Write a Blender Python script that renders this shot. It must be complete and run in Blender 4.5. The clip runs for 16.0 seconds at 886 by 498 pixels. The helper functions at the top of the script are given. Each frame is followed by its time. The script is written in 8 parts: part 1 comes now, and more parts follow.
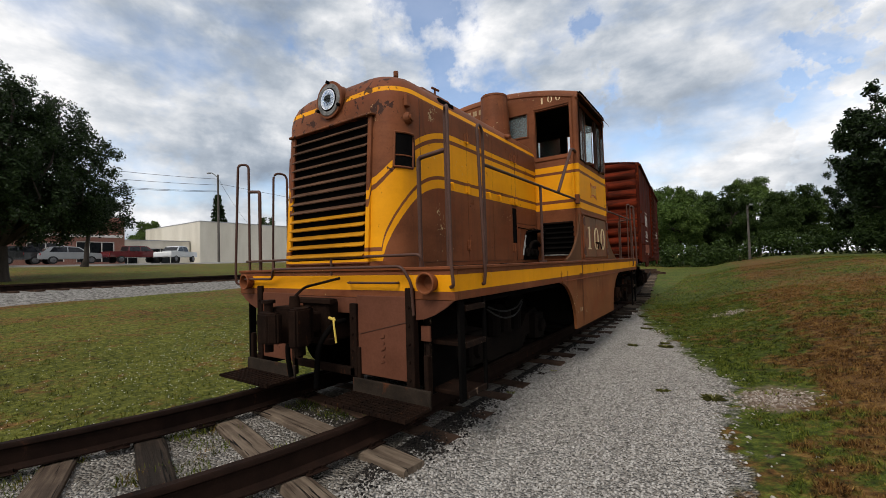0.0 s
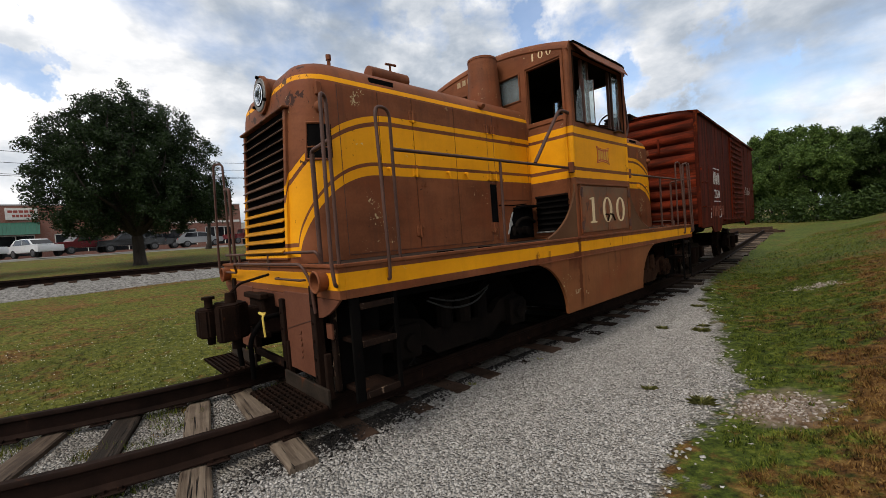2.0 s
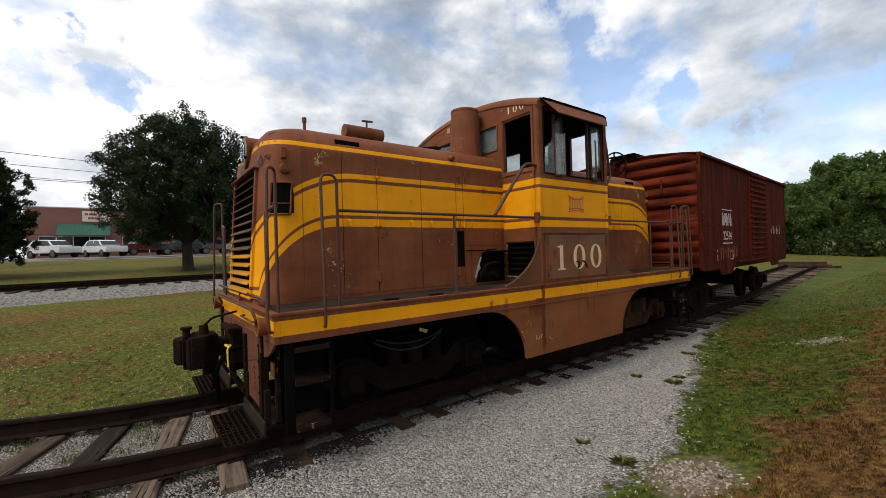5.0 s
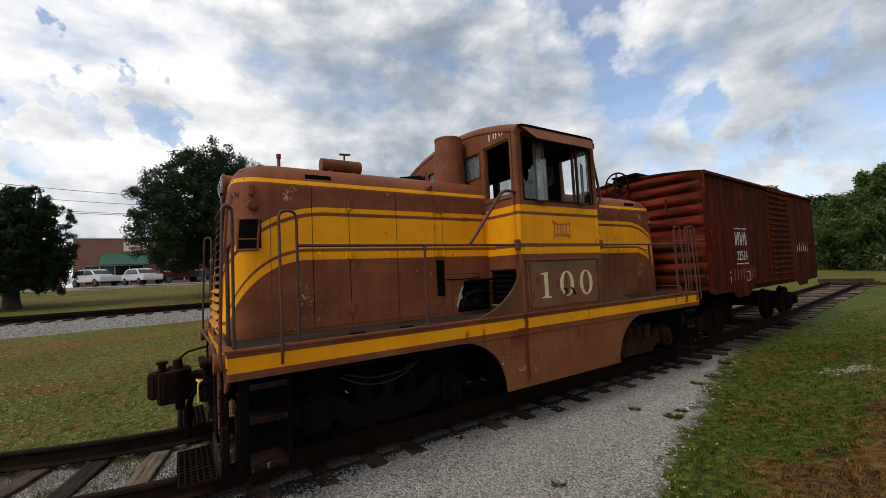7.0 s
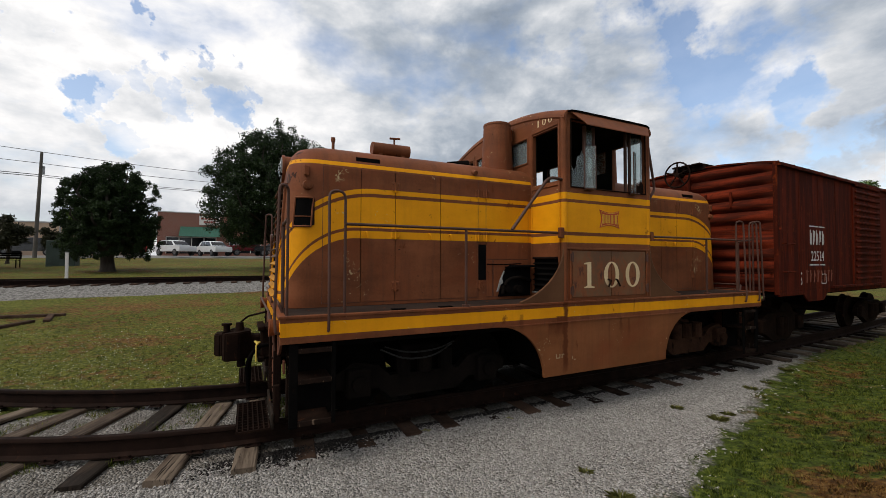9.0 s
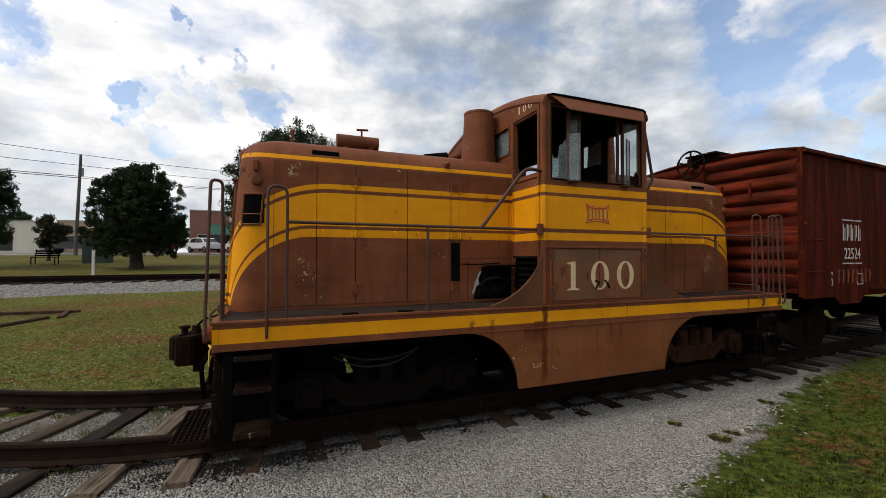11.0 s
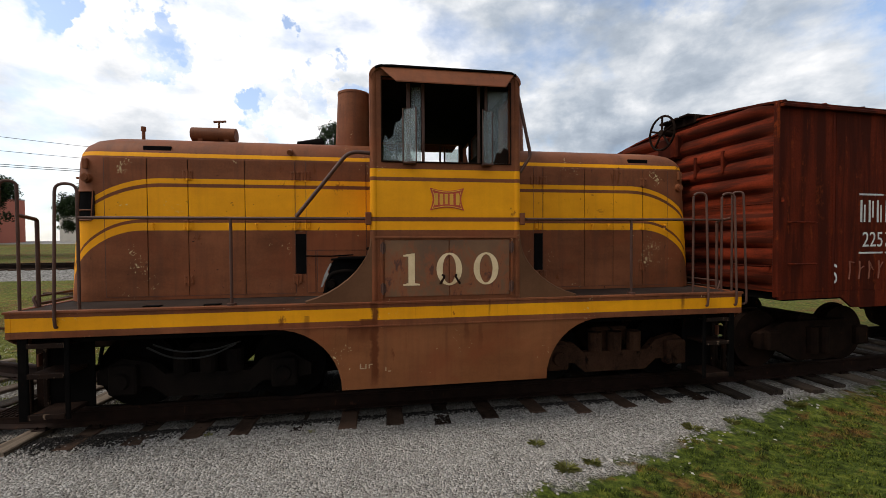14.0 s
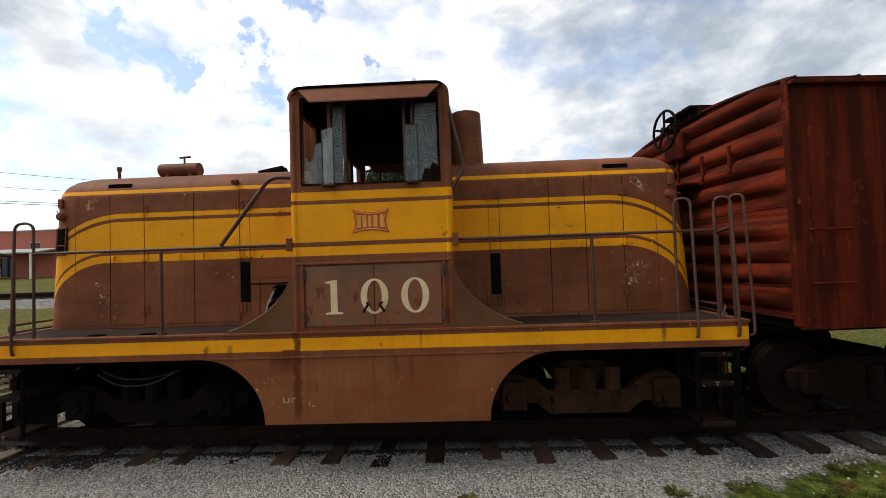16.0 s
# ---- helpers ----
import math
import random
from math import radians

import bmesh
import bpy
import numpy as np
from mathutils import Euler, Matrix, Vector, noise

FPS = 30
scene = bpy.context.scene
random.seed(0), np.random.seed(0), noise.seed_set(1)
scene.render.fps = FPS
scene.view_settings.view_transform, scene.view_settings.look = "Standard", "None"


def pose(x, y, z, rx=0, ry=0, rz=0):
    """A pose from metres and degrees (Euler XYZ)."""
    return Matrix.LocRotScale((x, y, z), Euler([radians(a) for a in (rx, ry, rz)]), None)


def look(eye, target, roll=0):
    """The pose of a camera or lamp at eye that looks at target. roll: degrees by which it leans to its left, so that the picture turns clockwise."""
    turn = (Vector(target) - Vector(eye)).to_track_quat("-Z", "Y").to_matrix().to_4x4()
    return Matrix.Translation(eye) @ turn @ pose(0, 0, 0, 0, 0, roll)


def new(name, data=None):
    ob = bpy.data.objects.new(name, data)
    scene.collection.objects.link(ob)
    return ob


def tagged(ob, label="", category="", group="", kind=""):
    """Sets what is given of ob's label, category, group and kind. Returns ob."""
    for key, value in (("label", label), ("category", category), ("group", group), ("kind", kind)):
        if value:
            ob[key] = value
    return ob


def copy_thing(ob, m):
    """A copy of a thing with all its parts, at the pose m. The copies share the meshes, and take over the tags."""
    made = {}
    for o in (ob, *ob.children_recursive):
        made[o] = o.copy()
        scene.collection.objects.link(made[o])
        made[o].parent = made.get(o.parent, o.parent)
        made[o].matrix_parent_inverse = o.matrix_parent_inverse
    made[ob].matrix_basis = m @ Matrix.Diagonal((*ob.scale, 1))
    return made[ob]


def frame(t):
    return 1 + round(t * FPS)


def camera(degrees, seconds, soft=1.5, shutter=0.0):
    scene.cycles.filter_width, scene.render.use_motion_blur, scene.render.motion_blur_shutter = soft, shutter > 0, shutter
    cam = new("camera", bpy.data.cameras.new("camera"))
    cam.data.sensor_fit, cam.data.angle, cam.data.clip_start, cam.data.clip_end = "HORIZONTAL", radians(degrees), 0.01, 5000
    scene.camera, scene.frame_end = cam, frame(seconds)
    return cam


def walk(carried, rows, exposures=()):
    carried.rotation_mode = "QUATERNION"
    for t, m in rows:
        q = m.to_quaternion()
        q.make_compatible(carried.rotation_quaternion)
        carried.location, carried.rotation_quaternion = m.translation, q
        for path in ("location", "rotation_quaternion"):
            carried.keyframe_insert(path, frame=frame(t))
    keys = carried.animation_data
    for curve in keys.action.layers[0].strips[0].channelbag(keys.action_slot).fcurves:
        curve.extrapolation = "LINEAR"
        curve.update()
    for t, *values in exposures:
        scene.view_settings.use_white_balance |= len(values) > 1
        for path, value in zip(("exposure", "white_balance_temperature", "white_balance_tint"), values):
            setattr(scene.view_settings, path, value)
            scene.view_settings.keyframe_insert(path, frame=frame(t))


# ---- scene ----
cam = camera(94.87, 16.0, soft=0.7)
ROWS = [
    (0.0, 3.045, -2.516, 1.454, 91.86, 1.62, 34.41),
    (0.5, 3.271, -2.127, 1.519, 91.64, 2.20, 37.19),
    (1.0, 3.653, -1.816, 1.554, 90.85, 2.66, 40.84),
    (1.5, 3.872, -1.586, 1.520, 89.64, 3.29, 44.47),
    (2.0, 4.027, -1.383, 1.577, 87.98, 4.28, 47.46),
    (2.5, 4.155, -1.321, 1.563, 87.41, 4.44, 50.46),
    (3.0, 4.261, -1.186, 1.614, 87.28, 4.05, 51.57),
    (3.5, 4.393, -1.064, 1.682, 87.41, 3.27, 52.38),
    (4.0, 4.602, -0.994, 1.747, 88.14, 2.55, 53.12),
    (4.5, 4.765, -0.951, 1.846, 89.35, 1.85, 52.90),
    (7.0, 5.192, -0.336, 1.974, 93.37, 2.73, 57.16),
    (7.5, 5.317, -0.227, 2.047, 93.20, 1.89, 59.02),
    (8.0, 5.466, -0.197, 1.976, 92.52, 1.08, 61.44),
    (8.5, 5.410, -0.326, 1.936, 91.92, 0.26, 63.08),
    (11.0, 5.290, 0.500, 1.983, 90.96, -0.14, 68.15),
    (11.5, 5.350, 0.920, 1.975, 90.60, -0.24, 69.66),
    (12.0, 5.500, 1.436, 2.028, 89.67, -0.33, 71.55),
    (12.5, 5.654, 2.025, 2.033, 89.32, -0.41, 73.58),
    (13.0, 5.670, 2.559, 2.099, 88.33, -0.32, 76.14),
    (13.5, 5.680, 2.941, 2.072, 88.35, -0.00, 78.65),
    (14.0, 5.683, 3.346, 2.049, 88.87, 0.30, 81.06),
    (14.5, 5.606, 3.789, 2.023, 89.23, 0.92, 83.89),
    (15.0, 5.592, 4.212, 1.975, 89.92, 1.23, 87.04),
    (15.5, 5.548, 4.483, 2.036, 90.46, 1.50, 89.55),
    (16.0, 5.409, 4.902, 2.071, 91.71, 1.93, 92.03),
]
walk(cam, [(t, pose(x, y, z, rx, ry, rz)) for t, x, y, z, rx, ry, rz in ROWS], [(0.0, 0.40, 6600, 11), (2.5, 0.52, 6600, 11), (4.0, 0.60, 6600, 11), (7.75, 0.25, 6580, 11), (11.5, 0.35, 6580, 11), (16.0, 0.60, 6600, 11)])

# ---- sky, sun, exposure ----
SUN_AZ, SUN_EL = 172.0, 50.0     # compass angle from +y towards +x, and height, in degrees


def link(nt, a, b):
    nt.links.new(a, b)


def node(nt, kind, **inputs):
    n = nt.nodes.new(kind)
    for key, value in inputs.items():
        sock = n.inputs[key.replace("_", " ")]
        if isinstance(value, bpy.types.NodeSocket):
            nt.links.new(value, sock)
        else:
            sock.default_value = value
    return n


def calc(nt, op, a, b=None, c=None, clamp=False):
    n = nt.nodes.new("ShaderNodeMath")
    n.operation, n.use_clamp = op, clamp
    for i, v in enumerate((a, b, c)):
        if v is None:
            continue
        if isinstance(v, bpy.types.NodeSocket):
            nt.links.new(v, n.inputs[i])
        else:
            n.inputs[i].default_value = v
    return n.outputs[0]


def ramp(nt, value, stops, ease="LINEAR"):
    n = nt.nodes.new("ShaderNodeValToRGB")
    n.color_ramp.interpolation = ease
    els = n.color_ramp.elements
    while len(els) < len(stops):
        els.new(0.5)
    for e, (p, col) in zip(els, stops):
        e.position = p
        e.color = (*col, 1) if len(col) == 3 else col
    nt.links.new(value, n.inputs[0])
    return n.outputs[0]


def mix(nt, fac, a, b, blend="MIX"):
    n = nt.nodes.new("ShaderNodeMix")
    n.data_type, n.blend_type = "RGBA", blend
    for sock, v in ((n.inputs[0], fac), (n.inputs[6], a), (n.inputs[7], b)):
        if isinstance(v, bpy.types.NodeSocket):
            nt.links.new(v, sock)
        elif isinstance(v, (int, float)):
            sock.default_value = v
        else:
            sock.default_value = (*v, 1) if len(v) == 3 else v
    return n.outputs[2]


def noise_at(nt, vec, scale, detail=4.0, rough=0.55, distort=0.0):
    n = nt.nodes.new("ShaderNodeTexNoise")
    n.inputs["Scale"].default_value, n.inputs["Detail"].default_value = scale, detail
    n.inputs["Roughness"].default_value, n.inputs["Distortion"].default_value = rough, distort
    nt.links.new(vec, n.inputs["Vector"])
    return n.outputs["Fac"]


def stretch(nt, vec, sx, sy, sz, dx=0.0, dy=0.0, dz=0.0):
    n = nt.nodes.new("ShaderNodeMapping")
    n.inputs["Scale"].default_value = (sx, sy, sz)
    n.inputs["Location"].default_value = (dx, dy, dz)
    nt.links.new(vec, n.inputs["Vector"])
    return n.outputs[0]


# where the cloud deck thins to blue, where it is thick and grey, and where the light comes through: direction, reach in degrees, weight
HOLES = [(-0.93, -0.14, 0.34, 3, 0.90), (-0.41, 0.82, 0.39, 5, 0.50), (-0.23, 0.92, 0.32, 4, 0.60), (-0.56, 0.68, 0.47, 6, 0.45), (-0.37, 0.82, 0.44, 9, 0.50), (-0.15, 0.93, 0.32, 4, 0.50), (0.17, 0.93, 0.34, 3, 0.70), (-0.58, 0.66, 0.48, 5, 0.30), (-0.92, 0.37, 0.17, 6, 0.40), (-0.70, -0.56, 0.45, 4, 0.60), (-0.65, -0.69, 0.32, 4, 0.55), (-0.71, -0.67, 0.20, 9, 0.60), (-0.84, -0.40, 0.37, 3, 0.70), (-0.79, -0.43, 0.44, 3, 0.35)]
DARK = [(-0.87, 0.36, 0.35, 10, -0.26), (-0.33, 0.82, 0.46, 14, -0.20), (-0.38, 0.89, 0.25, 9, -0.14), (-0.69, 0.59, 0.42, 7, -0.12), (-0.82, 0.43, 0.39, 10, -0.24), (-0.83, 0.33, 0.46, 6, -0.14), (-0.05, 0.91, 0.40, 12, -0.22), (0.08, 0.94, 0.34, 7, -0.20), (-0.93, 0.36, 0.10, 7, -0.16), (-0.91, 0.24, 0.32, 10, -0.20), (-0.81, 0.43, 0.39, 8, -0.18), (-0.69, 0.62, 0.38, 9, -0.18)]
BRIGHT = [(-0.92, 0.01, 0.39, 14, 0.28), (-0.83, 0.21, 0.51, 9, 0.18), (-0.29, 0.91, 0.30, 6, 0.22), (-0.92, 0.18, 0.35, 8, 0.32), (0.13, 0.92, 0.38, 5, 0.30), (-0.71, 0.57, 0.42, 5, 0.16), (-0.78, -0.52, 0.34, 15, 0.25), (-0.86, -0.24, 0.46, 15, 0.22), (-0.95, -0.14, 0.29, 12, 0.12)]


def build_world():
    world = bpy.data.worlds.new("cloudy_sky")
    scene.world = world
    world.use_nodes = True
    nt = world.node_tree
    nt.nodes.clear()
    out = nt.nodes.new("ShaderNodeOutputWorld")
    sky = nt.nodes.new("ShaderNodeTexSky")
    sky.sky_type, sky.sun_disc = "NISHITA", False
    sky.sun_elevation, sky.sun_rotation = radians(SUN_EL), radians(SUN_AZ)
    bg_sky = node(nt, "ShaderNodeBackground", Color=sky.outputs[0], Strength=0.15)
    co = nt.nodes.new("ShaderNodeTexCoord").outputs["Generated"]
    # broken cloud deck: heaped clouds, flattened towards the horizon
    flat = stretch(nt, co, 1.45, 1.45, 2.9, 3.1, 1.7, 0)
    # ragged directions, so that the large masses have torn outlines
    wn = nt.nodes.new("ShaderNodeTexNoise")
    wn.inputs["Scale"].default_value, wn.inputs["Detail"].default_value, wn.inputs["Roughness"].default_value = 5.0, 6.0, 0.6
    link(nt, co, wn.inputs["Vector"])
    torn = nt.nodes.new("ShaderNodeVectorMath")
    torn.operation = "MULTIPLY_ADD"
    link(nt, wn.outputs["Color"], torn.inputs[0])
    torn.inputs[1].default_value = (0.16, 0.16, 0.16)
    moved = nt.nodes.new("ShaderNodeVectorMath")
    moved.operation = "SUBTRACT"
    link(nt, co, moved.inputs[0])
    moved.inputs[1].default_value = (0.08, 0.08, 0.08)
    link(nt, moved.outputs[0], torn.inputs[2])

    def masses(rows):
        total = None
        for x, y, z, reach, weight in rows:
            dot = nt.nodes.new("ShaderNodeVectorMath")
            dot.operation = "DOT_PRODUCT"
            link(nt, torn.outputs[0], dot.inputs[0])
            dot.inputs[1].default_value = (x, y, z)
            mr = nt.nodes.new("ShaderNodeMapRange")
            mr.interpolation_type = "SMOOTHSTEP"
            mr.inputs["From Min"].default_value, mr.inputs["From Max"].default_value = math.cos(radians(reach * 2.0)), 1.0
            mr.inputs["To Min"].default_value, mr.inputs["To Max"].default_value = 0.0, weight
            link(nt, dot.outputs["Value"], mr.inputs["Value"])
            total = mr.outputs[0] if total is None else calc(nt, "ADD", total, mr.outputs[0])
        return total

    big = noise_at(nt, flat, 2.4, 12.0, 0.54, 0.10)
    open_sky = masses(HOLES)
    fill = calc(nt, "SUBTRACT", calc(nt, "ADD", big, 0.10), calc(nt, "MULTIPLY", open_sky, 0.20))
    cover = ramp(nt, fill, [(0.35, (0.12, 0.12, 0.12)), (0.57, (1, 1, 1))])
    # lit and shaded sides of the heaps: the deck compared with itself a little nearer the bright quarter
    lit = noise_at(nt, stretch(nt, flat, 1, 1, 1, -0.03, -0.03, 0.11), 2.4, 12.0, 0.54, 0.10)
    heaps = calc(nt, "MULTIPLY", calc(nt, "SUBTRACT", big, lit), 1.0)
    fine = noise_at(nt, stretch(nt, flat, 1, 1, 1, 4.0, 9.0, 2.0), 5.5, 9.0, 0.56, 0.2)
    wisps = calc(nt, "MULTIPLY", calc(nt, "SUBTRACT", fine, 0.5), 0.60)
    edge = calc(nt, "MULTIPLY", calc(nt, "SUBTRACT", 0.62, fill), 0.45, clamp=True)
    body = calc(nt, "MULTIPLY", calc(nt, "SUBTRACT", noise_at(nt, stretch(nt, flat, 1, 1, 1, 8.0, 2.0, 5.0), 3.1, 6.0, 0.55, 0.3), 0.5), 0.55)
    tone = calc(nt, "ADD", calc(nt, "ADD", calc(nt, "ADD", 0.565, body), edge), calc(nt, "ADD", heaps, wisps))
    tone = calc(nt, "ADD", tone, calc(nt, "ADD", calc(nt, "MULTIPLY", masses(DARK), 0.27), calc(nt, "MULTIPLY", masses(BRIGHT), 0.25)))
    cloud = ramp(nt, tone, [(0.16, (0.27, 0.325, 0.40)), (0.38, (0.42, 0.48, 0.555)), (0.56, (0.66, 0.70, 0.745)), (0.80, (1.05, 1.05, 1.05))])
    bg_cloud = node(nt, "ShaderNodeBackground", Color=cloud, Strength=0.80)
    blend = nt.nodes.new("ShaderNodeMixShader")
    link(nt, cover, blend.inputs[0])
    link(nt, bg_sky.outputs[0], blend.inputs[1])
    link(nt, bg_cloud.outputs[0], blend.inputs[2])
    link(nt, blend.outputs[0], out.inputs[0])


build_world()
sun = new("sun", bpy.data.lights.new("sun", "SUN"))
sun.data.energy, sun.data.angle, sun.data.color = 1.7, radians(22), (1.0, 0.95, 0.87)
az, el = radians(SUN_AZ), radians(SUN_EL)
sun.matrix_basis = look((40 * math.sin(az) * math.cos(el), 40 * math.cos(az) * math.cos(el), 40 * math.sin(el)), (0, 0, 0))

# ---- materials ----


def material(name):
    m = bpy.data.materials.new(name)
    m.use_nodes = True
    nt = m.node_tree
    nt.nodes.clear()
    out = nt.nodes.new("ShaderNodeOutputMaterial")
    bsdf = nt.nodes.new("ShaderNodeBsdfPrincipled")
    link(nt, bsdf.outputs[0], out.inputs[0])
    return m, nt, bsdf


def coords(nt, own=True):
    co = nt.nodes.new("ShaderNodeTexCoord").outputs["Object"]
    if not own:
        return co
    rnd = nt.nodes.new("ShaderNodeObjectInfo").outputs["Random"]
    add = nt.nodes.new("ShaderNodeVectorMath")
    link(nt, co, add.inputs[0])
    comb = nt.nodes.new("ShaderNodeCombineXYZ")
    for i in range(3):
        link(nt, calc(nt, "MULTIPLY", rnd, 17.0 + 5 * i), comb.inputs[i])
    link(nt, comb.outputs[0], add.inputs[1])
    return add.outputs[0]


def relief(nt, bsdf, height, strength, distance=0.01):
    b = node(nt, "ShaderNodeBump", Height=height, Strength=strength, Distance=distance)
    link(nt, b.outputs[0], bsdf.inputs["Normal"])


def plain(name, dark, light, scale=3.0, grain=60.0, rough=0.6, metal=0.0, bump=0.2, patch=None, amount=0.5, streak=False, spread=0.0, spec=0.35):
    """Two tones in broad and fine noise, with patches of a third colour (rust, dirt), and relief."""
    m, nt, bsdf = material(name)
    co = coords(nt)
    broad = noise_at(nt, stretch(nt, co, 1, 1, 0.25) if streak else co, scale, 5, 0.6)
    fine = noise_at(nt, co, grain, 3, 0.6)
    tone = calc(nt, "ADD", calc(nt, "MULTIPLY", broad, 0.7), calc(nt, "MULTIPLY", fine, 0.3))
    if spread:
        rnd = nt.nodes.new("ShaderNodeObjectInfo").outputs["Random"]
        tone = calc(nt, "ADD", tone, calc(nt, "MULTIPLY", calc(nt, "SUBTRACT", rnd, 0.5), spread))
    col = ramp(nt, tone, [(0.33, dark), (0.66, light)])
    r = rough
    if patch:
        p = noise_at(nt, stretch(nt, co, 1, 1, 0.5, 3, 5, 1), scale * 1.7, 8, 0.65, 0.3)
        mask = ramp(nt, p, [(amount, (0, 0, 0)), (amount + 0.06, (1, 1, 1))])
        col = mix(nt, mask, col, patch)
        r = calc(nt, "ADD", calc(nt, "MULTIPLY", mask, min(0.9 - rough, 0.3)), rough)
    link(nt, col, bsdf.inputs["Base Color"])
    if isinstance(r, float):
        bsdf.inputs["Roughness"].default_value = r
    else:
        link(nt, r, bsdf.inputs["Roughness"])
    bsdf.inputs["Metallic"].default_value = metal
    bsdf.inputs["Specular IOR Level"].default_value = spec
    if bump:
        relief(nt, bsdf, tone, bump)
    return m


BROWN_D, BROWN_L = (0.094, 0.0295, 0.0108), (0.214, 0.0715, 0.0290)
YELLOW_D, YELLOW_L = (0.62, 0.245, 0.003), (0.80, 0.335, 0.004)
RUST = (0.115, 0.032, 0.009)
CHIP = (0.50, 0.40, 0.22)


def livery(name, kind):
    """Brown paint with yellow bands, faded, stained and chipped. kind: hood (bands sweep down towards the end), cab, sill, brown."""
    m, nt, bsdf = material(name)
    co = coords(nt, False)
    sep = nt.nodes.new("ShaderNodeSeparateXYZ")
    link(nt, co, sep.inputs[0])
    y, z = sep.outputs[1], sep.outputs[2]

    def between(v, lo, hi):
        return calc(nt, "MULTIPLY", calc(nt, "GREATER_THAN", v, lo), calc(nt, "LESS_THAN", v, hi))

    def sweep(start, length, drop, level):
        u = calc(nt, "MULTIPLY", calc(nt, "SUBTRACT", start, y), 1.0 / length, clamp=True)
        u = calc(nt, "MINIMUM", u, 0.995)
        fall = calc(nt, "SUBTRACT", 1.0, calc(nt, "SQRT", calc(nt, "SUBTRACT", 1.0, calc(nt, "MULTIPLY", u, u))))
        return calc(nt, "SUBTRACT", level, calc(nt, "MULTIPLY", fall, drop))

    yellow = None
    if kind == "hood":
        a = calc(nt, "SUBTRACT", sweep(1.02, 1.02, 0.80, 2.75), z)
        b = calc(nt, "SUBTRACT", z, sweep(0.82, 0.78, 0.78, 2.18))
        band = calc(nt, "MULTIPLY", calc(nt, "GREATER_THAN", a, 0.0), calc(nt, "GREATER_THAN", b, 0.0))
        lines = calc(nt, "MAXIMUM", between(a, 0.055, 0.095), between(b, 0.085, 0.12))
        top = between(z, 2.985, 3.03)
        yellow = calc(nt, "MAXIMUM", calc(nt, "MULTIPLY", band, calc(nt, "SUBTRACT", 1.0, lines)), top)
    elif kind == "cab":
        band = between(z, 2.165, 2.80)
        lines = calc(nt, "MAXIMUM", between(z, 2.675, 2.715), between(z, 2.255, 2.30))
        yellow = calc(nt, "MULTIPLY", band, calc(nt, "SUBTRACT", 1.0, lines))
    elif kind == "sill":
        yellow = between(z, 1.235, 1.36)
    elif kind == "slat":
        yellow = calc(nt, "LESS_THAN", z, 1.93)
    broad = noise_at(nt, co, 1.6, 6, 0.6)
    fine = noise_at(nt, co, 45, 4, 0.65)
    level = noise_at(nt, stretch(nt, co, 1, 0.7, 2.6, 7, 3, 1), 1.9, 6, 0.6, 0.3)
    tone = calc(nt, "ADD", calc(nt, "ADD", calc(nt, "MULTIPLY", broad, 0.52), calc(nt, "MULTIPLY", level, 0.32)), calc(nt, "MULTIPLY", fine, 0.16))
    col = ramp(nt, tone, [(0.36, (0.138, 0.047, 0.0155)), (0.64, (0.222, 0.080, 0.029))] if kind == "skirt" else [(0.36, BROWN_D), (0.64, BROWN_L)])
    ruddy = ramp(nt, noise_at(nt, stretch(nt, co, 1, 1, 1.6, 4, 6, 2), 1.1, 7, 0.62, 0.4), [(0.48, (0, 0, 0)), (0.64, (0.55, 0.55, 0.55))])
    col = mix(nt, ruddy, col, (0.180, 0.046, 0.016))
    if yellow is not None:
        gold = ramp(nt, tone, [(0.36, (0.26, 0.105, 0.004)), (0.64, (0.55, 0.24, 0.008))] if kind == "slat" else [(0.36, YELLOW_D), (0.64, YELLOW_L)])
        if kind == "slat":
            col = ramp(nt, tone, [(0.36, (0.050, 0.026, 0.016)), (0.64, (0.14, 0.072, 0.042))])
        col = mix(nt, yellow, col, gold)
    # grime running down
    runs = noise_at(nt, stretch(nt, co, 1, 5.0, 0.35), 2.2, 6, 0.6)
    run_mask = ramp(nt, runs, [(0.49, (0, 0, 0)), (0.70, ((0.20,) if kind in ("skirt", "cab") else (0.34,)) * 3)])
    if yellow is not None:
        run_mask = calc(nt, "MULTIPLY", run_mask, calc(nt, "SUBTRACT", 1.0, calc(nt, "MULTIPLY", yellow, 0.75)))
    col = mix(nt, run_mask, col, (0.055, 0.026, 0.016))
    # rust blotches and bare chips
    blot = noise_at(nt, stretch(nt, co, 1, 1, 0.6, 2, 8, 3), 3.1, 9, 0.68, 0.4)
    worn = 0.665 if kind in ("skirt", "cab", "sill") else 0.645
    rust = ramp(nt, blot, [(worn, (0, 0, 0)), (worn + 0.045, (0.8, 0.8, 0.8))])
    col = mix(nt, rust, col, RUST)
    if kind in ("hood", "brown"):
        peel = noise_at(nt, stretch(nt, co, 1, 1, 0.8, 5, 1, 9), 13.0, 6, 0.62, 0.5)
        if kind == "hood":
            nose = calc(nt, "MULTIPLY", calc(nt, "MULTIPLY", calc(nt, "SUBTRACT", 0.42, y), 4.0, clamp=True), calc(nt, "MULTIPLY", calc(nt, "SUBTRACT", z, 2.55), 5.0, clamp=True))
            peel = calc(nt, "ADD", peel, calc(nt, "MULTIPLY", nose, 0.125))
        scab = ramp(nt, peel, [(0.685, (0, 0, 0)), (0.71, (0.9, 0.9, 0.9))])
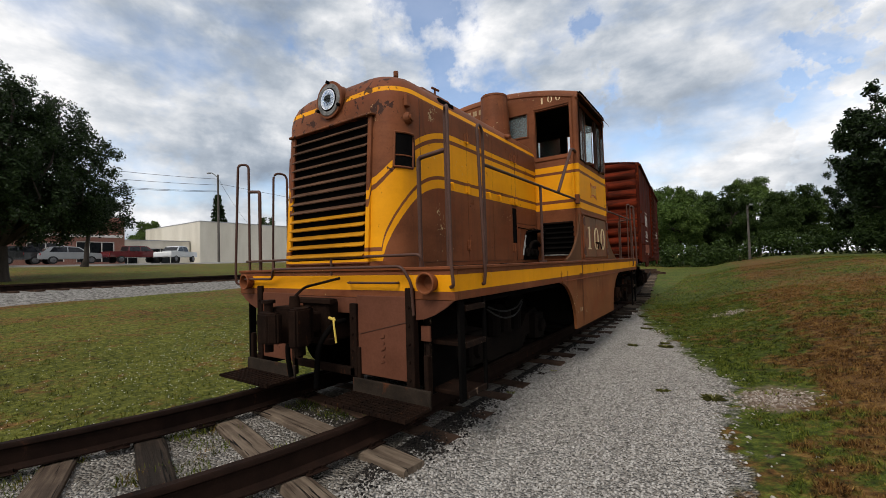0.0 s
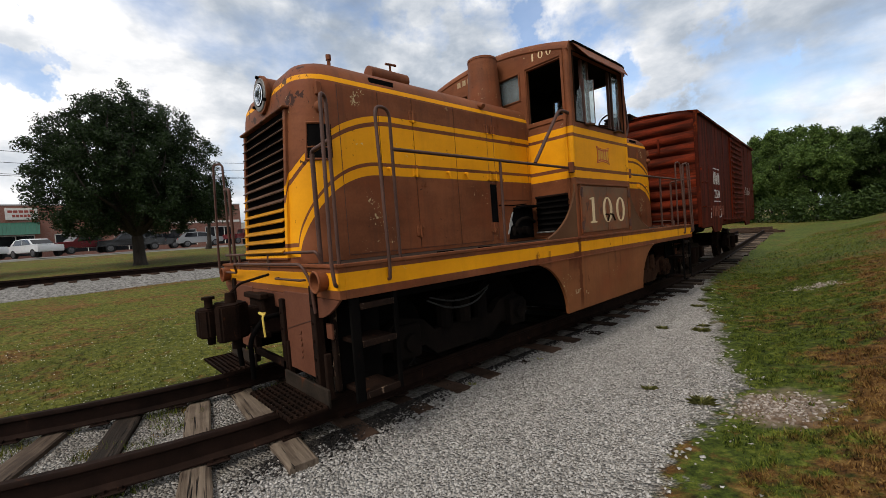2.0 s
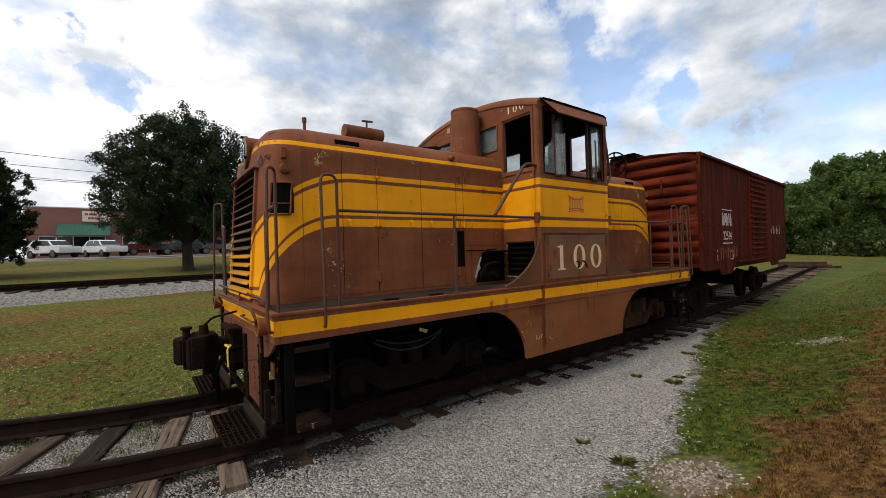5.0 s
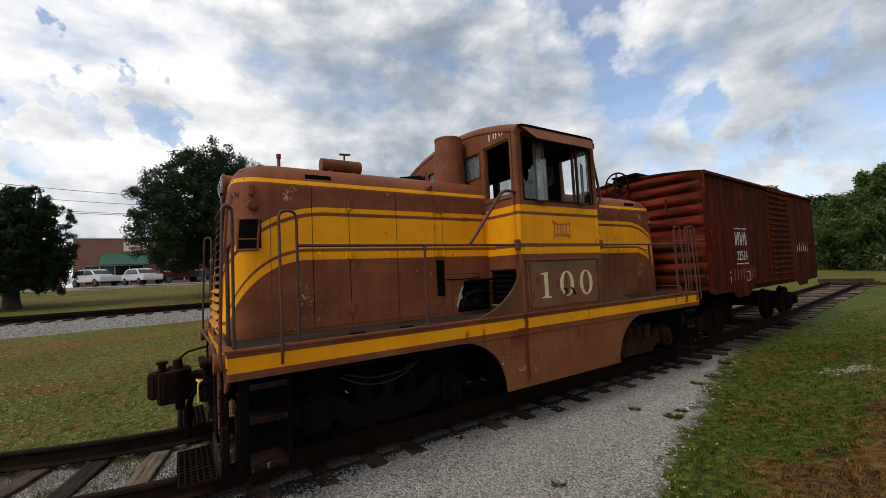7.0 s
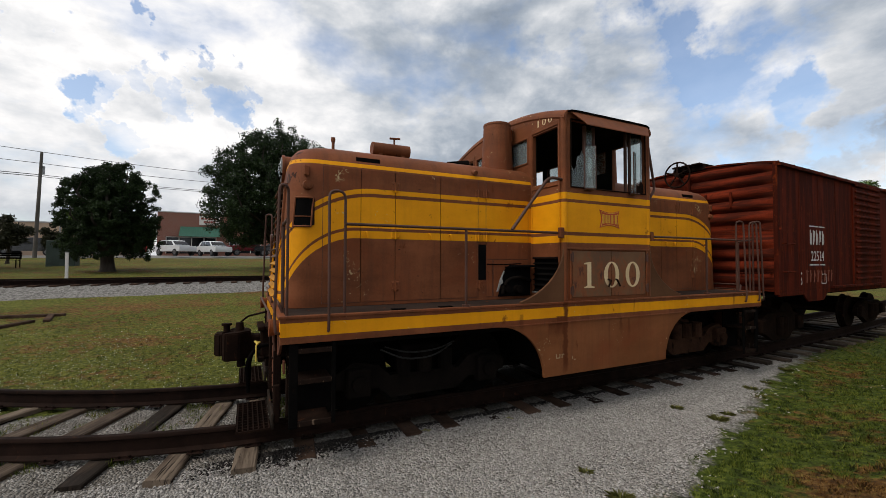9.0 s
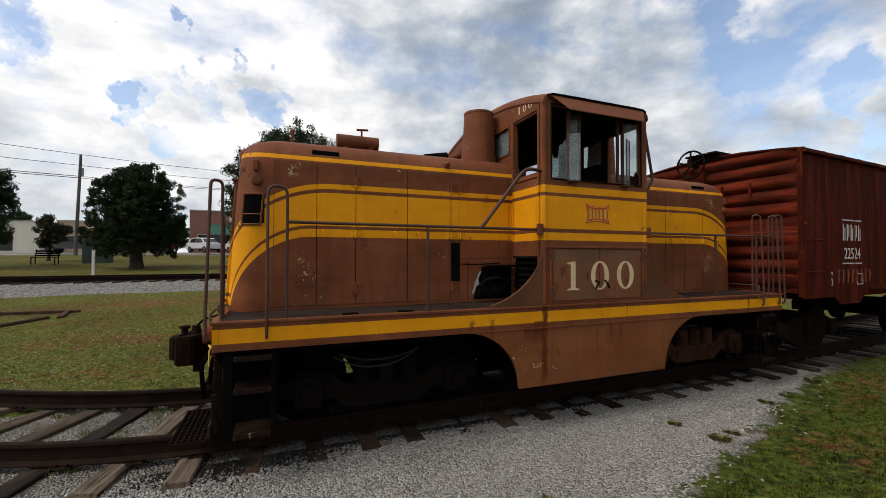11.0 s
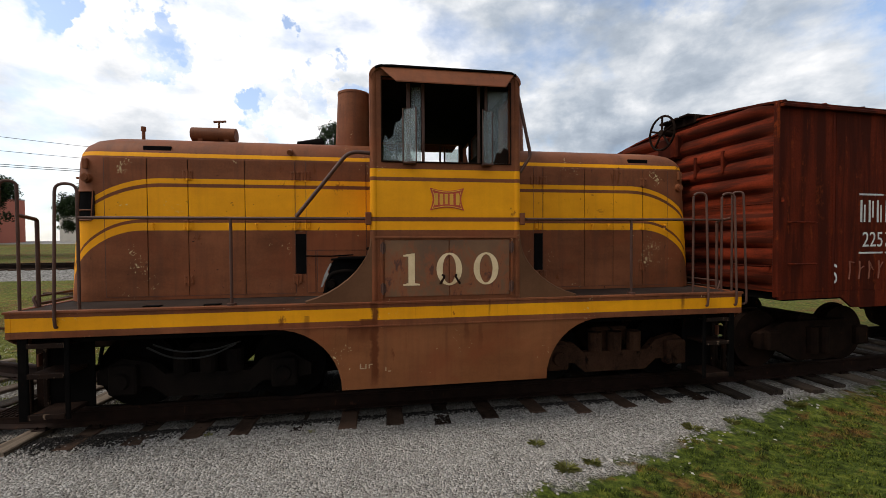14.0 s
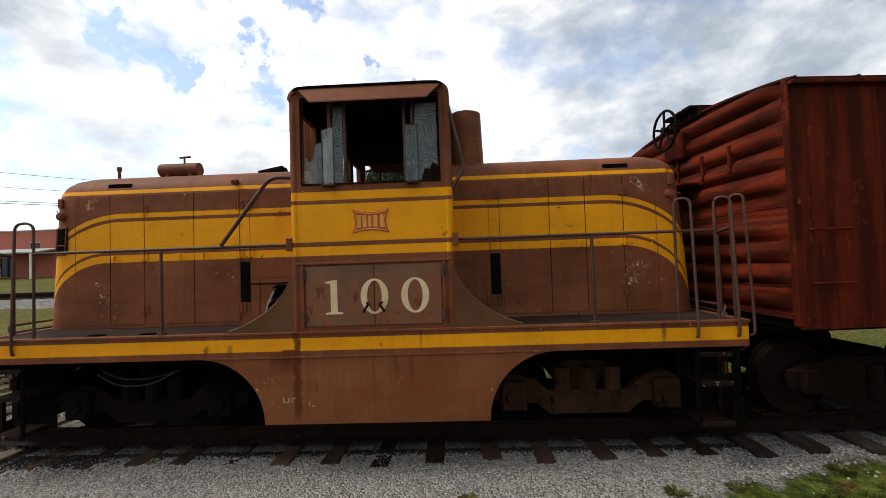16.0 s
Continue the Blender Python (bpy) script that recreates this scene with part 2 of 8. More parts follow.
        col = mix(nt, scab, col, (0.026, 0.010, 0.006))
    if kind in ("skirt", "sill"):
        # long rust runs below the cab corner and under the cabinet doors
        for yc, wd, lo, hi, force in ((3.29, 0.045, 0.50, 1.42, 0.92), (3.12, 0.10, 0.99, 1.19, 0.85), (3.22, 0.09, 0.98, 1.25, 0.85), (4.27, 0.035, 0.92, 1.19, 0.55), (4.42, 0.035, 0.85, 1.15, 0.45), (2.62, 0.035, 1.02, 1.30, 0.5), (2.78, 0.008, 0.95, 1.19, 0.7), (2.90, 0.006, 0.90, 1.19, 0.6), (3.02, 0.010, 0.80, 1.19, 0.7), (3.62, 0.012, 0.80, 1.10, 0.4), (4.05, 0.020, 0.75, 1.15, 0.35), (6.85, 0.03, 1.15, 1.42, 0.7), (3.72, 0.006, 1.18, 1.42, 0.8), (4.02, 0.005, 1.18, 1.42, 0.7), (4.10, 0.008, 1.18, 1.42, 0.85), (4.24, 0.006, 1.18, 1.42, 0.6), (4.36, 0.006, 1.18, 1.42, 0.7), (4.52, 0.018, 1.18, 1.42, 0.8), (4.58, 0.005, 1.18, 1.42, 0.6), (4.72, 0.008, 1.18, 1.42, 0.7)):
            shake = calc(nt, "MULTIPLY", calc(nt, "SUBTRACT", noise_at(nt, stretch(nt, co, 1, 3, 5, yc, 0, 0), 2.0, 4, 0.6), 0.5), min(0.10, wd * 2))
            away = calc(nt, "ABSOLUTE", calc(nt, "ADD", calc(nt, "SUBTRACT", y, yc), shake))
            core = calc(nt, "MULTIPLY", calc(nt, "SUBTRACT", wd, away), 45.0, clamp=True)
            core = calc(nt, "MULTIPLY", core, calc(nt, "MULTIPLY", calc(nt, "MULTIPLY", calc(nt, "SUBTRACT", z, lo), 6.0, clamp=True), calc(nt, "LESS_THAN", z, hi)))
            grainy = calc(nt, "ADD", 0.55, calc(nt, "MULTIPLY", noise_at(nt, stretch(nt, co, 1, 12, 2), 2.0, 4, 0.6), 0.9))
            col = mix(nt, calc(nt, "MULTIPLY", calc(nt, "MULTIPLY", core, grainy, clamp=True), force), col, (0.085, 0.021, 0.006))
    chips = noise_at(nt, stretch(nt, co, 1, 1, 1, 5, 1, 9), 34, 5, 0.6, 0.8)
    where = noise_at(nt, stretch(nt, co, 1, 1, 1, 1, 4, 2), 2.1, 2, 0.5)
    if kind == "hood":
        for yc, zc, r in ((0.60, 2.83, 0.11), (0.68, 1.98, 0.16), (0.75, 1.80, 0.14), (0.66, 2.90, 0.10), (1.75, 2.94, 0.08)):
            dy, dz = calc(nt, "SUBTRACT", y, yc), calc(nt, "SUBTRACT", z, zc)
            near = calc(nt, "SUBTRACT", 1.0, calc(nt, "DIVIDE", calc(nt, "SQRT", calc(nt, "ADD", calc(nt, "MULTIPLY", dy, dy), calc(nt, "MULTIPLY", dz, dz))), r), clamp=True)
            where = calc(nt, "ADD", where, calc(nt, "MULTIPLY", near, 0.35))
            chips = calc(nt, "ADD", chips, calc(nt, "MULTIPLY", near, 0.10))
    chip = calc(nt, "MULTIPLY", calc(nt, "GREATER_THAN", chips, 0.655), calc(nt, "GREATER_THAN", where, 0.625))
    col = mix(nt, calc(nt, "MULTIPLY", chip, 0.8), col, CHIP)
    link(nt, col, bsdf.inputs["Base Color"])
    rough = calc(nt, "ADD", 0.50, calc(nt, "MULTIPLY", calc(nt, "MAXIMUM", rust, calc(nt, "MULTIPLY", tone, 0.5)), 0.45))
    link(nt, rough, bsdf.inputs["Roughness"])
    bsdf.inputs["Specular IOR Level"].default_value = 0.14
    wave = noise_at(nt, co, 3.5, 2, 0.5)
    relief(nt, bsdf, calc(nt, "ADD", calc(nt, "MULTIPLY", wave, 0.8), calc(nt, "MULTIPLY", calc(nt, "ADD", fine, rust), 0.12)), 0.25, 0.02)
    return m


M_HOOD, M_CAB, M_SILL, M_BROWN, M_SKIRT = livery("hood_paint", "hood"), livery("cab_paint", "cab"), livery("sill_paint", "sill"), livery("brown_paint", "brown"), livery("skirt_paint", "skirt")
M_SLAT = livery("slat_paint", "slat")
# near-black colour that stands for the shade inside the cab
M_CAB_SHADE = plain("cab_shade_panel", (0.006, 0.007, 0.006), (0.016, 0.017, 0.015), 3, 40, 0.9, 0, 0.1, spec=0.02)
M_DECK = plain("deck_steel", (0.018, 0.012, 0.0095), (0.045, 0.030, 0.024), 2.5, 90, 0.85, 0.0, 0.3, RUST, 0.62, spec=0.08)
M_BLACK = plain("near_black_steel", (0.002, 0.002, 0.002), (0.006, 0.005, 0.0045), 4, 70, 0.9, 0.0, 0.4, (0.016, 0.007, 0.004), 0.64, spec=0.015)
M_RUSTY = plain("rusty_steel", (0.006, 0.0040, 0.0032), (0.020, 0.0105, 0.007), 5, 80, 0.85, 0.0, 0.5, (0.05, 0.019, 0.009), 0.63, spec=0.03)
M_PIPE = plain("painted_pipe", (0.046, 0.019, 0.012), (0.088, 0.038, 0.025), 4, 90, 0.6, 0.1, 0.25, (0.04, 0.018, 0.012), 0.62)
# near-black colour for the shade inside slots and openings
M_OPENING_SHADE = plain("opening_shade", (0.003, 0.003, 0.003), (0.008, 0.007, 0.007), 4, 40, 0.95, 0, 0, spec=0.01)
M_RAIL = plain("rusted_rail", (0.006, 0.0034, 0.0026), (0.019, 0.0098, 0.0068), 6, 120, 0.75, 0.0, 0.3, (0.045, 0.020, 0.012), 0.63, spread=0.1, spec=0.06)


def timber(name, dark, mid, light, spread):
    """Weathered wood: grain and cracks along x, from dark creosote to bleached grey-brown."""
    m, nt, bsdf = material(name)
    co = coords(nt)
    grain = noise_at(nt, stretch(nt, co, 1.3, 26, 10), 1.0, 5, 0.65, 0.3)
    crack = noise_at(nt, stretch(nt, co, 2.0, 55, 20, 3, 1, 4), 1.0, 2, 0.5, 0.5)
    broad = noise_at(nt, co, 3.0, 4, 0.6)
    rnd = nt.nodes.new("ShaderNodeObjectInfo").outputs["Random"]
    tone = calc(nt, "ADD", calc(nt, "ADD", calc(nt, "MULTIPLY", grain, 0.6), calc(nt, "MULTIPLY", broad, 0.4)), calc(nt, "MULTIPLY", calc(nt, "SUBTRACT", rnd, 0.5), spread))
    col = ramp(nt, tone, [(0.30, dark), (0.50, mid), (0.70, light)])
    split = ramp(nt, crack, [(0.30, (1, 1, 1)), (0.38, (0, 0, 0))])
    col = mix(nt, split, col, tuple(0.3 * v for v in dark))
    link(nt, col, bsdf.inputs["Base Color"])
    bsdf.inputs["Roughness"].default_value, bsdf.inputs["Specular IOR Level"].default_value = 0.9, 0.15
    relief(nt, bsdf, calc(nt, "SUBTRACT", grain, split), 0.8, 0.012)
    return m


M_TIE = timber("weathered_tie", (0.016, 0.0115, 0.0085), (0.060, 0.042, 0.030), (0.155, 0.118, 0.086), 0.40)
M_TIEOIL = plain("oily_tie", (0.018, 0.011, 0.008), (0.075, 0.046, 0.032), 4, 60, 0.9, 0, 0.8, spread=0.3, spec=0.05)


def boxcar_paint(name, dark, light, grime, rust, across):
    """Faded red oxide paint; grime in long streaks (across: lying level along the ribs), with orange rust bleeding down."""
    m, nt, bsdf = material(name)
    co = coords(nt, False)
    broad = noise_at(nt, co, 1.3, 6, 0.6)
    fine = noise_at(nt, co, 40, 4, 0.65)
    tone = calc(nt, "ADD", calc(nt, "MULTIPLY", broad, 0.6), calc(nt, "MULTIPLY", fine, 0.4))
    col = ramp(nt, tone, [(0.36, dark), (0.64, light)])
    s = (0.55, 1, 5.5) if across else (1, 3.2, 0.30)
    dirt = noise_at(nt, stretch(nt, co, *s, 4, 2, 1), 1.7, 7, 0.62, 0.3)
    col = mix(nt, ramp(nt, dirt, [(0.42, (0, 0, 0)), (0.56, (0.88, 0.88, 0.88))]), col, grime)
    bleed = noise_at(nt, stretch(nt, co, 3.0, 5.0, 0.5, 9, 1, 3), 2.0, 6, 0.65, 0.2)
    spots = noise_at(nt, stretch(nt, co, 1, 1, 1, 3, 7, 5), 9.0, 6, 0.7, 0.4)
    mask = ramp(nt, calc(nt, "ADD", calc(nt, "MULTIPLY", bleed, 0.6), calc(nt, "MULTIPLY", spots, 0.4)), [(0.56, (0, 0, 0)), (0.64, (0.75, 0.75, 0.75))])
    col = mix(nt, mask, col, rust)
    link(nt, col, bsdf.inputs["Base Color"])
    bsdf.inputs["Roughness"].default_value, bsdf.inputs["Specular IOR Level"].default_value = 0.8, 0.06
    relief(nt, bsdf, calc(nt, "ADD", broad, calc(nt, "MULTIPLY", spots, 0.3)), 0.3, 0.02)
    return m


# the ends get a lighter red than the sides: south light in the paint
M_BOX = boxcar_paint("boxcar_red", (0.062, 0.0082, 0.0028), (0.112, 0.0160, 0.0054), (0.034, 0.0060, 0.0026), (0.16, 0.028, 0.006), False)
M_BOXEND_LIT = boxcar_paint("boxcar_end_lit_red", (0.092, 0.0122, 0.004), (0.180, 0.0250, 0.0085), (0.034, 0.008, 0.0042), (0.055, 0.012, 0.005), True)
M_WHITE = plain("faded_white_paint", (0.42, 0.40, 0.36), (0.62, 0.60, 0.56), 9, 60, 0.7, 0, 0)
M_FADED = plain("faded_rusty_lettering", (0.10, 0.022, 0.010), (0.21, 0.075, 0.045), 7, 60, 0.8, 0, 0)
M_CHALK = plain("rubbed_chalk", (0.24, 0.15, 0.075), (0.40, 0.29, 0.17), 30, 90, 0.8, 0, 0)
M_CREAM = plain("cream_numeral_paint", (0.52, 0.38, 0.21), (0.68, 0.52, 0.31), 6, 60, 0.6, 0, 0)
M_SIGNRED = plain("emblem_red", (0.36, 0.040, 0.012), (0.46, 0.065, 0.020), 6, 60, 0.5, 0, 0)

# ---- mesh helpers ----


def world_of(ob):
    return (world_of(ob.parent) @ ob.matrix_parent_inverse if ob.parent else Matrix()) @ ob.matrix_basis


def finish(name, bm, mats, smooth=None):
    me = bpy.data.meshes.new(name)
    bm.normal_update()
    bm.to_mesh(me)
    bm.free()
    for m in (mats if isinstance(mats, (list, tuple)) else [mats]):
        me.materials.append(m)
    if smooth is not None:
        me.shade_smooth()
        me.set_sharp_from_angle(angle=radians(smooth))
    return me


def adopt(ob, parent):
    ob.parent = parent
    ob.matrix_parent_inverse = world_of(parent).inverted()
    return ob


def part(name, bm, mats, parent, label="", smooth=None, m=None):
    ob = new(name, finish(name, bm, mats, smooth))
    if parent is not None:
        adopt(ob, parent)
    if m is not None:
        ob.matrix_basis = m
    if label:
        tagged(ob, label)
    return ob


def thing(name, at, label, category, group="", kind=""):
    ob = new(name)
    ob.matrix_basis = at if isinstance(at, Matrix) else Matrix.Translation(at)
    ob.empty_display_size = 0.2
    return tagged(ob, label, category, group, kind)


def box(bm, lo, hi, bevel=0.0, mat=0, m=None):
    lo, hi = Vector(lo), Vector(hi)
    r = bmesh.ops.create_cube(bm, size=1.0)
    vs = r["verts"]
    mm = Matrix.Translation((lo + hi) / 2) @ Matrix.Diagonal((*(hi - lo), 1))
    bmesh.ops.transform(bm, matrix=(m @ mm) if m else mm, verts=vs)
    faces = {f for v in vs for f in v.link_faces}
    for f in faces:
        f.material_index = mat
    if bevel:
        edges = list({e for v in vs for e in v.link_edges})
        out = bmesh.ops.bevel(bm, geom=edges, offset=bevel, segments=1, affect="EDGES", profile=0.5, clamp_overlap=True)
        for f in out["faces"]:
            f.material_index = mat
    return bm


def cyl(bm, a, b, r1, r2=None, n=16, mat=0, caps=True):
    a, b = Vector(a), Vector(b)
    r2 = r1 if r2 is None else r2
    d = b - a
    r = bmesh.ops.create_cone(bm, cap_ends=caps, segments=n, radius1=r1, radius2=r2, depth=d.length)
    mm = Matrix.Translation((a + b) / 2) @ d.to_track_quat("Z", "Y").to_matrix().to_4x4()
    bmesh.ops.transform(bm, matrix=mm, verts=r["verts"])
    for f in {f for v in r["verts"] for f in v.link_faces}:
        f.material_index = mat
    return bm


def tube(bm, pts, r, n=8, mat=0, radii=None):
    """A round bar along a line of points."""
    pts = [Vector(p) for p in pts]
    rings = []
    up = Vector((0.123, 0.31, 0.94)).normalized()
    for i, p in enumerate(pts):
        d = (pts[min(i + 1, len(pts) - 1)] - pts[max(i - 1, 0)]).normalized()
        u = d.cross(up)
        if u.length < 1e-3:
            u = d.cross(Vector((1, 0, 0)))
        u.normalize()
        v = d.cross(u).normalized()
        rr = radii[i] if radii else r
        rings.append([bm.verts.new(p + rr * (math.cos(2 * math.pi * k / n) * u + math.sin(2 * math.pi * k / n) * v)) for k in range(n)])
    for a, b in zip(rings, rings[1:]):
        for k in range(n):
            bm.faces.new((a[k], a[(k + 1) % n], b[(k + 1) % n], b[k])).material_index = mat
    bm.faces.new(rings[0][::-1]).material_index = mat
    bm.faces.new(rings[-1]).material_index = mat
    return bm


def bend(pts, r=0.08, steps=5):
    """Round off the corners of a line of points."""
    pts = [Vector(p) for p in pts]
    out = [pts[0]]
    for a, b, c in zip(pts, pts[1:], pts[2:]):
        k = min(r, (a - b).length * 0.49, (c - b).length * 0.49)
        p, q = b + (a - b).normalized() * k, b + (c - b).normalized() * k
        out += [(1 - t) ** 2 * p + 2 * t * (1 - t) * b + t * t * q for t in (i / steps for i in range(steps + 1))]
    return out + [pts[-1]]


def extrude_poly(bm, pts, vec, mat=0):
    """A flat polygon given thickness."""
    vec = Vector(vec)
    a = [bm.verts.new(Vector(p)) for p in pts]
    b = [bm.verts.new(Vector(p) + vec) for p in pts]
    fs = [bm.faces.new(a), bm.faces.new(b[::-1])]
    for i in range(len(a)):
        j = (i + 1) % len(a)
        fs.append(bm.faces.new((a[j], a[i], b[i], b[j])))
    for f in fs:
        f.material_index = mat
    bmesh.ops.recalc_face_normals(bm, faces=fs)
    return bm


def panel(bm, us, vs, holes, place, thick, mat=0):
    """A wall with rectangular openings: us, vs cut it into cells; holes lists the open cells; place(u, v, w) gives the point, w from 0 to thick."""
    cache = {}

    def vert(i, j, w):
        key = (i, j, w)
        if key not in cache:
            cache[key] = bm.verts.new(place(us[i], vs[j], w))
        return cache[key]

    nu, nv = len(us) - 1, len(vs) - 1
    solid = {(i, j) for i in range(nu) for j in range(nv)} - set(holes)
    fs = []
    for i, j in solid:
        fs.append(bm.faces.new([vert(i, j, 0), vert(i + 1, j, 0), vert(i + 1, j + 1, 0), vert(i, j + 1, 0)]))
        fs.append(bm.faces.new([vert(i, j + 1, thick), vert(i + 1, j + 1, thick), vert(i + 1, j, thick), vert(i, j, thick)]))
        for di, dj, p, q in ((-1, 0, (i, j), (i, j + 1)), (1, 0, (i + 1, j), (i + 1, j + 1)), (0, -1, (i, j), (i + 1, j)), (0, 1, (i, j + 1), (i + 1, j + 1))):
            if (i + di, j + dj) not in solid:
                fs.append(bm.faces.new([vert(*p, 0), vert(*q, 0), vert(*q, thick), vert(*p, thick)]))
    for f in fs:
        f.material_index = mat
    bmesh.ops.recalc_face_normals(bm, faces=fs)
    return bm


def lettering(name, text, size, material_, parent, m, thick=0.003, squeeze=1.0, label=""):
    """Painted characters in the built-in font, turned into a mesh."""
    cu = bpy.data.curves.new(name, "FONT")
    cu.body, cu.size, cu.extrude, cu.align_x = text, size, thick, "CENTER"
    tmp = bpy.data.objects.new(name + "_curve", cu)
    scene.collection.objects.link(tmp)
    me = bpy.data.meshes.new_from_object(tmp.evaluated_get(bpy.context.evaluated_depsgraph_get()))
    bpy.data.objects.remove(tmp)
    me.name = name
    me.materials.clear()
    me.materials.append(material_)
    ob = new(name, me)
    if parent is not None:
        adopt(ob, parent)
    ob.matrix_basis = m @ Matrix.Diagonal((squeeze, 1, 1, 1))
    if label:
        tagged(ob, label)
    return ob


# ---- the lie of the land ----


def smooth01(t):
    t = max(0.0, min(1.0, t))
    return t * t * (3 - 2 * t)


def track_x(y):
    """The line of the track: a wide curve that bends west at both ends of the locomotive."""
    north = -0.0048 * max(0.0, min(y, 16.0) - 5.0) ** 2 - 0.106 * max(0.0, min(y, 60.0) - 16.0)
    south = -0.09 * max(0.0, 0.3 - max(y, -4.0)) ** 2 - 0.774 * max(0.0, -4.0 - y)
    return north + south


def ground_z(x, y):
    """Level beside the track, rising gently to the west and as a grass bank to the east."""
    west = 0.052 * max(0.0, min(-x, 48.0) - 3.0)
    edge = 2.7 - 0.16 * max(0.0, min(y - 3.0, 9.0))
    k = smooth01((y + 6.0) / 5.0)
    east = (0.15 + 0.85 * k) * (0.60 * smooth01((x - edge) / 3.4) + 0.55 * smooth01((x - edge - 2.6) / 5.0))
    soft = 0.03 * noise.noise(Vector((x * 0.5, y * 0.5, 0)))
    bed = 0.055 * smooth01((1.75 - abs(x - track_x(y))) / 0.55)
    return west + east + bed - 0.04 + soft * smooth01((abs(x) - 1.4) / 1.5)


RAIL_TOP = 0.27
EDGE_RUNS = ((3.3, 5.2, 0.38), (5.2, 6.6, 0.28), (6.6, 9.0, 0.28), (9.0, 14.0, 0.08))     # how the gravel narrows to the north: from, to, metres per metre

# ---- ground ----


def grass_colour(nt, co, x, lift=None):
    """Mown lawn: fresh and dull greens in broad drifts, with straw-brown patches, most of them on the east bank."""
    g1 = noise_at(nt, co, 0.30, 5, 0.6)
    g2 = noise_at(nt, co, 6.0, 5, 0.7)
    g3 = lift if lift is not None else noise_at(nt, co, 75.0, 3, 0.7)
    tufts = calc(nt, "MULTIPLY", calc(nt, "SUBTRACT", noise_at(nt, co, 13.0, 4, 0.65), 0.5), 1.1)
    gt = calc(nt, "ADD", calc(nt, "ADD", calc(nt, "MULTIPLY", g1, 0.30), tufts), calc(nt, "ADD", calc(nt, "MULTIPLY", g2, 0.35), calc(nt, "MULTIPLY", g3, 0.35)))
    grass = ramp(nt, gt, [(0.26, (0.012, 0.020, 0.003)), (0.50, (0.066, 0.092, 0.011)), (0.76, (0.185, 0.205, 0.032))])
    lawn = ramp(nt, gt, [(0.26, (0.024, 0.031, 0.004)), (0.50, (0.096, 0.104, 0.013)), (0.76, (0.225, 0.222, 0.044))])
    grass = mix(nt, calc(nt, "MULTIPLY", calc(nt, "SUBTRACT", -0.5, x), 0.5, clamp=True), grass, lawn)
    dry_n = noise_at(nt, stretch(nt, co, 1, 0.55, 1, 3, 8, 0), 0.55, 6, 0.68)
    dry_n = calc(nt, "ADD", dry_n, calc(nt, "MULTIPLY", calc(nt, "SUBTRACT", noise_at(nt, stretch(nt, co, 1, 1, 1, 6, 2, 0), 4.5, 5, 0.7), 0.5), 0.95))
    far_w = calc(nt, "MULTIPLY", calc(nt, "MULTIPLY", calc(nt, "SUBTRACT", -2.5, x), 0.2, clamp=True), 0.060)
    bank = calc(nt, "MULTIPLY", calc(nt, "MULTIPLY", calc(nt, "MULTIPLY", calc(nt, "SUBTRACT", x, 3.3), 1.2, clamp=True), calc(nt, "SUBTRACT", 1.0, calc(nt, "MULTIPLY", calc(nt, "SUBTRACT", x, 5.6), 0.3, clamp=True))), 0.185)
    dry = ramp(nt, calc(nt, "ADD", calc(nt, "ADD", dry_n, far_w), bank), [(0.55, (0, 0, 0)), (0.69, (0.9, 0.9, 0.9))])
    straw = ramp(nt, gt, [(0.28, (0.038, 0.015, 0.005)), (0.50, (0.150, 0.066, 0.020)), (0.74, (0.30, 0.165, 0.055))])
    return mix(nt, dry, grass, straw)


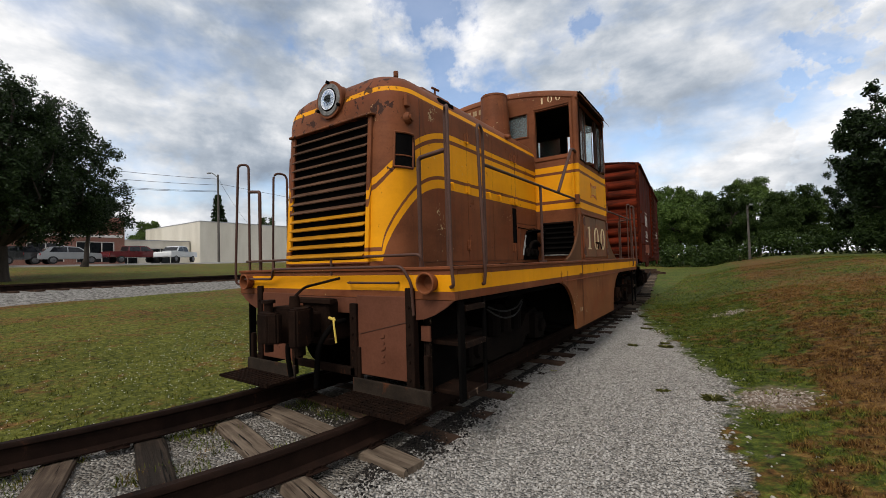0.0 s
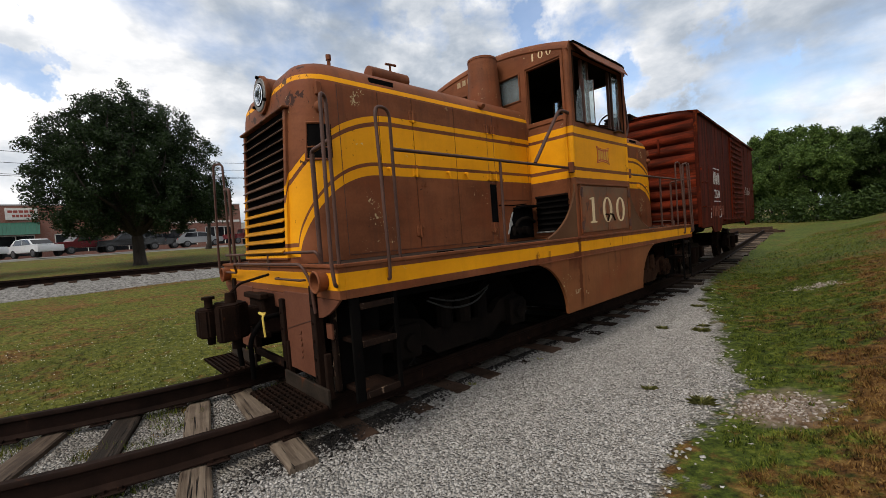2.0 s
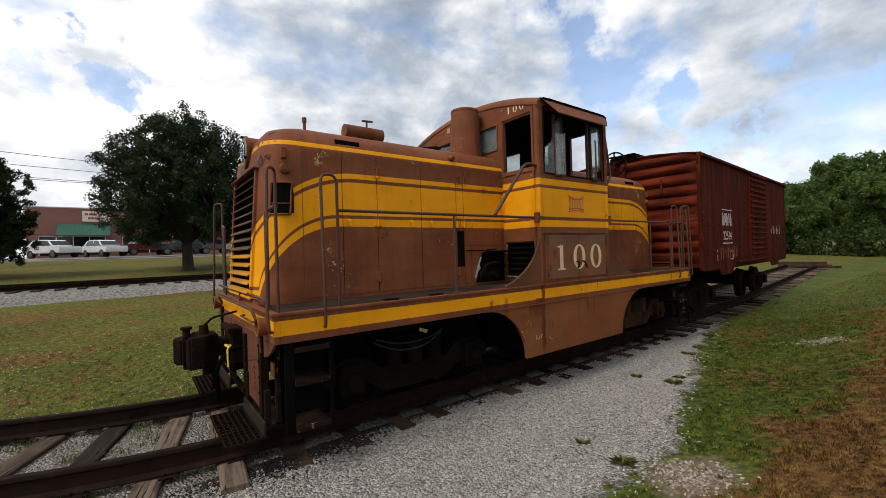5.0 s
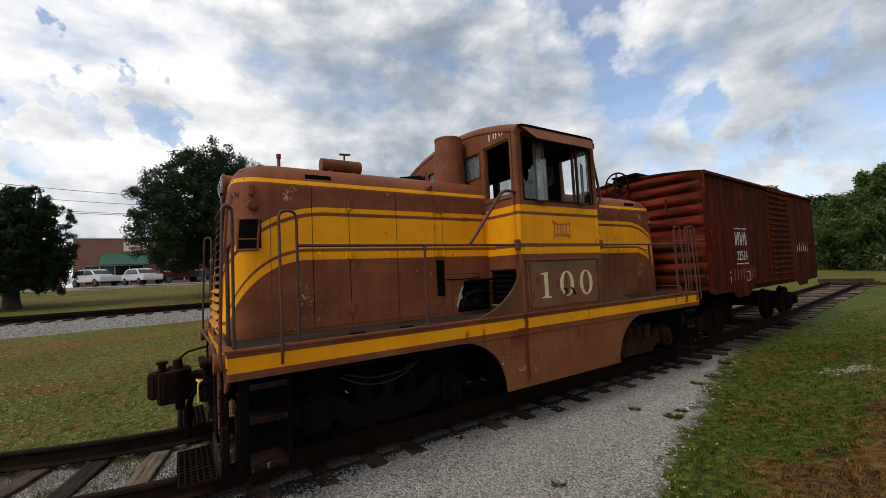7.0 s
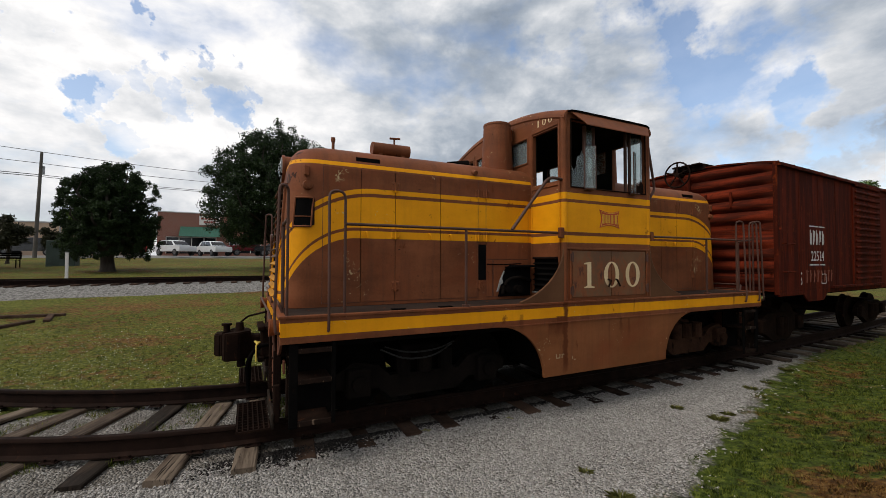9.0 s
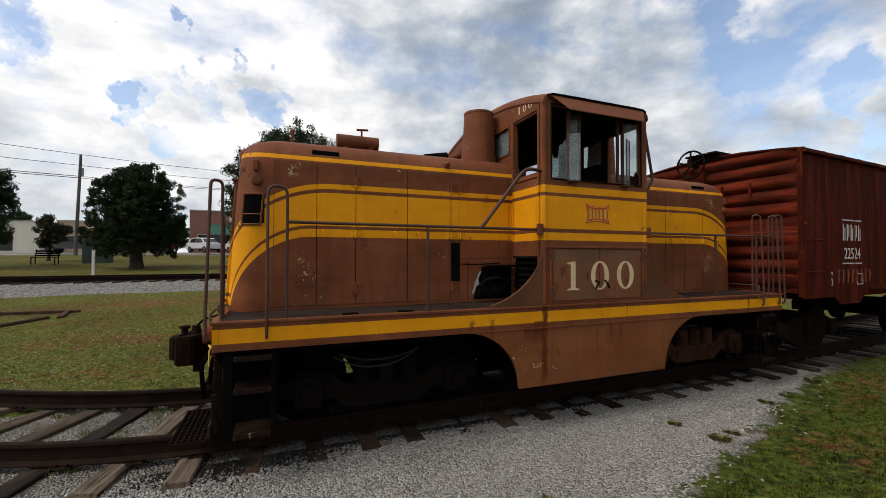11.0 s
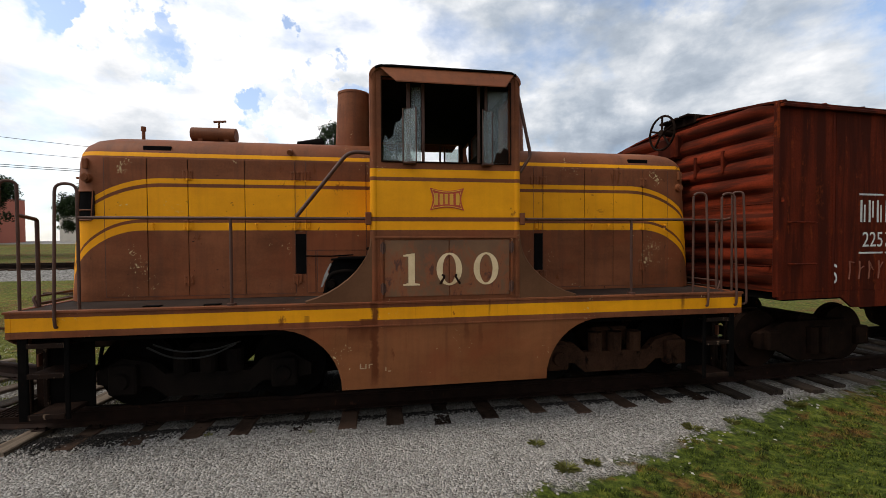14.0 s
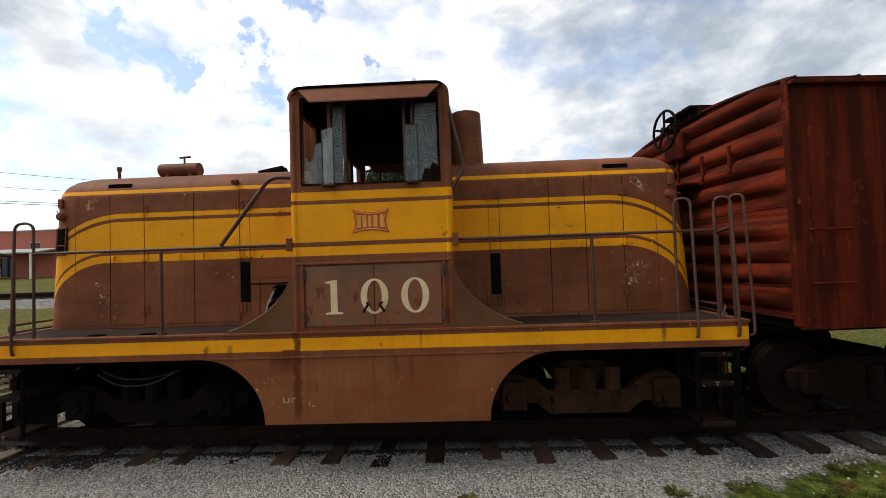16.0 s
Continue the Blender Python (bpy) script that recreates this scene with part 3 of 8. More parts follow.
def ground_material():
    m, nt, bsdf = material("grass_and_gravel")
    co = coords(nt, False)
    sep = nt.nodes.new("ShaderNodeSeparateXYZ")
    link(nt, co, sep.inputs[0])
    x, y = sep.outputs[0], sep.outputs[1]
    wob = noise_at(nt, co, 0.9, 6, 0.65)
    wob2 = noise_at(nt, co, 5.0, 4, 0.6)
    ragged = calc(nt, "ADD", calc(nt, "MULTIPLY", calc(nt, "SUBTRACT", wob, 0.5), 0.9), calc(nt, "MULTIPLY", calc(nt, "SUBTRACT", wob2, 0.5), 0.7))
    # gravel path and bed beside the track: its grass edge draws in to the north
    edge = 3.15
    for y0, y1, slope in EDGE_RUNS:
        edge = calc(nt, "SUBTRACT", edge, calc(nt, "MULTIPLY", calc(nt, "MAXIMUM", calc(nt, "SUBTRACT", calc(nt, "MINIMUM", y, y1), y0), 0.0), slope))
    curve = calc(nt, "MULTIPLY", calc(nt, "POWER", calc(nt, "MAXIMUM", calc(nt, "SUBTRACT", calc(nt, "MINIMUM", y, 16.0), 5.0), 0.0), 2.0), -0.0048)
    curve = calc(nt, "SUBTRACT", curve, calc(nt, "MULTIPLY", calc(nt, "MAXIMUM", calc(nt, "SUBTRACT", calc(nt, "MINIMUM", y, 34.0), 16.0), 0.0), 0.106))
    edge = calc(nt, "SUBTRACT", calc(nt, "ADD", edge, curve), calc(nt, "MULTIPLY", calc(nt, "GREATER_THAN", y, 35.0), 50.0))
    right = calc(nt, "SUBTRACT", calc(nt, "ADD", edge, ragged), x)
    left = calc(nt, "ADD", calc(nt, "SUBTRACT", x, -1.30), calc(nt, "ADD", calc(nt, "MULTIPLY", ragged, 0.35), calc(nt, "MULTIPLY", curve, -1.0)))
    inside = ramp(nt, calc(nt, "MULTIPLY", calc(nt, "MINIMUM", left, right), 4.0), [(0.0, (0, 0, 0)), (0.6, (1, 1, 1))])
    # ballast of the second track
    off = calc(nt, "ABSOLUTE", calc(nt, "ADD", x, calc(nt, "ADD", calc(nt, "MULTIPLY", y, 0.06), 16.3)))
    bed2 = ramp(nt, calc(nt, "ADD", calc(nt, "SUBTRACT", 1.9, off), calc(nt, "MULTIPLY", ragged, 0.5)), [(0.0, (0, 0, 0)), (0.4, (1, 1, 1))])
    # parking road in the west
    road = calc(nt, "MULTIPLY", calc(nt, "LESS_THAN", calc(nt, "ADD", x, calc(nt, "MULTIPLY", y, 0.06)), -43.2), calc(nt, "GREATER_THAN", x, -75.0))
    # ground grass darkened: the blades' shade on one another put into its colour
    grass = mix(nt, 1.0, grass_colour(nt, co, x), (0.74, 0.74, 0.74), "MULTIPLY")
    # bare stony soil where the bank meets the path
    dx, dy = calc(nt, "MULTIPLY", calc(nt, "SUBTRACT", x, 3.43), 1.0), calc(nt, "MULTIPLY", calc(nt, "SUBTRACT", y, 2.65), 0.7)
    off_c = calc(nt, "SQRT", calc(nt, "ADD", calc(nt, "MULTIPLY", dx, dx), calc(nt, "MULTIPLY", dy, dy)))
    bare = calc(nt, "MULTIPLY", calc(nt, "ADD", calc(nt, "SUBTRACT", 0.36, off_c), calc(nt, "MULTIPLY", ragged, 0.5)), 6.0, clamp=True)
    grass = mix(nt, bare, grass, ramp(nt, noise_at(nt, co, 14, 5, 0.7), [(0.35, (0.10, 0.062, 0.036)), (0.65, (0.25, 0.19, 0.145))]))
    gt = noise_at(nt, co, 40.0, 4, 0.7)
    # crushed stone: cells of pale grey
    vor = nt.nodes.new("ShaderNodeTexVoronoi")
    vor.inputs["Scale"].default_value = 42.0
    link(nt, co, vor.inputs["Vector"])
    cell = nt.nodes.new("ShaderNodeSeparateXYZ")
    link(nt, vor.outputs["Color"], cell.inputs[0])
    st = calc(nt, "ADD", calc(nt, "MULTIPLY", cell.outputs[0], 0.55), calc(nt, "ADD", calc(nt, "MULTIPLY", noise_at(nt, co, 0.8, 5, 0.6), 0.35), calc(nt, "MULTIPLY", noise_at(nt, co, 160, 2, 0.6), 0.15)))
    stone = ramp(nt, st, [(0.20, (0.14, 0.128, 0.114)), (0.50, (0.300, 0.279, 0.252)), (0.80, (0.48, 0.452, 0.412))])
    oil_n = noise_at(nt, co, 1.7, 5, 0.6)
    # stone blackened under the locomotive: oil, and its shade put into the colour
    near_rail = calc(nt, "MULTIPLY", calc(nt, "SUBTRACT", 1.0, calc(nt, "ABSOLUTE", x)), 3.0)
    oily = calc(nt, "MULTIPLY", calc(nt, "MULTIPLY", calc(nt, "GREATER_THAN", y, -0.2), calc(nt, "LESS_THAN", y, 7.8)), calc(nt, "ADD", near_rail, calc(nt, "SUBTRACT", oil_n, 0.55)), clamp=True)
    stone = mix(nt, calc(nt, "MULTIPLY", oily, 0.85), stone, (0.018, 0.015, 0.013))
    soil = calc(nt, "MULTIPLY", calc(nt, "MULTIPLY", calc(nt, "SUBTRACT", 1.15, calc(nt, "ABSOLUTE", x)), 4.0, clamp=True), calc(nt, "ADD", 0.25, calc(nt, "MULTIPLY", calc(nt, "SUBTRACT", oil_n, 0.42), 3.0, clamp=True), clamp=True))
    stone = mix(nt, calc(nt, "MULTIPLY", soil, 0.7), stone, (0.085, 0.068, 0.048))
    col = mix(nt, inside, grass, stone)
    stone2 = mix(nt, 0.6, stone, (0.13, 0.12, 0.11))
    col = mix(nt, bed2, col, stone2)
    tarmac = ramp(nt, noise_at(nt, co, 1.2, 6, 0.6), [(0.3, (0.16, 0.155, 0.15)), (0.7, (0.25, 0.24, 0.23))])
    col = mix(nt, road, col, tarmac)
    link(nt, col, bsdf.inputs["Base Color"])
    bsdf.inputs["Roughness"].default_value = 0.95
    bsdf.inputs["Specular IOR Level"].default_value = 0.15
    h = mix(nt, inside, calc(nt, "MULTIPLY", gt, 1.4), calc(nt, "SUBTRACT", 1.0, calc(nt, "MULTIPLY", vor.outputs["Distance"], 18.0)))
    relief(nt, bsdf, h, 0.7, 0.02)
    return m


M_GROUND = ground_material()


def build_ground():
    def spaced(near_lo, near_hi, step, far_lo, far_hi):
        out, v, s = [], near_hi, step
        mid = list(np.arange(near_lo, near_hi + 1e-6, step))
        up = []
        while v < far_hi:
            s *= 1.35
            v += s
            up.append(min(v, far_hi))
        dn, v, s = [], near_lo, step
        while v > far_lo:
            s *= 1.35
            v -= s
            dn.append(max(v, far_lo))
        return dn[::-1] + mid + up
    xs = spaced(-6, 12, 0.25, -900, 900)
    ys = spaced(-8, 18, 0.25, -900, 900)
    verts = [(x, y, ground_z(x, y)) for y in ys for x in xs]
    n = len(xs)
    faces = [(j * n + i, j * n + i + 1, (j + 1) * n + i + 1, (j + 1) * n + i) for j in range(len(ys) - 1) for i in range(n - 1)]
    me = bpy.data.meshes.new("ground")
    me.from_pydata(verts, [], faces)
    me.materials.append(M_GROUND)
    me.shade_smooth()
    return tagged(new("ground", me), "mown lawn with dry patches and a pale crushed stone path", "ground", kind="structure")


build_ground()

# ---- tracks ----
RAIL_PROFILE = [(-0.065, 0.0), (0.065, 0.0), (0.065, 0.012), (0.012, 0.035), (0.010, 0.140), (0.034, 0.156), (0.034, 0.182), (0.026, 0.192), (-0.026, 0.192), (-0.034, 0.182), (-0.034, 0.156), (-0.010, 0.140), (-0.012, 0.035), (-0.065, 0.012)]


def rail_mesh(line):
    bm = bmesh.new()
    rings = []
    for i, (x, y, z) in enumerate(line):
        a, b = line[max(i - 1, 0)], line[min(i + 1, len(line) - 1)]
        d = Vector((b[0] - a[0], b[1] - a[1], 0)).normalized()
        s = Vector((d.y, -d.x, 0))
        rings.append([bm.verts.new(Vector((x, y, z)) + s * u + Vector((0, 0, v))) for u, v in RAIL_PROFILE])
    n = len(RAIL_PROFILE)
    for a, b in zip(rings, rings[1:]):
        for k in range(n):
            bm.faces.new((a[k], b[k], b[(k + 1) % n], a[(k + 1) % n]))
    bm.faces.new(rings[0])
    bm.faces.new(rings[-1][::-1])
    bmesh.ops.recalc_face_normals(bm, faces=bm.faces)
    return bm


def tie_mesh(name, length, width, height, mat, seed):
    rnd = random.Random(seed)
    bm = bmesh.new()
    nx = 7
    rows = []
    for i in range(nx + 1):
        x = -length / 2 + length * i / nx
        j = [rnd.uniform(-0.012, 0.012) for _ in range(6)]
        rows.append([bm.verts.new(p) for p in ((x + j[0], -width / 2 + j[1], -height), (x, -width / 2 + j[2], j[3] * 0.7 - 0.01), (x, -width / 2 + 0.015 + j[2], j[3] * 0.7), (x, width / 2 - 0.015 + j[4], j[5] * 0.7), (x, width / 2 + j[4], j[5] * 0.7 - 0.01), (x + j[0], width / 2, -height))])
    for a, b in zip(rows, rows[1:]):
        for k in range(6):
            bm.faces.new((a[k], b[k], b[(k + 1) % 6], a[(k + 1) % 6]))
    bm.faces.new(rows[0])
    bm.faces.new(rows[-1][::-1])
    bmesh.ops.recalc_face_normals(bm, faces=bm.faces)
    return finish(name, bm, mat)


def main_track():
    track = thing("railroad_track", (0, 0, 0), "rusty railroad track on weathered wooden ties in gravel", "railroad track", kind="structure")
    ys = [-60 + 1.0 * i for i in range(52)] + [-8 + 0.5 * i for i in range(85)]
    for side in (-0.755, 0.755):
        line = [(track_x(y) + side, y, RAIL_TOP - 0.192) for y in ys]
        part("rail", rail_mesh(line), M_RAIL, track, "dark rusty steel rail", smooth=40)
    shapes = [tie_mesh("tie", 2.42, 0.20, 0.16, M_TIE, k) for k in range(5)]
    oiled = [tie_mesh("tie", 2.42, 0.20, 0.16, M_TIEOIL, 20 + k) for k in range(4)]
    bm = bmesh.new()
    box(bm, (-0.10, -0.075, 0), (0.10, 0.075, 0.012), 0.004)
    for u in (-0.07, 0.07):
        for v in (-0.045, 0.045):
            box(bm, (u - 0.012, v - 0.012, 0.012), (u + 0.012, v + 0.012, 0.035))
    plate = finish("tie_plate", bm, M_RAIL)
    rnd = random.Random(4)
    y = -9.0
    while y < 34.3:
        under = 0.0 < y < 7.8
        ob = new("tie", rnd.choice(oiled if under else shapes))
        slope = (track_x(y + 0.5) - track_x(y - 0.5))
        yaw = -math.degrees(math.atan(slope)) + rnd.uniform(-2.5, 2.5)
        adopt(ob, track)
        ob.matrix_basis = pose(track_x(y) + rnd.uniform(-0.06, 0.06), y, (0.036 if under else 0.066) + rnd.uniform(-0.016, 0.006), rnd.uniform(-1, 1), rnd.uniform(-0.5, 0.5), yaw)
        if y < 16:
            for side in (-0.755, 0.755):
                pl = new("tie_plate", plate)
                adopt(pl, track)
                pl.matrix_basis = pose(track_x(y) + side, y, 0.064, 0, 0, yaw)
        y += 0.54 + rnd.uniform(-0.05, 0.05)
    return track


def far_track():
    track = thing("railroad_track", (-16.3, 0, 0.68), "main line railroad track with dark rails on pale ballast", "railroad track", kind="structure")
    bm = bmesh.new()
    # ballast shoulder
    prof = [(-2.9, -0.30), (-1.4, 0.19), (1.4, 0.19), (2.9, -0.40)]
    rows = []
    for i in range(61):
        y = -120 + 4 * i
        cx = -16.3 - 0.06 * y
        rows.append([bm.verts.new((cx + u, y, 0.68 + v)) for u, v in prof])
    for a, b in zip(rows, rows[1:]):
        for k in range(3):
            bm.faces.new((a[k], a[k + 1], b[k + 1], b[k]))
    part("ballast", bm, plain("ballast_stone", (0.05, 0.046, 0.042), (0.27, 0.258, 0.24), 11, 34, 0.95, 0, 1.0, (0.04, 0.035, 0.03), 0.60, spec=0.05), track, "pale crushed stone ballast")
    for side in (-0.755, 0.755):
        line = [(-16.3 - 0.06 * y + side, y, 0.68 + 0.24) for y in range(-120, 121, 8)]
        part("rail", rail_mesh(line), M_RAIL, track, "dark rusty steel rail", smooth=40)
    ties = bmesh.new()
    for i in range(320):
        y = -95 + 0.6 * i
        cx = -16.3 - 0.06 * y
        box(ties, (cx - 1.25, y - 0.11, 0.78), (cx + 1.25, y + 0.11, 0.925))
    tagged(part("tie", ties, M_TIEOIL, track), kind="stuff")


main_track()
# old ties heaped across the end of the track
heap = thing("tie_heap", (track_x(34), 34.2, 0.06), "heap of old dark railroad ties across the end of the track", "timber")
for k, (du, dv, dz, yaw) in enumerate(((0.0, 0.0, 0.28, 3), (0.15, 0.32, 0.26, -6), (-0.1, 0.16, 0.44, 5), (0.5, 0.7, 0.14, 20))):
    ob = new("tie", tie_mesh("tie", 2.5, 0.22, 0.18, M_TIEOIL, 60 + k))
    adopt(ob, heap)
    ob.matrix_basis = pose(track_x(34) + du, 34.2 + dv, dz, 0, 0, yaw)
far_track()

# ---- locomotive ----
SIDE, DECK, CAB_A, CAB_B, REAR = 1.43, 1.42, 3.27, 4.86, 7.62
SILL_LOW = 1.17


def hood_bmesh(length):
    """A hood in its own frame: outer end at y = 0, cab at y = length; rounded nose corners and roof edges."""
    bm = bmesh.new()
    levels = [(DECK, 0.80, 0.0), (1.9, 0.80, 0.03), (2.5, 0.80, 0.07), (2.92, 0.80, 0.10), (3.02, 0.785, 0.115), (3.10, 0.75, 0.145), (3.17, 0.68, 0.20), (3.22, 0.57, 0.29), (3.25, 0.42, 0.42), (3.265, 0.22, 0.58)]
    rings = []
    for z, w, f in levels:
        r = min(0.26, w * 0.6)
        pts = [(-w, length), (-w, length * 0.66), (-w, length * 0.33)]
        pts += [(-w + r - r * math.cos(t), f + r - r * math.sin(t)) for t in (math.pi / 2 * k / 6 for k in range(7))]
        pts += [(0, f)]
        pts += [(w - r + r * math.sin(t), f + r - r * math.cos(t)) for t in (math.pi / 2 * k / 6 for k in range(7))]
        pts += [(w, length * 0.33), (w, length * 0.66), (w, length)]
        rings.append([bm.verts.new((x, y, z)) for x, y in pts])
    for a, b in zip(rings, rings[1:]):
        for k in range(len(a) - 1):
            bm.faces.new((a[k], a[k + 1], b[k + 1], b[k]))
        bm.faces.new((a[-1], a[0], b[0], b[-1]))
    bm.faces.new(rings[-1])
    bmesh.ops.recalc_face_normals(bm, faces=bm.faces)
    return bm


def front_y(z):
    return 0.10 * max(0.0, min(1.0, (z - DECK) / 1.5))


def build_hood(loco, m, length, doors, slots, rear):
    hood = part("hood", hood_bmesh(length), M_HOOD, loco, "brown hood with swept yellow bands", 38, m)

    def add(name, bm, mats, label="", smooth=None):
        return part(name, bm, mats, hood, label, smooth, m)

    # access doors along both sides, a hair proud, with gaps between them
    for s in (-1, 1):
        for a, b, lo, hi in doors:
            bm = bmesh.new()
            x = s * 0.80
            box(bm, (min(x, x + s * 0.005), a + 0.0035, lo), (max(x, x + s * 0.005), b - 0.0035, hi), 0.002)
            add("access_door", bm, M_HOOD)
            bm = bmesh.new()
            for e in (a, b):
                box(bm, (min(x, x + s * 0.0025), e - 0.0025, lo), (max(x, x + s * 0.0025), e + 0.0025, hi))
            box(bm, (min(x, x + s * 0.0025), a + 0.006, lo - 0.004), (max(x, x + s * 0.0025), b - 0.006, lo))
            add("seam", bm, M_PIPE)
        for a, z in slots["hinge"]:
            bm = bmesh.new()
            for e in (-1, 1):
                box(bm, (min(s * 0.805, s * 0.816), a + e * 0.028 - 0.021, z - 0.055), (max(s * 0.805, s * 0.816), a + e * 0.028 + 0.021, z + 0.055), 0.004)
                for q in (-0.034, 0.034):
                    cyl(bm, (s * 0.815, a + e * 0.030, z + q), (s * 0.824, a + e * 0.030, z + q), 0.010, 0.007, 6)
            cyl(bm, (s * 0.818, a, z - 0.062), (s * 0.818, a, z + 0.062), 0.010, n=8)
            add("hinge", bm, M_HOOD)
        for a, z in slots["latch"]:
            bm = bmesh.new()
            tube(bm, bend([(s * 0.807, a, z + 0.02), (s * 0.845, a, z + 0.02), (s * 0.845, a + 0.02, z - 0.05)], 0.015), 0.011, 6)
            add("latch", bm, M_HOOD)
        for a, lo, hi in slots["vent"]:
            # a dark plate for the shade in the vent
            bm = bmesh.new()
            box(bm, (min(s * 0.80, s * 0.81), a - 0.055, lo), (max(s * 0.80, s * 0.81), a + 0.055, hi), 0.002)
            add("vent_slot", bm, M_OPENING_SHADE, "narrow vent slot, its shade a dark plate")
        # roof-edge slot: a dark block for the shade in it
        bm = bmesh.new()
        box(bm, (min(s * 0.70, s * 0.768), slots["roof"] - 0.14, 3.045), (max(s * 0.70, s * 0.768), slots["roof"] + 0.14, 3.108), 0.003)
        add("roof_slot", bm, M_OPENING_SHADE)
        # number box on the rounded nose corner, a dark skin for its inner shade, with its cover folded back on the side
        if not rear:
            def corner(t, z, off):
                return Vector((s * (0.54 + (0.26 + off) * math.sin(t)), front_y(z) + 0.26 - (0.26 + off) * math.cos(t), z))
            angles = [math.radians(48 + 6 * k) for k in range(8)]
            bm = bmesh.new()
            for a, b in zip(angles, angles[1:]):
                skin = [corner(a, 2.30, 0.003), corner(b, 2.30, 0.003), corner(b, 2.60, 0.003), corner(a, 2.60, 0.003)]
                bm.faces.new([bm.verts.new(p) for p in (skin if s > 0 else skin[::-1])])
            bmesh.ops.remove_doubles(bm, verts=bm.verts, dist=1e-5)
            opening = add("number_box", bm, M_OPENING_SHADE, "empty number box, its inner shade a dark skin")
            bm = bmesh.new()
            for z in (2.295, 2.605):
                tube(bm, [corner(a, z, 0.006) for a in angles], 0.011, 6)
            for a in (angles[0], angles[-1]):
                tube(bm, [corner(a, 2.295, 0.006), corner(a, 2.605, 0.006)], 0.011, 6)
            tube(bm, [corner(a, 2.40, 0.004) for a in angles], 0.007, 6)
            part("frame", bm, M_BROWN, opening, m=m, smooth=50)
            bm = bmesh.new()
            box(bm, (min(s * 0.803, s * 0.815), 0.325, 2.31), (max(s * 0.803, s * 0.815), 0.352, 2.60), 0.004)
            part("cover", bm, M_RUSTY, opening, "dark hinged cover", m=m)
        bm = bmesh.new()
        cyl(bm, (s * 0.785, 0.28, 2.74), (s * 0.835, 0.28, 2.74), 0.055, 0.045, 14)
        cyl(bm, (s * 0.835, 0.28, 2.74), (s * 0.85, 0.28, 2.74), 0.03, 0.03, 12)
        add("marker_socket", bm, M_BROWN, smooth=40)
        bm = bmesh.new()
        box(bm, (min(s * 0.78, s * 0.82), 0.24, 2.84), (max(s * 0.78, s * 0.82), 0.29, 2.95), 0.006)
        add("bracket", bm, M_BROWN)
    # grille on the nose
    lean = math.degrees(math.atan(0.10 / 1.5))
    frame_ = bmesh.new()
    for lo, hi in (((-0.56, -0.028, 1.50), (-0.515, 0.01, 2.76)), ((0.515, -0.028, 1.50), (0.56, 0.01, 2.76)), ((-0.585, -0.06, 2.76), (0.585, 0.02, 2.782)), ((-0.56, -0.028, 1.46), (0.56, 0.01, 1.50))):
        box(frame_, lo, hi, 0.006)
    for v in frame_.verts:
        v.co.y += front_y(v.co.z)
    grille = add("grille", frame_, M_HOOD, "louvred radiator grille, yellow near the foot")
    # dark sheet behind the slats, for the shade inside the grille
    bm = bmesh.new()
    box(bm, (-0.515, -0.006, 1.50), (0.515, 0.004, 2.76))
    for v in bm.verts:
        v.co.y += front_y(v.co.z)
    part("backing", bm, M_OPENING_SHADE, grille, m=m)
    for k in range(14):
        z = 1.545 + k * 0.0875
        bm = bmesh.new()
        box(bm, (-0.513, -0.033, -0.006), (0.513, 0.033, 0.006), 0.002, m=pose(0, front_y(z) - 0.026, z, 33 + (4 if k % 5 == 2 else 0), 0, 0))
        part("slat", bm, M_SLAT, grille, m=m)
    # headlight
    bm = bmesh.new()
    cyl(bm, (0, 0.60, 3.04), (0, 0.10, 3.04), 0.165, 0.165, 24)
    cyl(bm, (0, 0.10, 3.04), (0, 0.07, 3.04), 0.178, 0.178, 24)
    light = add("headlight", bm, M_BROWN, "round headlight with a clear lens", 40)
    bm = bmesh.new()
    cyl(bm, (0, 0.069, 3.04), (0, 0.062, 3.04), 0.155, 0.150, 24)
    part("reflector_ring", bm, M_PATINA, light, "mottled grey reflector ring", m=m, smooth=40)
    bm = bmesh.new()
    cyl(bm, (0, 0.0615, 3.04), (0, 0.056, 3.04), 0.112, 0.104, 24)
    part("bezel", bm, M_BLACK, light, m=m, smooth=40)
    bm = bmesh.new()
    cyl(bm, (0, 0.0555, 3.04), (0, 0.053, 3.04), 0.100, 0.090, 24)
    part("reflector", bm, M_MIRROR, light, m=m, smooth=40)
    bm = bmesh.new()
    for k in range(4):
        cyl(bm, (0, 0.052 - 0.006 * k, 3.04), (0, 0.046 - 0.006 * k, 3.04), 0.088 - 0.020 * k, 0.082 - 0.024 * k, 24)
    part("lens", bm, M_LENS, light, "domed clear lens", m=m, smooth=40)
    for k in range(3):
        t = math.radians(90 + 120 * k)
        bm = bmesh.new()
        cyl(bm, (0.165 * math.cos(t), 0.07, 3.04 + 0.165 * math.sin(t)), (0.165 * math.cos(t), 0.045, 3.04 + 0.165 * math.sin(t)), 0.016, n=8)
        part("clamp", bm, M_BLACK, light, m=m)
    return hood


M_PATINA = plain("mottled_grey_metal", (0.05, 0.048, 0.045), (0.26, 0.25, 0.235), 22, 90, 0.6, 0.3, 0.2)
M_MIRROR = plain("silvered_reflector", (0.55, 0.55, 0.54), (0.85, 0.85, 0.84), 12, 60, 0.12, 1.0, 0.05)


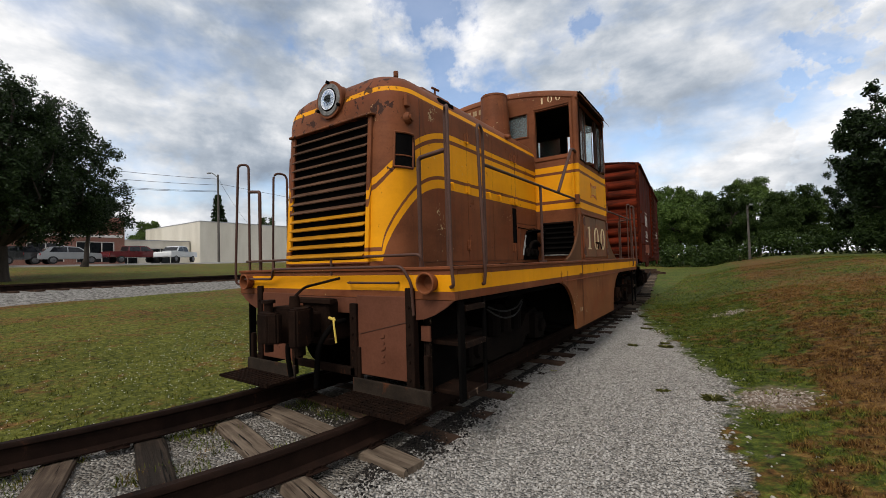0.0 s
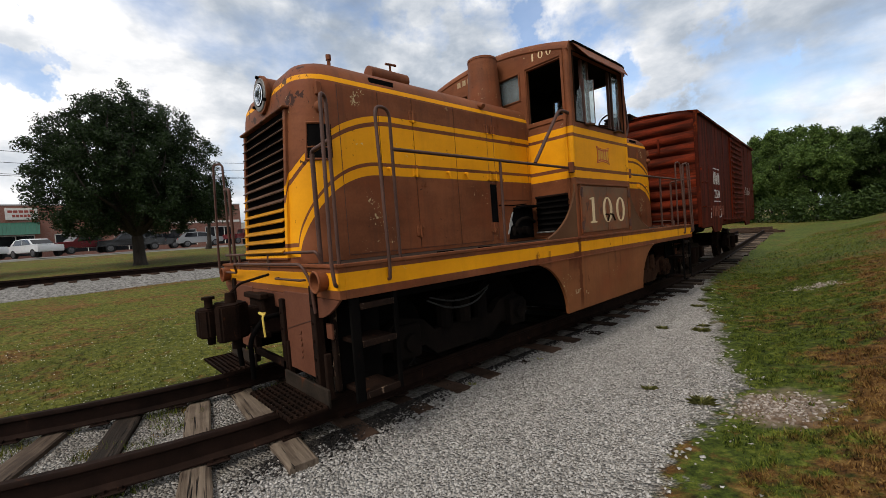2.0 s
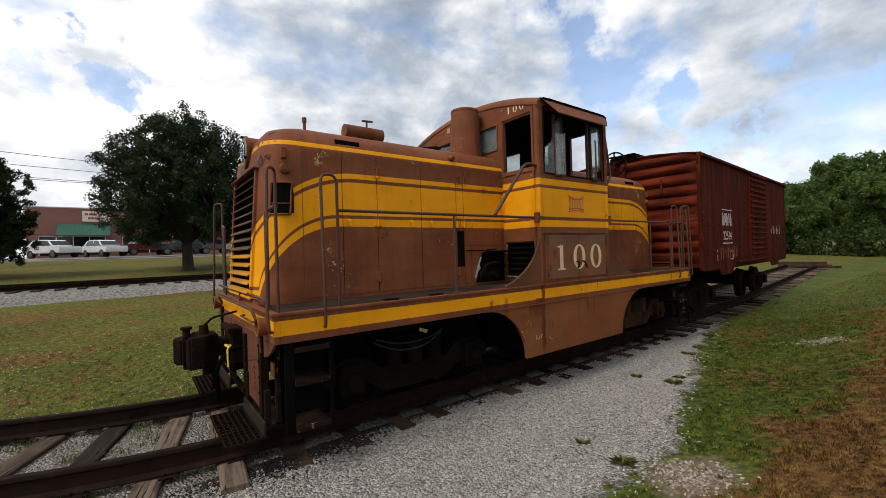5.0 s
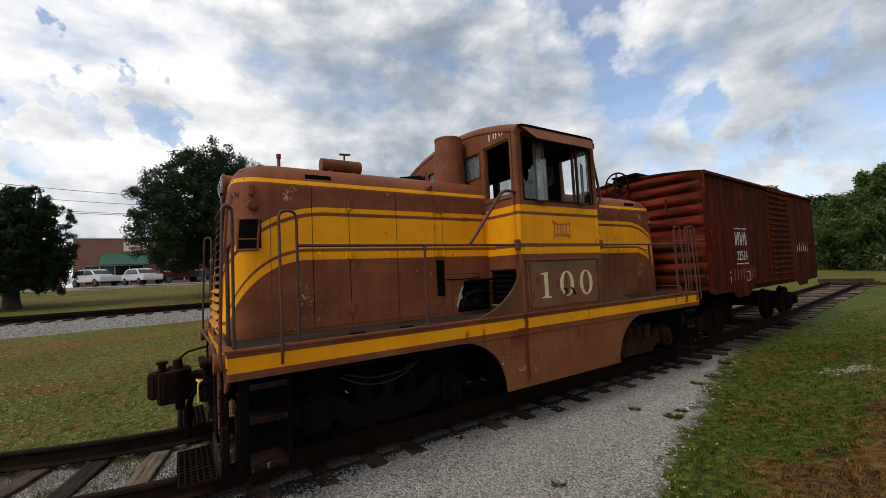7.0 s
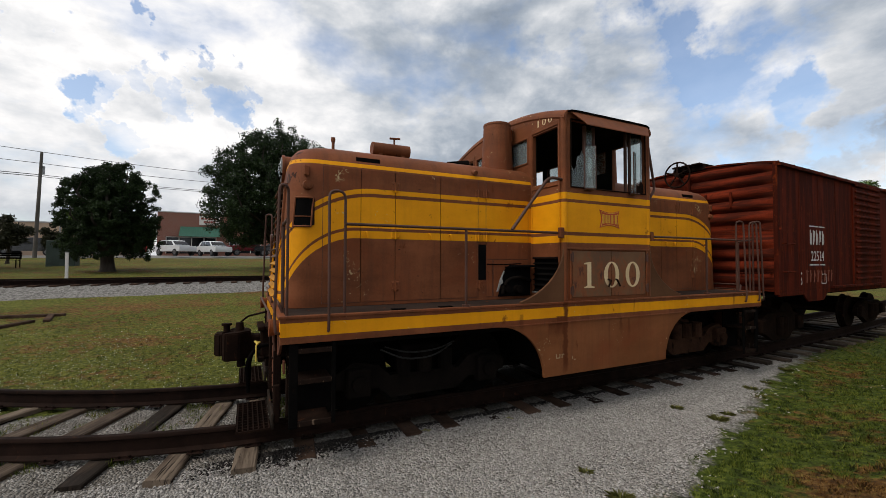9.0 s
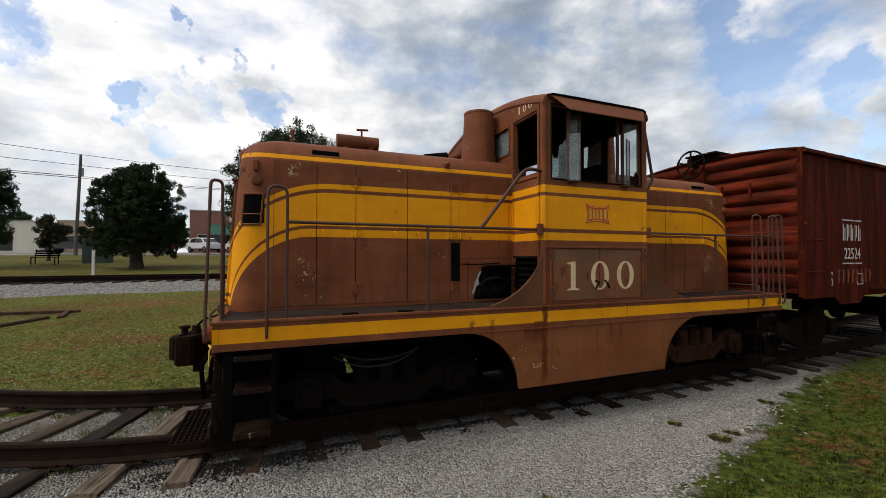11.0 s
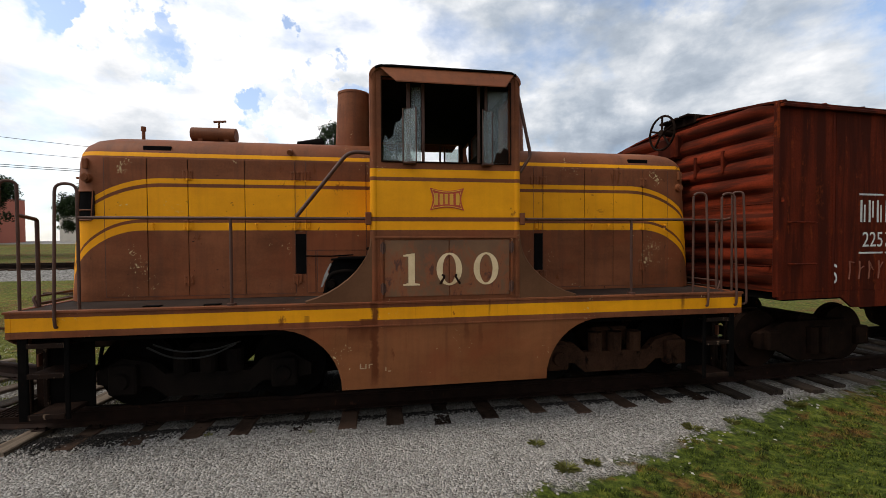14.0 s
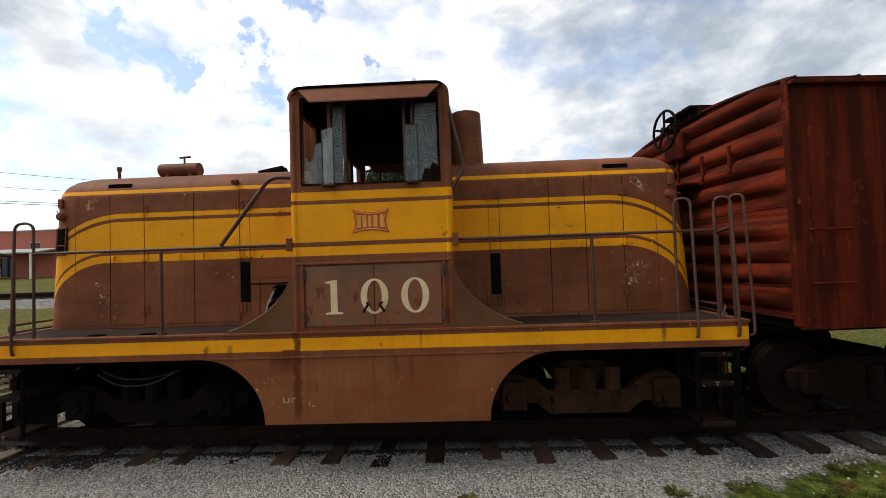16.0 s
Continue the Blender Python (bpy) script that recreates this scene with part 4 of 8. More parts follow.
def glass(name, tint, alpha_rough=0.03, dirt=0.35):
    m, nt, bsdf = material(name)
    co = coords(nt)
    d = noise_at(nt, co, 6, 6, 0.65)
    bsdf.inputs["Base Color"].default_value = (*tint, 1)
    bsdf.inputs["Transmission Weight"].default_value = 1.0
    bsdf.inputs["IOR"].default_value = 1.12
    link(nt, calc(nt, "ADD", alpha_rough, calc(nt, "MULTIPLY", d, 0.12)), bsdf.inputs["Roughness"])
    film = node(nt, "ShaderNodeBsdfDiffuse", Color=(0.32, 0.36, 0.37, 1))
    mixer = nt.nodes.new("ShaderNodeMixShader")
    link(nt, ramp(nt, d, [(0.35, (dirt * 0.5,) * 3), (0.7, (dirt,) * 3)]), mixer.inputs[0])
    link(nt, bsdf.outputs[0], mixer.inputs[1])
    link(nt, film.outputs[0], mixer.inputs[2])
    link(nt, mixer.outputs[0], nt.nodes["Material Output"].inputs[0])
    return m


M_LENS = glass("headlight_lens", (0.95, 0.97, 1.0), 0.02, 0.10)
M_PANE = glass("dusty_cab_glass", (0.62, 0.70, 0.68), 0.02, 0.30)


def roof_z(x):
    return 3.83 + 0.24 * (1 - (abs(x) / SIDE) ** 2)


def build_cab(loco):
    cab = None
    # side walls with the large window opening
    for s in (1, -1):
        bm = bmesh.new()
        us = [CAB_A, 3.39, 4.75, CAB_B]
        vs = [DECK, 2.88, 3.73, 3.745]
        panel(bm, us, vs, [(1, 1)], lambda u, v, w: Vector((s * (SIDE - w), u, v)), 0.05)
        ob = part("side_wall", bm, M_CAB, loco, "cab side wall with a yellow band and broken windows")
        cab = cab or ob
        bm = bmesh.new()
        bow = [math.pi / 2 * k / 5 for k in range(6)]
        pts = [(CAB_A, 3.745)] + [(CAB_A + 0.10 - 0.10 * math.cos(t), 3.755 + 0.10 * math.sin(t)) for t in bow] + [(CAB_B - 0.10 + 0.10 * math.sin(t), 3.755 + 0.10 * math.cos(t)) for t in bow] + [(CAB_B, 3.745)]
        extrude_poly(bm, [(s * SIDE, y, z) for y, z in pts], (-s * 0.05, 0, 0))
        part("eave_panel", bm, M_CAB, ob)
        # corner roundings
        for yy in (CAB_A, CAB_B):
            bm = bmesh.new()
            tube(bm, [(s * (SIDE - 0.03), yy + (0.03 if yy == CAB_A else -0.03), DECK + 0.02), (s * (SIDE - 0.03), yy + (0.03 if yy == CAB_A else -0.03), 3.775)], 0.042, 12)
            part("corner_post", bm, M_CAB, ob, smooth=60)
        # window surround
        bm = bmesh.new()
        for lo, hi in (((3.375, 2.865), (3.39, 3.745)), ((4.75, 2.865), (4.765, 3.745)), ((3.39, 2.865), (4.75, 2.88)), ((3.39, 3.73), (4.75, 3.745))):
            box(bm, (min(s * SIDE, s * (SIDE + 0.016)), lo[0], lo[1]), (max(s * SIDE, s * (SIDE + 0.016)), hi[0], hi[1]), 0.004)
        part("window_frame", bm, M_RUSTY, ob, "dark rusty window surround")
        # sashes standing in the opening
        for a, b in ((3.64, 3.68), (3.80, 3.83), (4.40, 4.43), (4.48, 4.51)):
            bm = bmesh.new()
            box(bm, (min(s * 1.37, s * 1.41), a, 2.88), (max(s * 1.37, s * 1.41), b, 3.70), 0.005)
            part("sash", bm, M_PIPE, ob)
        jag = [(3.40, 2.89), (3.63, 2.89), (3.63, 3.30), (3.60, 3.36), (3.57, 3.30), (3.52, 3.28), (3.50, 3.14), (3.45, 3.10), (3.42, 3.16), (3.40, 3.10)]
        bm = bmesh.new()
        extrude_poly(bm, [(s * 1.40, y, z) for y, z in jag], (s * 0.006, 0, 0))
        part("broken_pane", bm, M_PANE, ob, "jagged remains of a broken pane").visible_shadow = False
        for a, b in ((3.69, 3.79), (4.52, 4.74)):
            bm = bmesh.new()
            box(bm, (min(s * 1.388, s * 1.394), a, 2.89), (max(s * 1.388, s * 1.394), b, 3.66))
            part("pane", bm, M_PANE, ob, "dusty window pane").visible_shadow = False
        bm = bmesh.new()
        extrude_poly(bm, [(s * 1.41, 4.58, 2.89), (s * 1.41, 4.74, 2.89), (s * 1.41, 4.74, 3.02), (s * 1.41, 4.69, 3.06), (s * 1.41, 4.66, 2.99), (s * 1.41, 4.61, 3.0)], (s * 0.004, 0, 0))
        part("broken_edge", bm, M_RUSTY, ob)
        # framed wind deflectors standing out from the window
        for a, b in ((3.60, 3.73), (4.43, 4.55)):
            far_in, far_out = SIDE + 0.022, SIDE + 0.085
            xa, xb = (far_in, far_out) if a < 4 else (far_out, far_in)
            bm = bmesh.new()
            tube(bm, [(s * xa, a, 2.865), (s * xa, a, 3.42), (s * xb, b, 3.42), (s * xb, b, 2.865), (s * xa, a, 2.865)], 0.007, 6)
            box(bm, (min(s * SIDE, s * far_out), a, 2.845), (max(s * SIDE, s * far_out), b, 2.862), 0.003)
            frame_part = part("wind_deflector", bm, M_PIPE, ob, "narrow framed glass wind deflector")
            bm = bmesh.new()
            extrude_poly(bm, [(s * xa, a + 0.008, 2.87), (s * xa, a + 0.008, 3.41), (s * xb, b - 0.008, 3.41), (s * xb, b - 0.008, 2.87)], (s * 0.004, 0, 0))
            part("pane", bm, M_PANE, frame_part, "dusty greenish pane").visible_shadow = False
        # sun visor hung from the eave
        bm = bmesh.new()
        quad = [(3.36, 3.83, 0.02), (4.80, 3.83, 0.02), (4.66, 3.64, 0.15), (3.53, 3.64, 0.15)]
        a = [bm.verts.new((s * (SIDE + w), y, z)) for y, z, w in quad]
        b = [bm.verts.new((s * (SIDE + w) , y, z + 0.012)) for y, z, w in quad]
        bm.faces.new(a)
        bm.faces.new(b[::-1])
        for i in range(4):
            bm.faces.new((a[i], b[i], b[(i + 1) % 4], a[(i + 1) % 4]))
        bmesh.ops.recalc_face_normals(bm, faces=bm.faces)
        part("visor", bm, M_BROWN, loco, "faded brown steel sun visor over the cab window")
    # end walls with doors and windows; door stands to the +x side at the front end and mirrored at the rear
    for yy, inward, side in ((CAB_A, 1, 1), (CAB_B, -1, -1)):
        bm = bmesh.new()
        us = sorted([-SIDE + 0.05, -1.33, -0.82, -0.70, -0.26, 0.26, 0.70, 0.82, 1.33, SIDE - 0.05])
        vs = [DECK, 2.96, 3.32, 3.66, 3.74, 9.0]
        holes = []
        n = len(us) - 1
        for i in range(n):
            mid = (us[i] + us[i + 1]) / 2
            if abs(abs(mid) - 1.07) < 0.1:
                holes += [(i, 1), (i, 2)]
            if abs(abs(mid) - 0.48) < 0.1:
                holes += [(i, 2)]
        panel(bm, us, vs, holes, lambda u, v, w: Vector((u, yy + inward * w, roof_z(u) - 0.075 if v > 8 else v)), 0.05)
        wall = part("end_wall", bm, M_CAB, loco, "cab end wall with door windows")
        for s in (-1, 1):
            bm = bmesh.new()
            q = -inward * 0.014
            lo_y, hi_y = min(yy, yy + q), max(yy, yy + q)
            for a, b in (((0.775, 1.44), (0.81, 3.74)), ((1.335, 1.44), (1.37, 3.74)), ((0.81, 3.68), (1.335, 3.74)), ((0.81, 2.90), (1.335, 2.955)), ((0.81, 1.44), (1.335, 1.50))):
                box(bm, (min(s * a[0], s * b[0]), lo_y, a[1]), (max(s * a[0], s * b[0]), hi_y, b[1]), 0.004)
            part("cab_door", bm, M_CAB, wall, "cab door with an open window")
            bm = bmesh.new()
            for a, b in (((0.24, 3.30), (0.26, 3.68)), ((0.70, 3.30), (0.72, 3.68)), ((0.26, 3.30), (0.70, 3.32)), ((0.26, 3.66), (0.70, 3.68))):
                box(bm, (min(s * a[0], s * b[0]), lo_y, a[1]), (max(s * a[0], s * b[0]), hi_y, b[1]), 0.003)
            part("window_frame", bm, M_CAB, wall)
            bm = bmesh.new()
            box(bm, (min(s * 0.26, s * 0.70), yy + inward * 0.02, 3.32), (max(s * 0.26, s * 0.70), yy + inward * 0.026, 3.66))
            part("pane", bm, M_PANE, wall, "dusty window pane").visible_shadow = False
    # roof, rolled over at both ends
    bm = bmesh.new()
    rows, roll = [], 0.11
    arc = [math.pi / 2 * k / 5 for k in range(6)]
    line = [(CAB_A - 0.012 + roll - roll * math.sin(t), roll * (1 - math.cos(t))) for t in arc[::-1]] + [(CAB_B + 0.012 - roll + roll * math.sin(t), roll * (1 - math.cos(t))) for t in arc]
    for k in range(25):
        x = -SIDE - 0.02 + (2 * SIDE + 0.04) * k / 24
        z = roof_z(x) if abs(x) < SIDE else 3.825
        rows.append([bm.verts.new((x, y, z + 0.02 - drop)) for y, drop in line] + [bm.verts.new((x, y + (0.02 if y < 4 else -0.02), z - 0.01 - drop)) for y, drop in line[::-1]])
    n = len(rows[0])
    for a, b in zip(rows, rows[1:]):
        for k in range(n):
            bm.faces.new((a[k], b[k], b[(k + 1) % n], a[(k + 1) % n]))
    bm.faces.new(rows[0])
    bm.faces.new(rows[-1][::-1])
    bmesh.ops.recalc_face_normals(bm, faces=bm.faces)
    part("roof", bm, M_BROWN, loco, "curved brown cab roof", 40)
    for s in (1, -1):
        bm = bmesh.new()
        edge = [(CAB_A + 0.05, 3.826), (CAB_A + 0.10, 3.846), (CAB_A + 0.22, 3.852), (CAB_B - 0.22, 3.852), (CAB_B - 0.10, 3.846), (CAB_B - 0.05, 3.826)]
        extrude_poly(bm, [(s * (SIDE + 0.021), y, z) for y, z in edge] + [(s * (SIDE + 0.021), y, z - 0.020) for y, z in edge[::-1]], (s * 0.022, 0, 0))
        part("rain_gutter", bm, M_BLACK, loco, "thin black rain gutter along the roof edge")
    # inside: near-black panels on ceiling and walls hold the cab's shade; floor, control stand, seat back
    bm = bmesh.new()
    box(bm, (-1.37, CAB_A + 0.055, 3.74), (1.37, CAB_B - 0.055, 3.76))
    part("ceiling_lining", bm, M_CAB_SHADE, loco)
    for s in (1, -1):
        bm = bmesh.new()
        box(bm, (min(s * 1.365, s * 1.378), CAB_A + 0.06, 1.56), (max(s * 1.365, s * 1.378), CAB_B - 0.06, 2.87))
        part("wall_lining", bm, M_CAB_SHADE, loco)
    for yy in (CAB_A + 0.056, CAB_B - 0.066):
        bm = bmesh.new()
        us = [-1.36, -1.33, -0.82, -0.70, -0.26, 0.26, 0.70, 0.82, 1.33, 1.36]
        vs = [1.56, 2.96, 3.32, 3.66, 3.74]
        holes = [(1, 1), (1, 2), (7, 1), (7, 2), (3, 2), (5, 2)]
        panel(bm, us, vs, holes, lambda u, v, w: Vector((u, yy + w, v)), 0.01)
        part("wall_lining", bm, M_CAB_SHADE, loco)
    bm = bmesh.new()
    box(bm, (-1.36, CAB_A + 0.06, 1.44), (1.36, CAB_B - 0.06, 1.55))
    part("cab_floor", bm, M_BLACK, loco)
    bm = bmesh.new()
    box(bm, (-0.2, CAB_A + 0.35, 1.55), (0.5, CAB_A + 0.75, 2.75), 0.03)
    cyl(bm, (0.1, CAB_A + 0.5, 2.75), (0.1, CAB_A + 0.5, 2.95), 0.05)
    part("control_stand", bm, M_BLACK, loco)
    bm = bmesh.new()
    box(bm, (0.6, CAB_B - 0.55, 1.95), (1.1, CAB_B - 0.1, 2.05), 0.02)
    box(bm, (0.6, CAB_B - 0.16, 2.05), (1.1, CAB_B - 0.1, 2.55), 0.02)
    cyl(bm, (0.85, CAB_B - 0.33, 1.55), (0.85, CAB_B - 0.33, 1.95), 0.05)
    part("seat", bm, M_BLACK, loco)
    # lower side cabinet doors, curved gussets
    for s in (1, -1):
        for a, b in ((3.40, 4.075), (4.085, 4.74)):
            bm = bmesh.new()
            box(bm, (min(s * SIDE, s * (SIDE + 0.012)), a, 1.47), (max(s * SIDE, s * (SIDE + 0.012)), b, 2.06), 0.004)
            part("cabinet_door", bm, M_STAINED, loco, "rust-stained brown cabinet door")
        bm = bmesh.new()
        for lo, hi in (((3.30, 2.075), (4.82, 2.10)), ((3.36, 1.45), (3.385, 2.075)), ((4.755, 1.45), (4.78, 2.075))):
            box(bm, (min(s * SIDE, s * (SIDE + 0.02)), lo[0], lo[1]), (max(s * SIDE, s * (SIDE + 0.02)), hi[0], hi[1]), 0.004)
        part("door_surround", bm, M_BROWN, loco)
        for y in (3.385, 4.76):
            for z in (1.56, 1.98):
                bm = bmesh.new()
                box(bm, (min(s * (SIDE + 0.012), s * (SIDE + 0.020)), y - 0.026, z - 0.045), (max(s * (SIDE + 0.012), s * (SIDE + 0.028)), y + 0.026, z + 0.045), 0.004)
                cyl(bm, (s * (SIDE + 0.03), y, z - 0.06), (s * (SIDE + 0.03), y, z + 0.06), 0.011, n=8)
                part("hinge", bm, M_PIPE, loco)
        for d in (-1, 1):
            bm = bmesh.new()
            y = 4.08 + d * 0.075
            tube(bm, bend([(s * 1.445, y, 1.69), (s * 1.49, y - d * 0.02, 1.68), (s * 1.49, y + d * 0.03, 1.60)], 0.02), 0.012, 6)
            part("door_handle", bm, M_RUSTY, loco)
        for y0, d in ((CAB_A, -1), (CAB_B, 1)):
            pts = [(y0, DECK), (y0, 2.08)] + [(y0 + d * (0.66 * (1 - math.cos(t))), 2.08 - 0.64 * (0.74 * math.sin(t) + 0.26 * (1 - math.cos(t)))) for t in (math.pi / 2 * k / 9 for k in range(1, 10))] + [(y0 + d * 0.66, DECK)]
            bm = bmesh.new()
            extrude_poly(bm, [(s * (SIDE - 0.03), y, z) for y, z in pts], (s * 0.03, 0, 0))
            part("gusset", bm, M_GUSSET, loco, "curved brown side plate running up to the cab")
            bm = bmesh.new()
            tube(bm, [(s * (SIDE - 0.010), y, z) for y, z in pts[1:-1]], 0.012, 6)
            part("gusset_edge", bm, M_GUSSET, loco, smooth=60)


def numeral_bmesh(text, h):
    """Roman numerals as sign painters draw them: a serifed 1, a 0 with heavy sides; baseline at 0, centred on x."""
    bm = bmesh.new()
    if text == "1":
        w = 0.075 * h
        out = [(-0.26, 0.0), (0.26, 0.0), (0.26, 0.045), (0.10, 0.075), (0.10, 1.0), (0.02, 1.0), (-0.26, 0.955), (-0.26, 0.91), (-0.10, 0.905), (-0.10, 0.075), (-0.26, 0.045)]
        extrude_poly(bm, [(x * h, y * h, 0) for x, y in out], (0, 0, 0.003))
        return bm
    n = 36
    rings = []
    for z in (0.0, 0.003):
        for rx, ry, sq in ((0.41, 0.515, 1.0), (0.215, 0.455, 1.0)):
            rings.append([bm.verts.new((rx * h * math.cos(2 * math.pi * k / n), 0.5 * h + ry * h * math.sin(2 * math.pi * k / n), z)) for k in range(n)])
    o0, i0, o1, i1 = rings
    for k in range(n):
        j = (k + 1) % n
        for a, b, c, d in ((o1[k], o1[j], i1[j], i1[k]), (i0[k], i0[j], o0[j], o0[k]), (o0[k], o0[j], o1[j], o1[k]), (i1[k], i1[j], i0[j], i0[k])):
            bm.faces.new((a, b, c, d))
    bmesh.ops.recalc_face_normals(bm, faces=bm.faces)
    return bm


def stained_material():
    m, nt, bsdf = material("rust_stained_paint")
    co = coords(nt, False)
    tone = noise_at(nt, co, 2.2, 6, 0.6)
    base = ramp(nt, tone, [(0.35, (0.100, 0.044, 0.017)), (0.65, (0.152, 0.069, 0.026))])
    p = noise_at(nt, stretch(nt, co, 1, 1.2, 0.75, 2, 3, 7), 4.2, 9, 0.7, 0.4)
    # most of the rust bleeds out below the numerals
    sep = nt.nodes.new("ShaderNodeSeparateXYZ")
    link(nt, co, sep.inputs[0])
    low = calc(nt, "MULTIPLY", calc(nt, "SUBTRACT", 1.92, sep.outputs[2]), 0.16)
    p = calc(nt, "ADD", p, calc(nt, "MINIMUM", low, 0.035))
    level = calc(nt, "SUBTRACT", 1.0, calc(nt, "MULTIPLY", calc(nt, "ABSOLUTE", calc(nt, "SUBTRACT", sep.outputs[2], 1.74)), 4.0), clamp=True)
    p = calc(nt, "ADD", p, calc(nt, "MULTIPLY", level, 0.05))
    rust = ramp(nt, p, [(0.48, (0, 0, 0)), (0.60, (0.85, 0.85, 0.85))])
    deep = ramp(nt, p, [(0.605, (0, 0, 0)), (0.67, (0.9, 0.9, 0.9))])
    col = mix(nt, deep, mix(nt, rust, base, (0.185, 0.046, 0.007)), (0.045, 0.0105, 0.004))
    link(nt, col, bsdf.inputs["Base Color"])
    bsdf.inputs["Roughness"].default_value = 0.65
    relief(nt, bsdf, calc(nt, "ADD", tone, p), 0.2, 0.01)
    return m


M_STAINED = stained_material()
M_GUSSET = plain("olive_brown_paint", (0.078, 0.033, 0.014), (0.120, 0.054, 0.025), 2.5, 70, 0.6, 0, 0.2, (0.10, 0.030, 0.009), 0.63, spec=0.14)


def build_locomotive():
    loco = thing("locomotive", (0, 3.8, RAIL_TOP), "brown and yellow centre-cab diesel locomotive, weathered and rusting, on the track", "locomotive")
    # frame, deck, side sills
    bm = bmesh.new()
    box(bm, (-SIDE + 0.03, 0.0, DECK - 0.05), (SIDE - 0.03, REAR, DECK - 0.004), 0.01)
    part("deck", bm, M_DECK, loco, "dark worn steel walkway deck")
    for s in (1, -1):
        bm = bmesh.new()
        box(bm, (min(s * (SIDE - 0.05), s * SIDE), 0.03, SILL_LOW), (max(s * (SIDE - 0.05), s * SIDE), REAR - 0.03, DECK), 0.003)
        box(bm, (min(s * (SIDE - 0.05), s * (SIDE + 0.014)), 0.031, DECK - 0.022), (max(s * (SIDE - 0.05), s * (SIDE + 0.014)), REAR - 0.031, DECK + 0.004), 0.004)
        part("side_sill", bm, M_SILL, loco, "brown side sill with a yellow stripe and rust runs")
        # skirt between the trucks: fuel tank side with arched ends
        arc = [(2.96 - 0.66 * (1 - math.sin(t)), 0.52 + 0.65 * (math.cos(t))) for t in (math.pi / 2 * k / 10 for k in range(11))]
        arc2 = [(5.17 + 0.66 * (1 - math.sin(t)), 0.52 + 0.65 * (math.cos(t))) for t in (math.pi / 2 * k / 10 for k in range(11))]
        pts = arc + arc2[::-1]
        bm = bmesh.new()
        extrude_poly(bm, [(s * (SIDE - 0.04), y, z) for y, z in pts], (s * 0.036, 0, 0))
        part("skirt", bm, M_SKIRT, loco, "brown tank skirt with arched ends over the trucks")
        bm = bmesh.new()
        box(bm, (min(s * SIDE, s * (SIDE + 0.006)), 2.4, SILL_LOW - 0.004), (max(s * SIDE, s * (SIDE + 0.006)), 5.75, SILL_LOW + 0.012), 0.002)
        part("seam_strip", bm, M_BROWN, loco)
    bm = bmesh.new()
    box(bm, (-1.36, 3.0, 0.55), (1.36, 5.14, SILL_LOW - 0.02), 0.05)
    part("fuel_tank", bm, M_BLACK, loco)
    # near-black base puts the shade under the deck into the colour
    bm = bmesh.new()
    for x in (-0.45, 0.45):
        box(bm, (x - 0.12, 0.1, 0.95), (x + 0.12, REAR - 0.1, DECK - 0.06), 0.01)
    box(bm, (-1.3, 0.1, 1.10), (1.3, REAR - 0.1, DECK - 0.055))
    part("underframe", bm, M_BLACK, loco, "near-black underframe, its deep shade in the colour")

    # hoods
    fdoors = [(0.44, 0.86, 1.46, 2.965), (0.86, 1.27, 1.46, 2.965), (1.27, 1.86, 1.46, 2.965), (1.86, 2.40, 1.46, 2.965), (2.52, 3.2, 1.95, 2.965), (2.52, 2.62, 1.46, 1.94), (2.64, 3.2, 1.46, 1.94)]
    fslots = {"hinge": [(1.27, 2.79), (1.27, 1.63), (1.27, 2.24), (2.40, 2.80), (2.52, 2.80), (2.40, 2.24), (2.52, 2.24), (2.42, 1.62)], "latch": [(1.70, 2.23), (1.98, 2.23), (0.92, 2.23)], "vent": [(2.46, 1.68, 2.14)], "roof": 0.95}
    build_hood(loco, Matrix(), CAB_A, fdoors, fslots, False)
    rlen = REAR - CAB_B
    rdoors = [(0.44, 0.80, 1.46, 2.965), (0.80, 1.22, 1.46, 2.965), (1.22, 1.62, 1.46, 2.965), (1.62, 2.18, 1.46, 2.965), (2.30, 2.72, 1.46, 2.965)]
    rslots = {"hinge": [(0.80, 2.80), (0.80, 1.70), (2.18, 2.80), (2.30, 2.80), (2.18, 1.62), (2.30, 1.62), (0.80, 2.24), (2.24, 2.24)], "latch": [(1.30, 2.23), (1.52, 2.23), (0.50, 2.23)], "vent": [(2.24, 1.68, 2.14)], "roof": 0.85}
    build_hood(loco, pose(0, REAR - 0.05, 0, 0, 0, 180), rlen - 0.05, rdoors, rslots, True)

    # small openings in the running board: dark plates for the shade in them
    for y in (1.14, 1.69):
        bm = bmesh.new()
        box(bm, (1.26, y - 0.075, DECK - 0.002), (1.33, y + 0.075, DECK + 0.009), 0.002)
        part("deck_opening", bm, M_OPENING_SHADE, loco, "slot in the running board, its shade a dark plate")
    # open engine compartment beside the cab, a black sheet for its shade: its door is gone and its machinery shows
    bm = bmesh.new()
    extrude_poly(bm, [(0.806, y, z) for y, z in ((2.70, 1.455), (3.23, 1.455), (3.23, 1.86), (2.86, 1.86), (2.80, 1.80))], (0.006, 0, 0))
    part("engine_opening", bm, M_OPENING_SHADE, loco, "engine compartment with its door missing, its shade a black sheet")
    bm = bmesh.new()
    extrude_poly(bm, [(0.813, y, z) for y, z in ((2.675, 1.52), (2.70, 1.53), (2.73, 1.61), (2.775, 1.64), (2.755, 1.70), (2.80, 1.79), (2.785, 1.80), (2.72, 1.67), (2.705, 1.62))], (0.010, 0, 0))
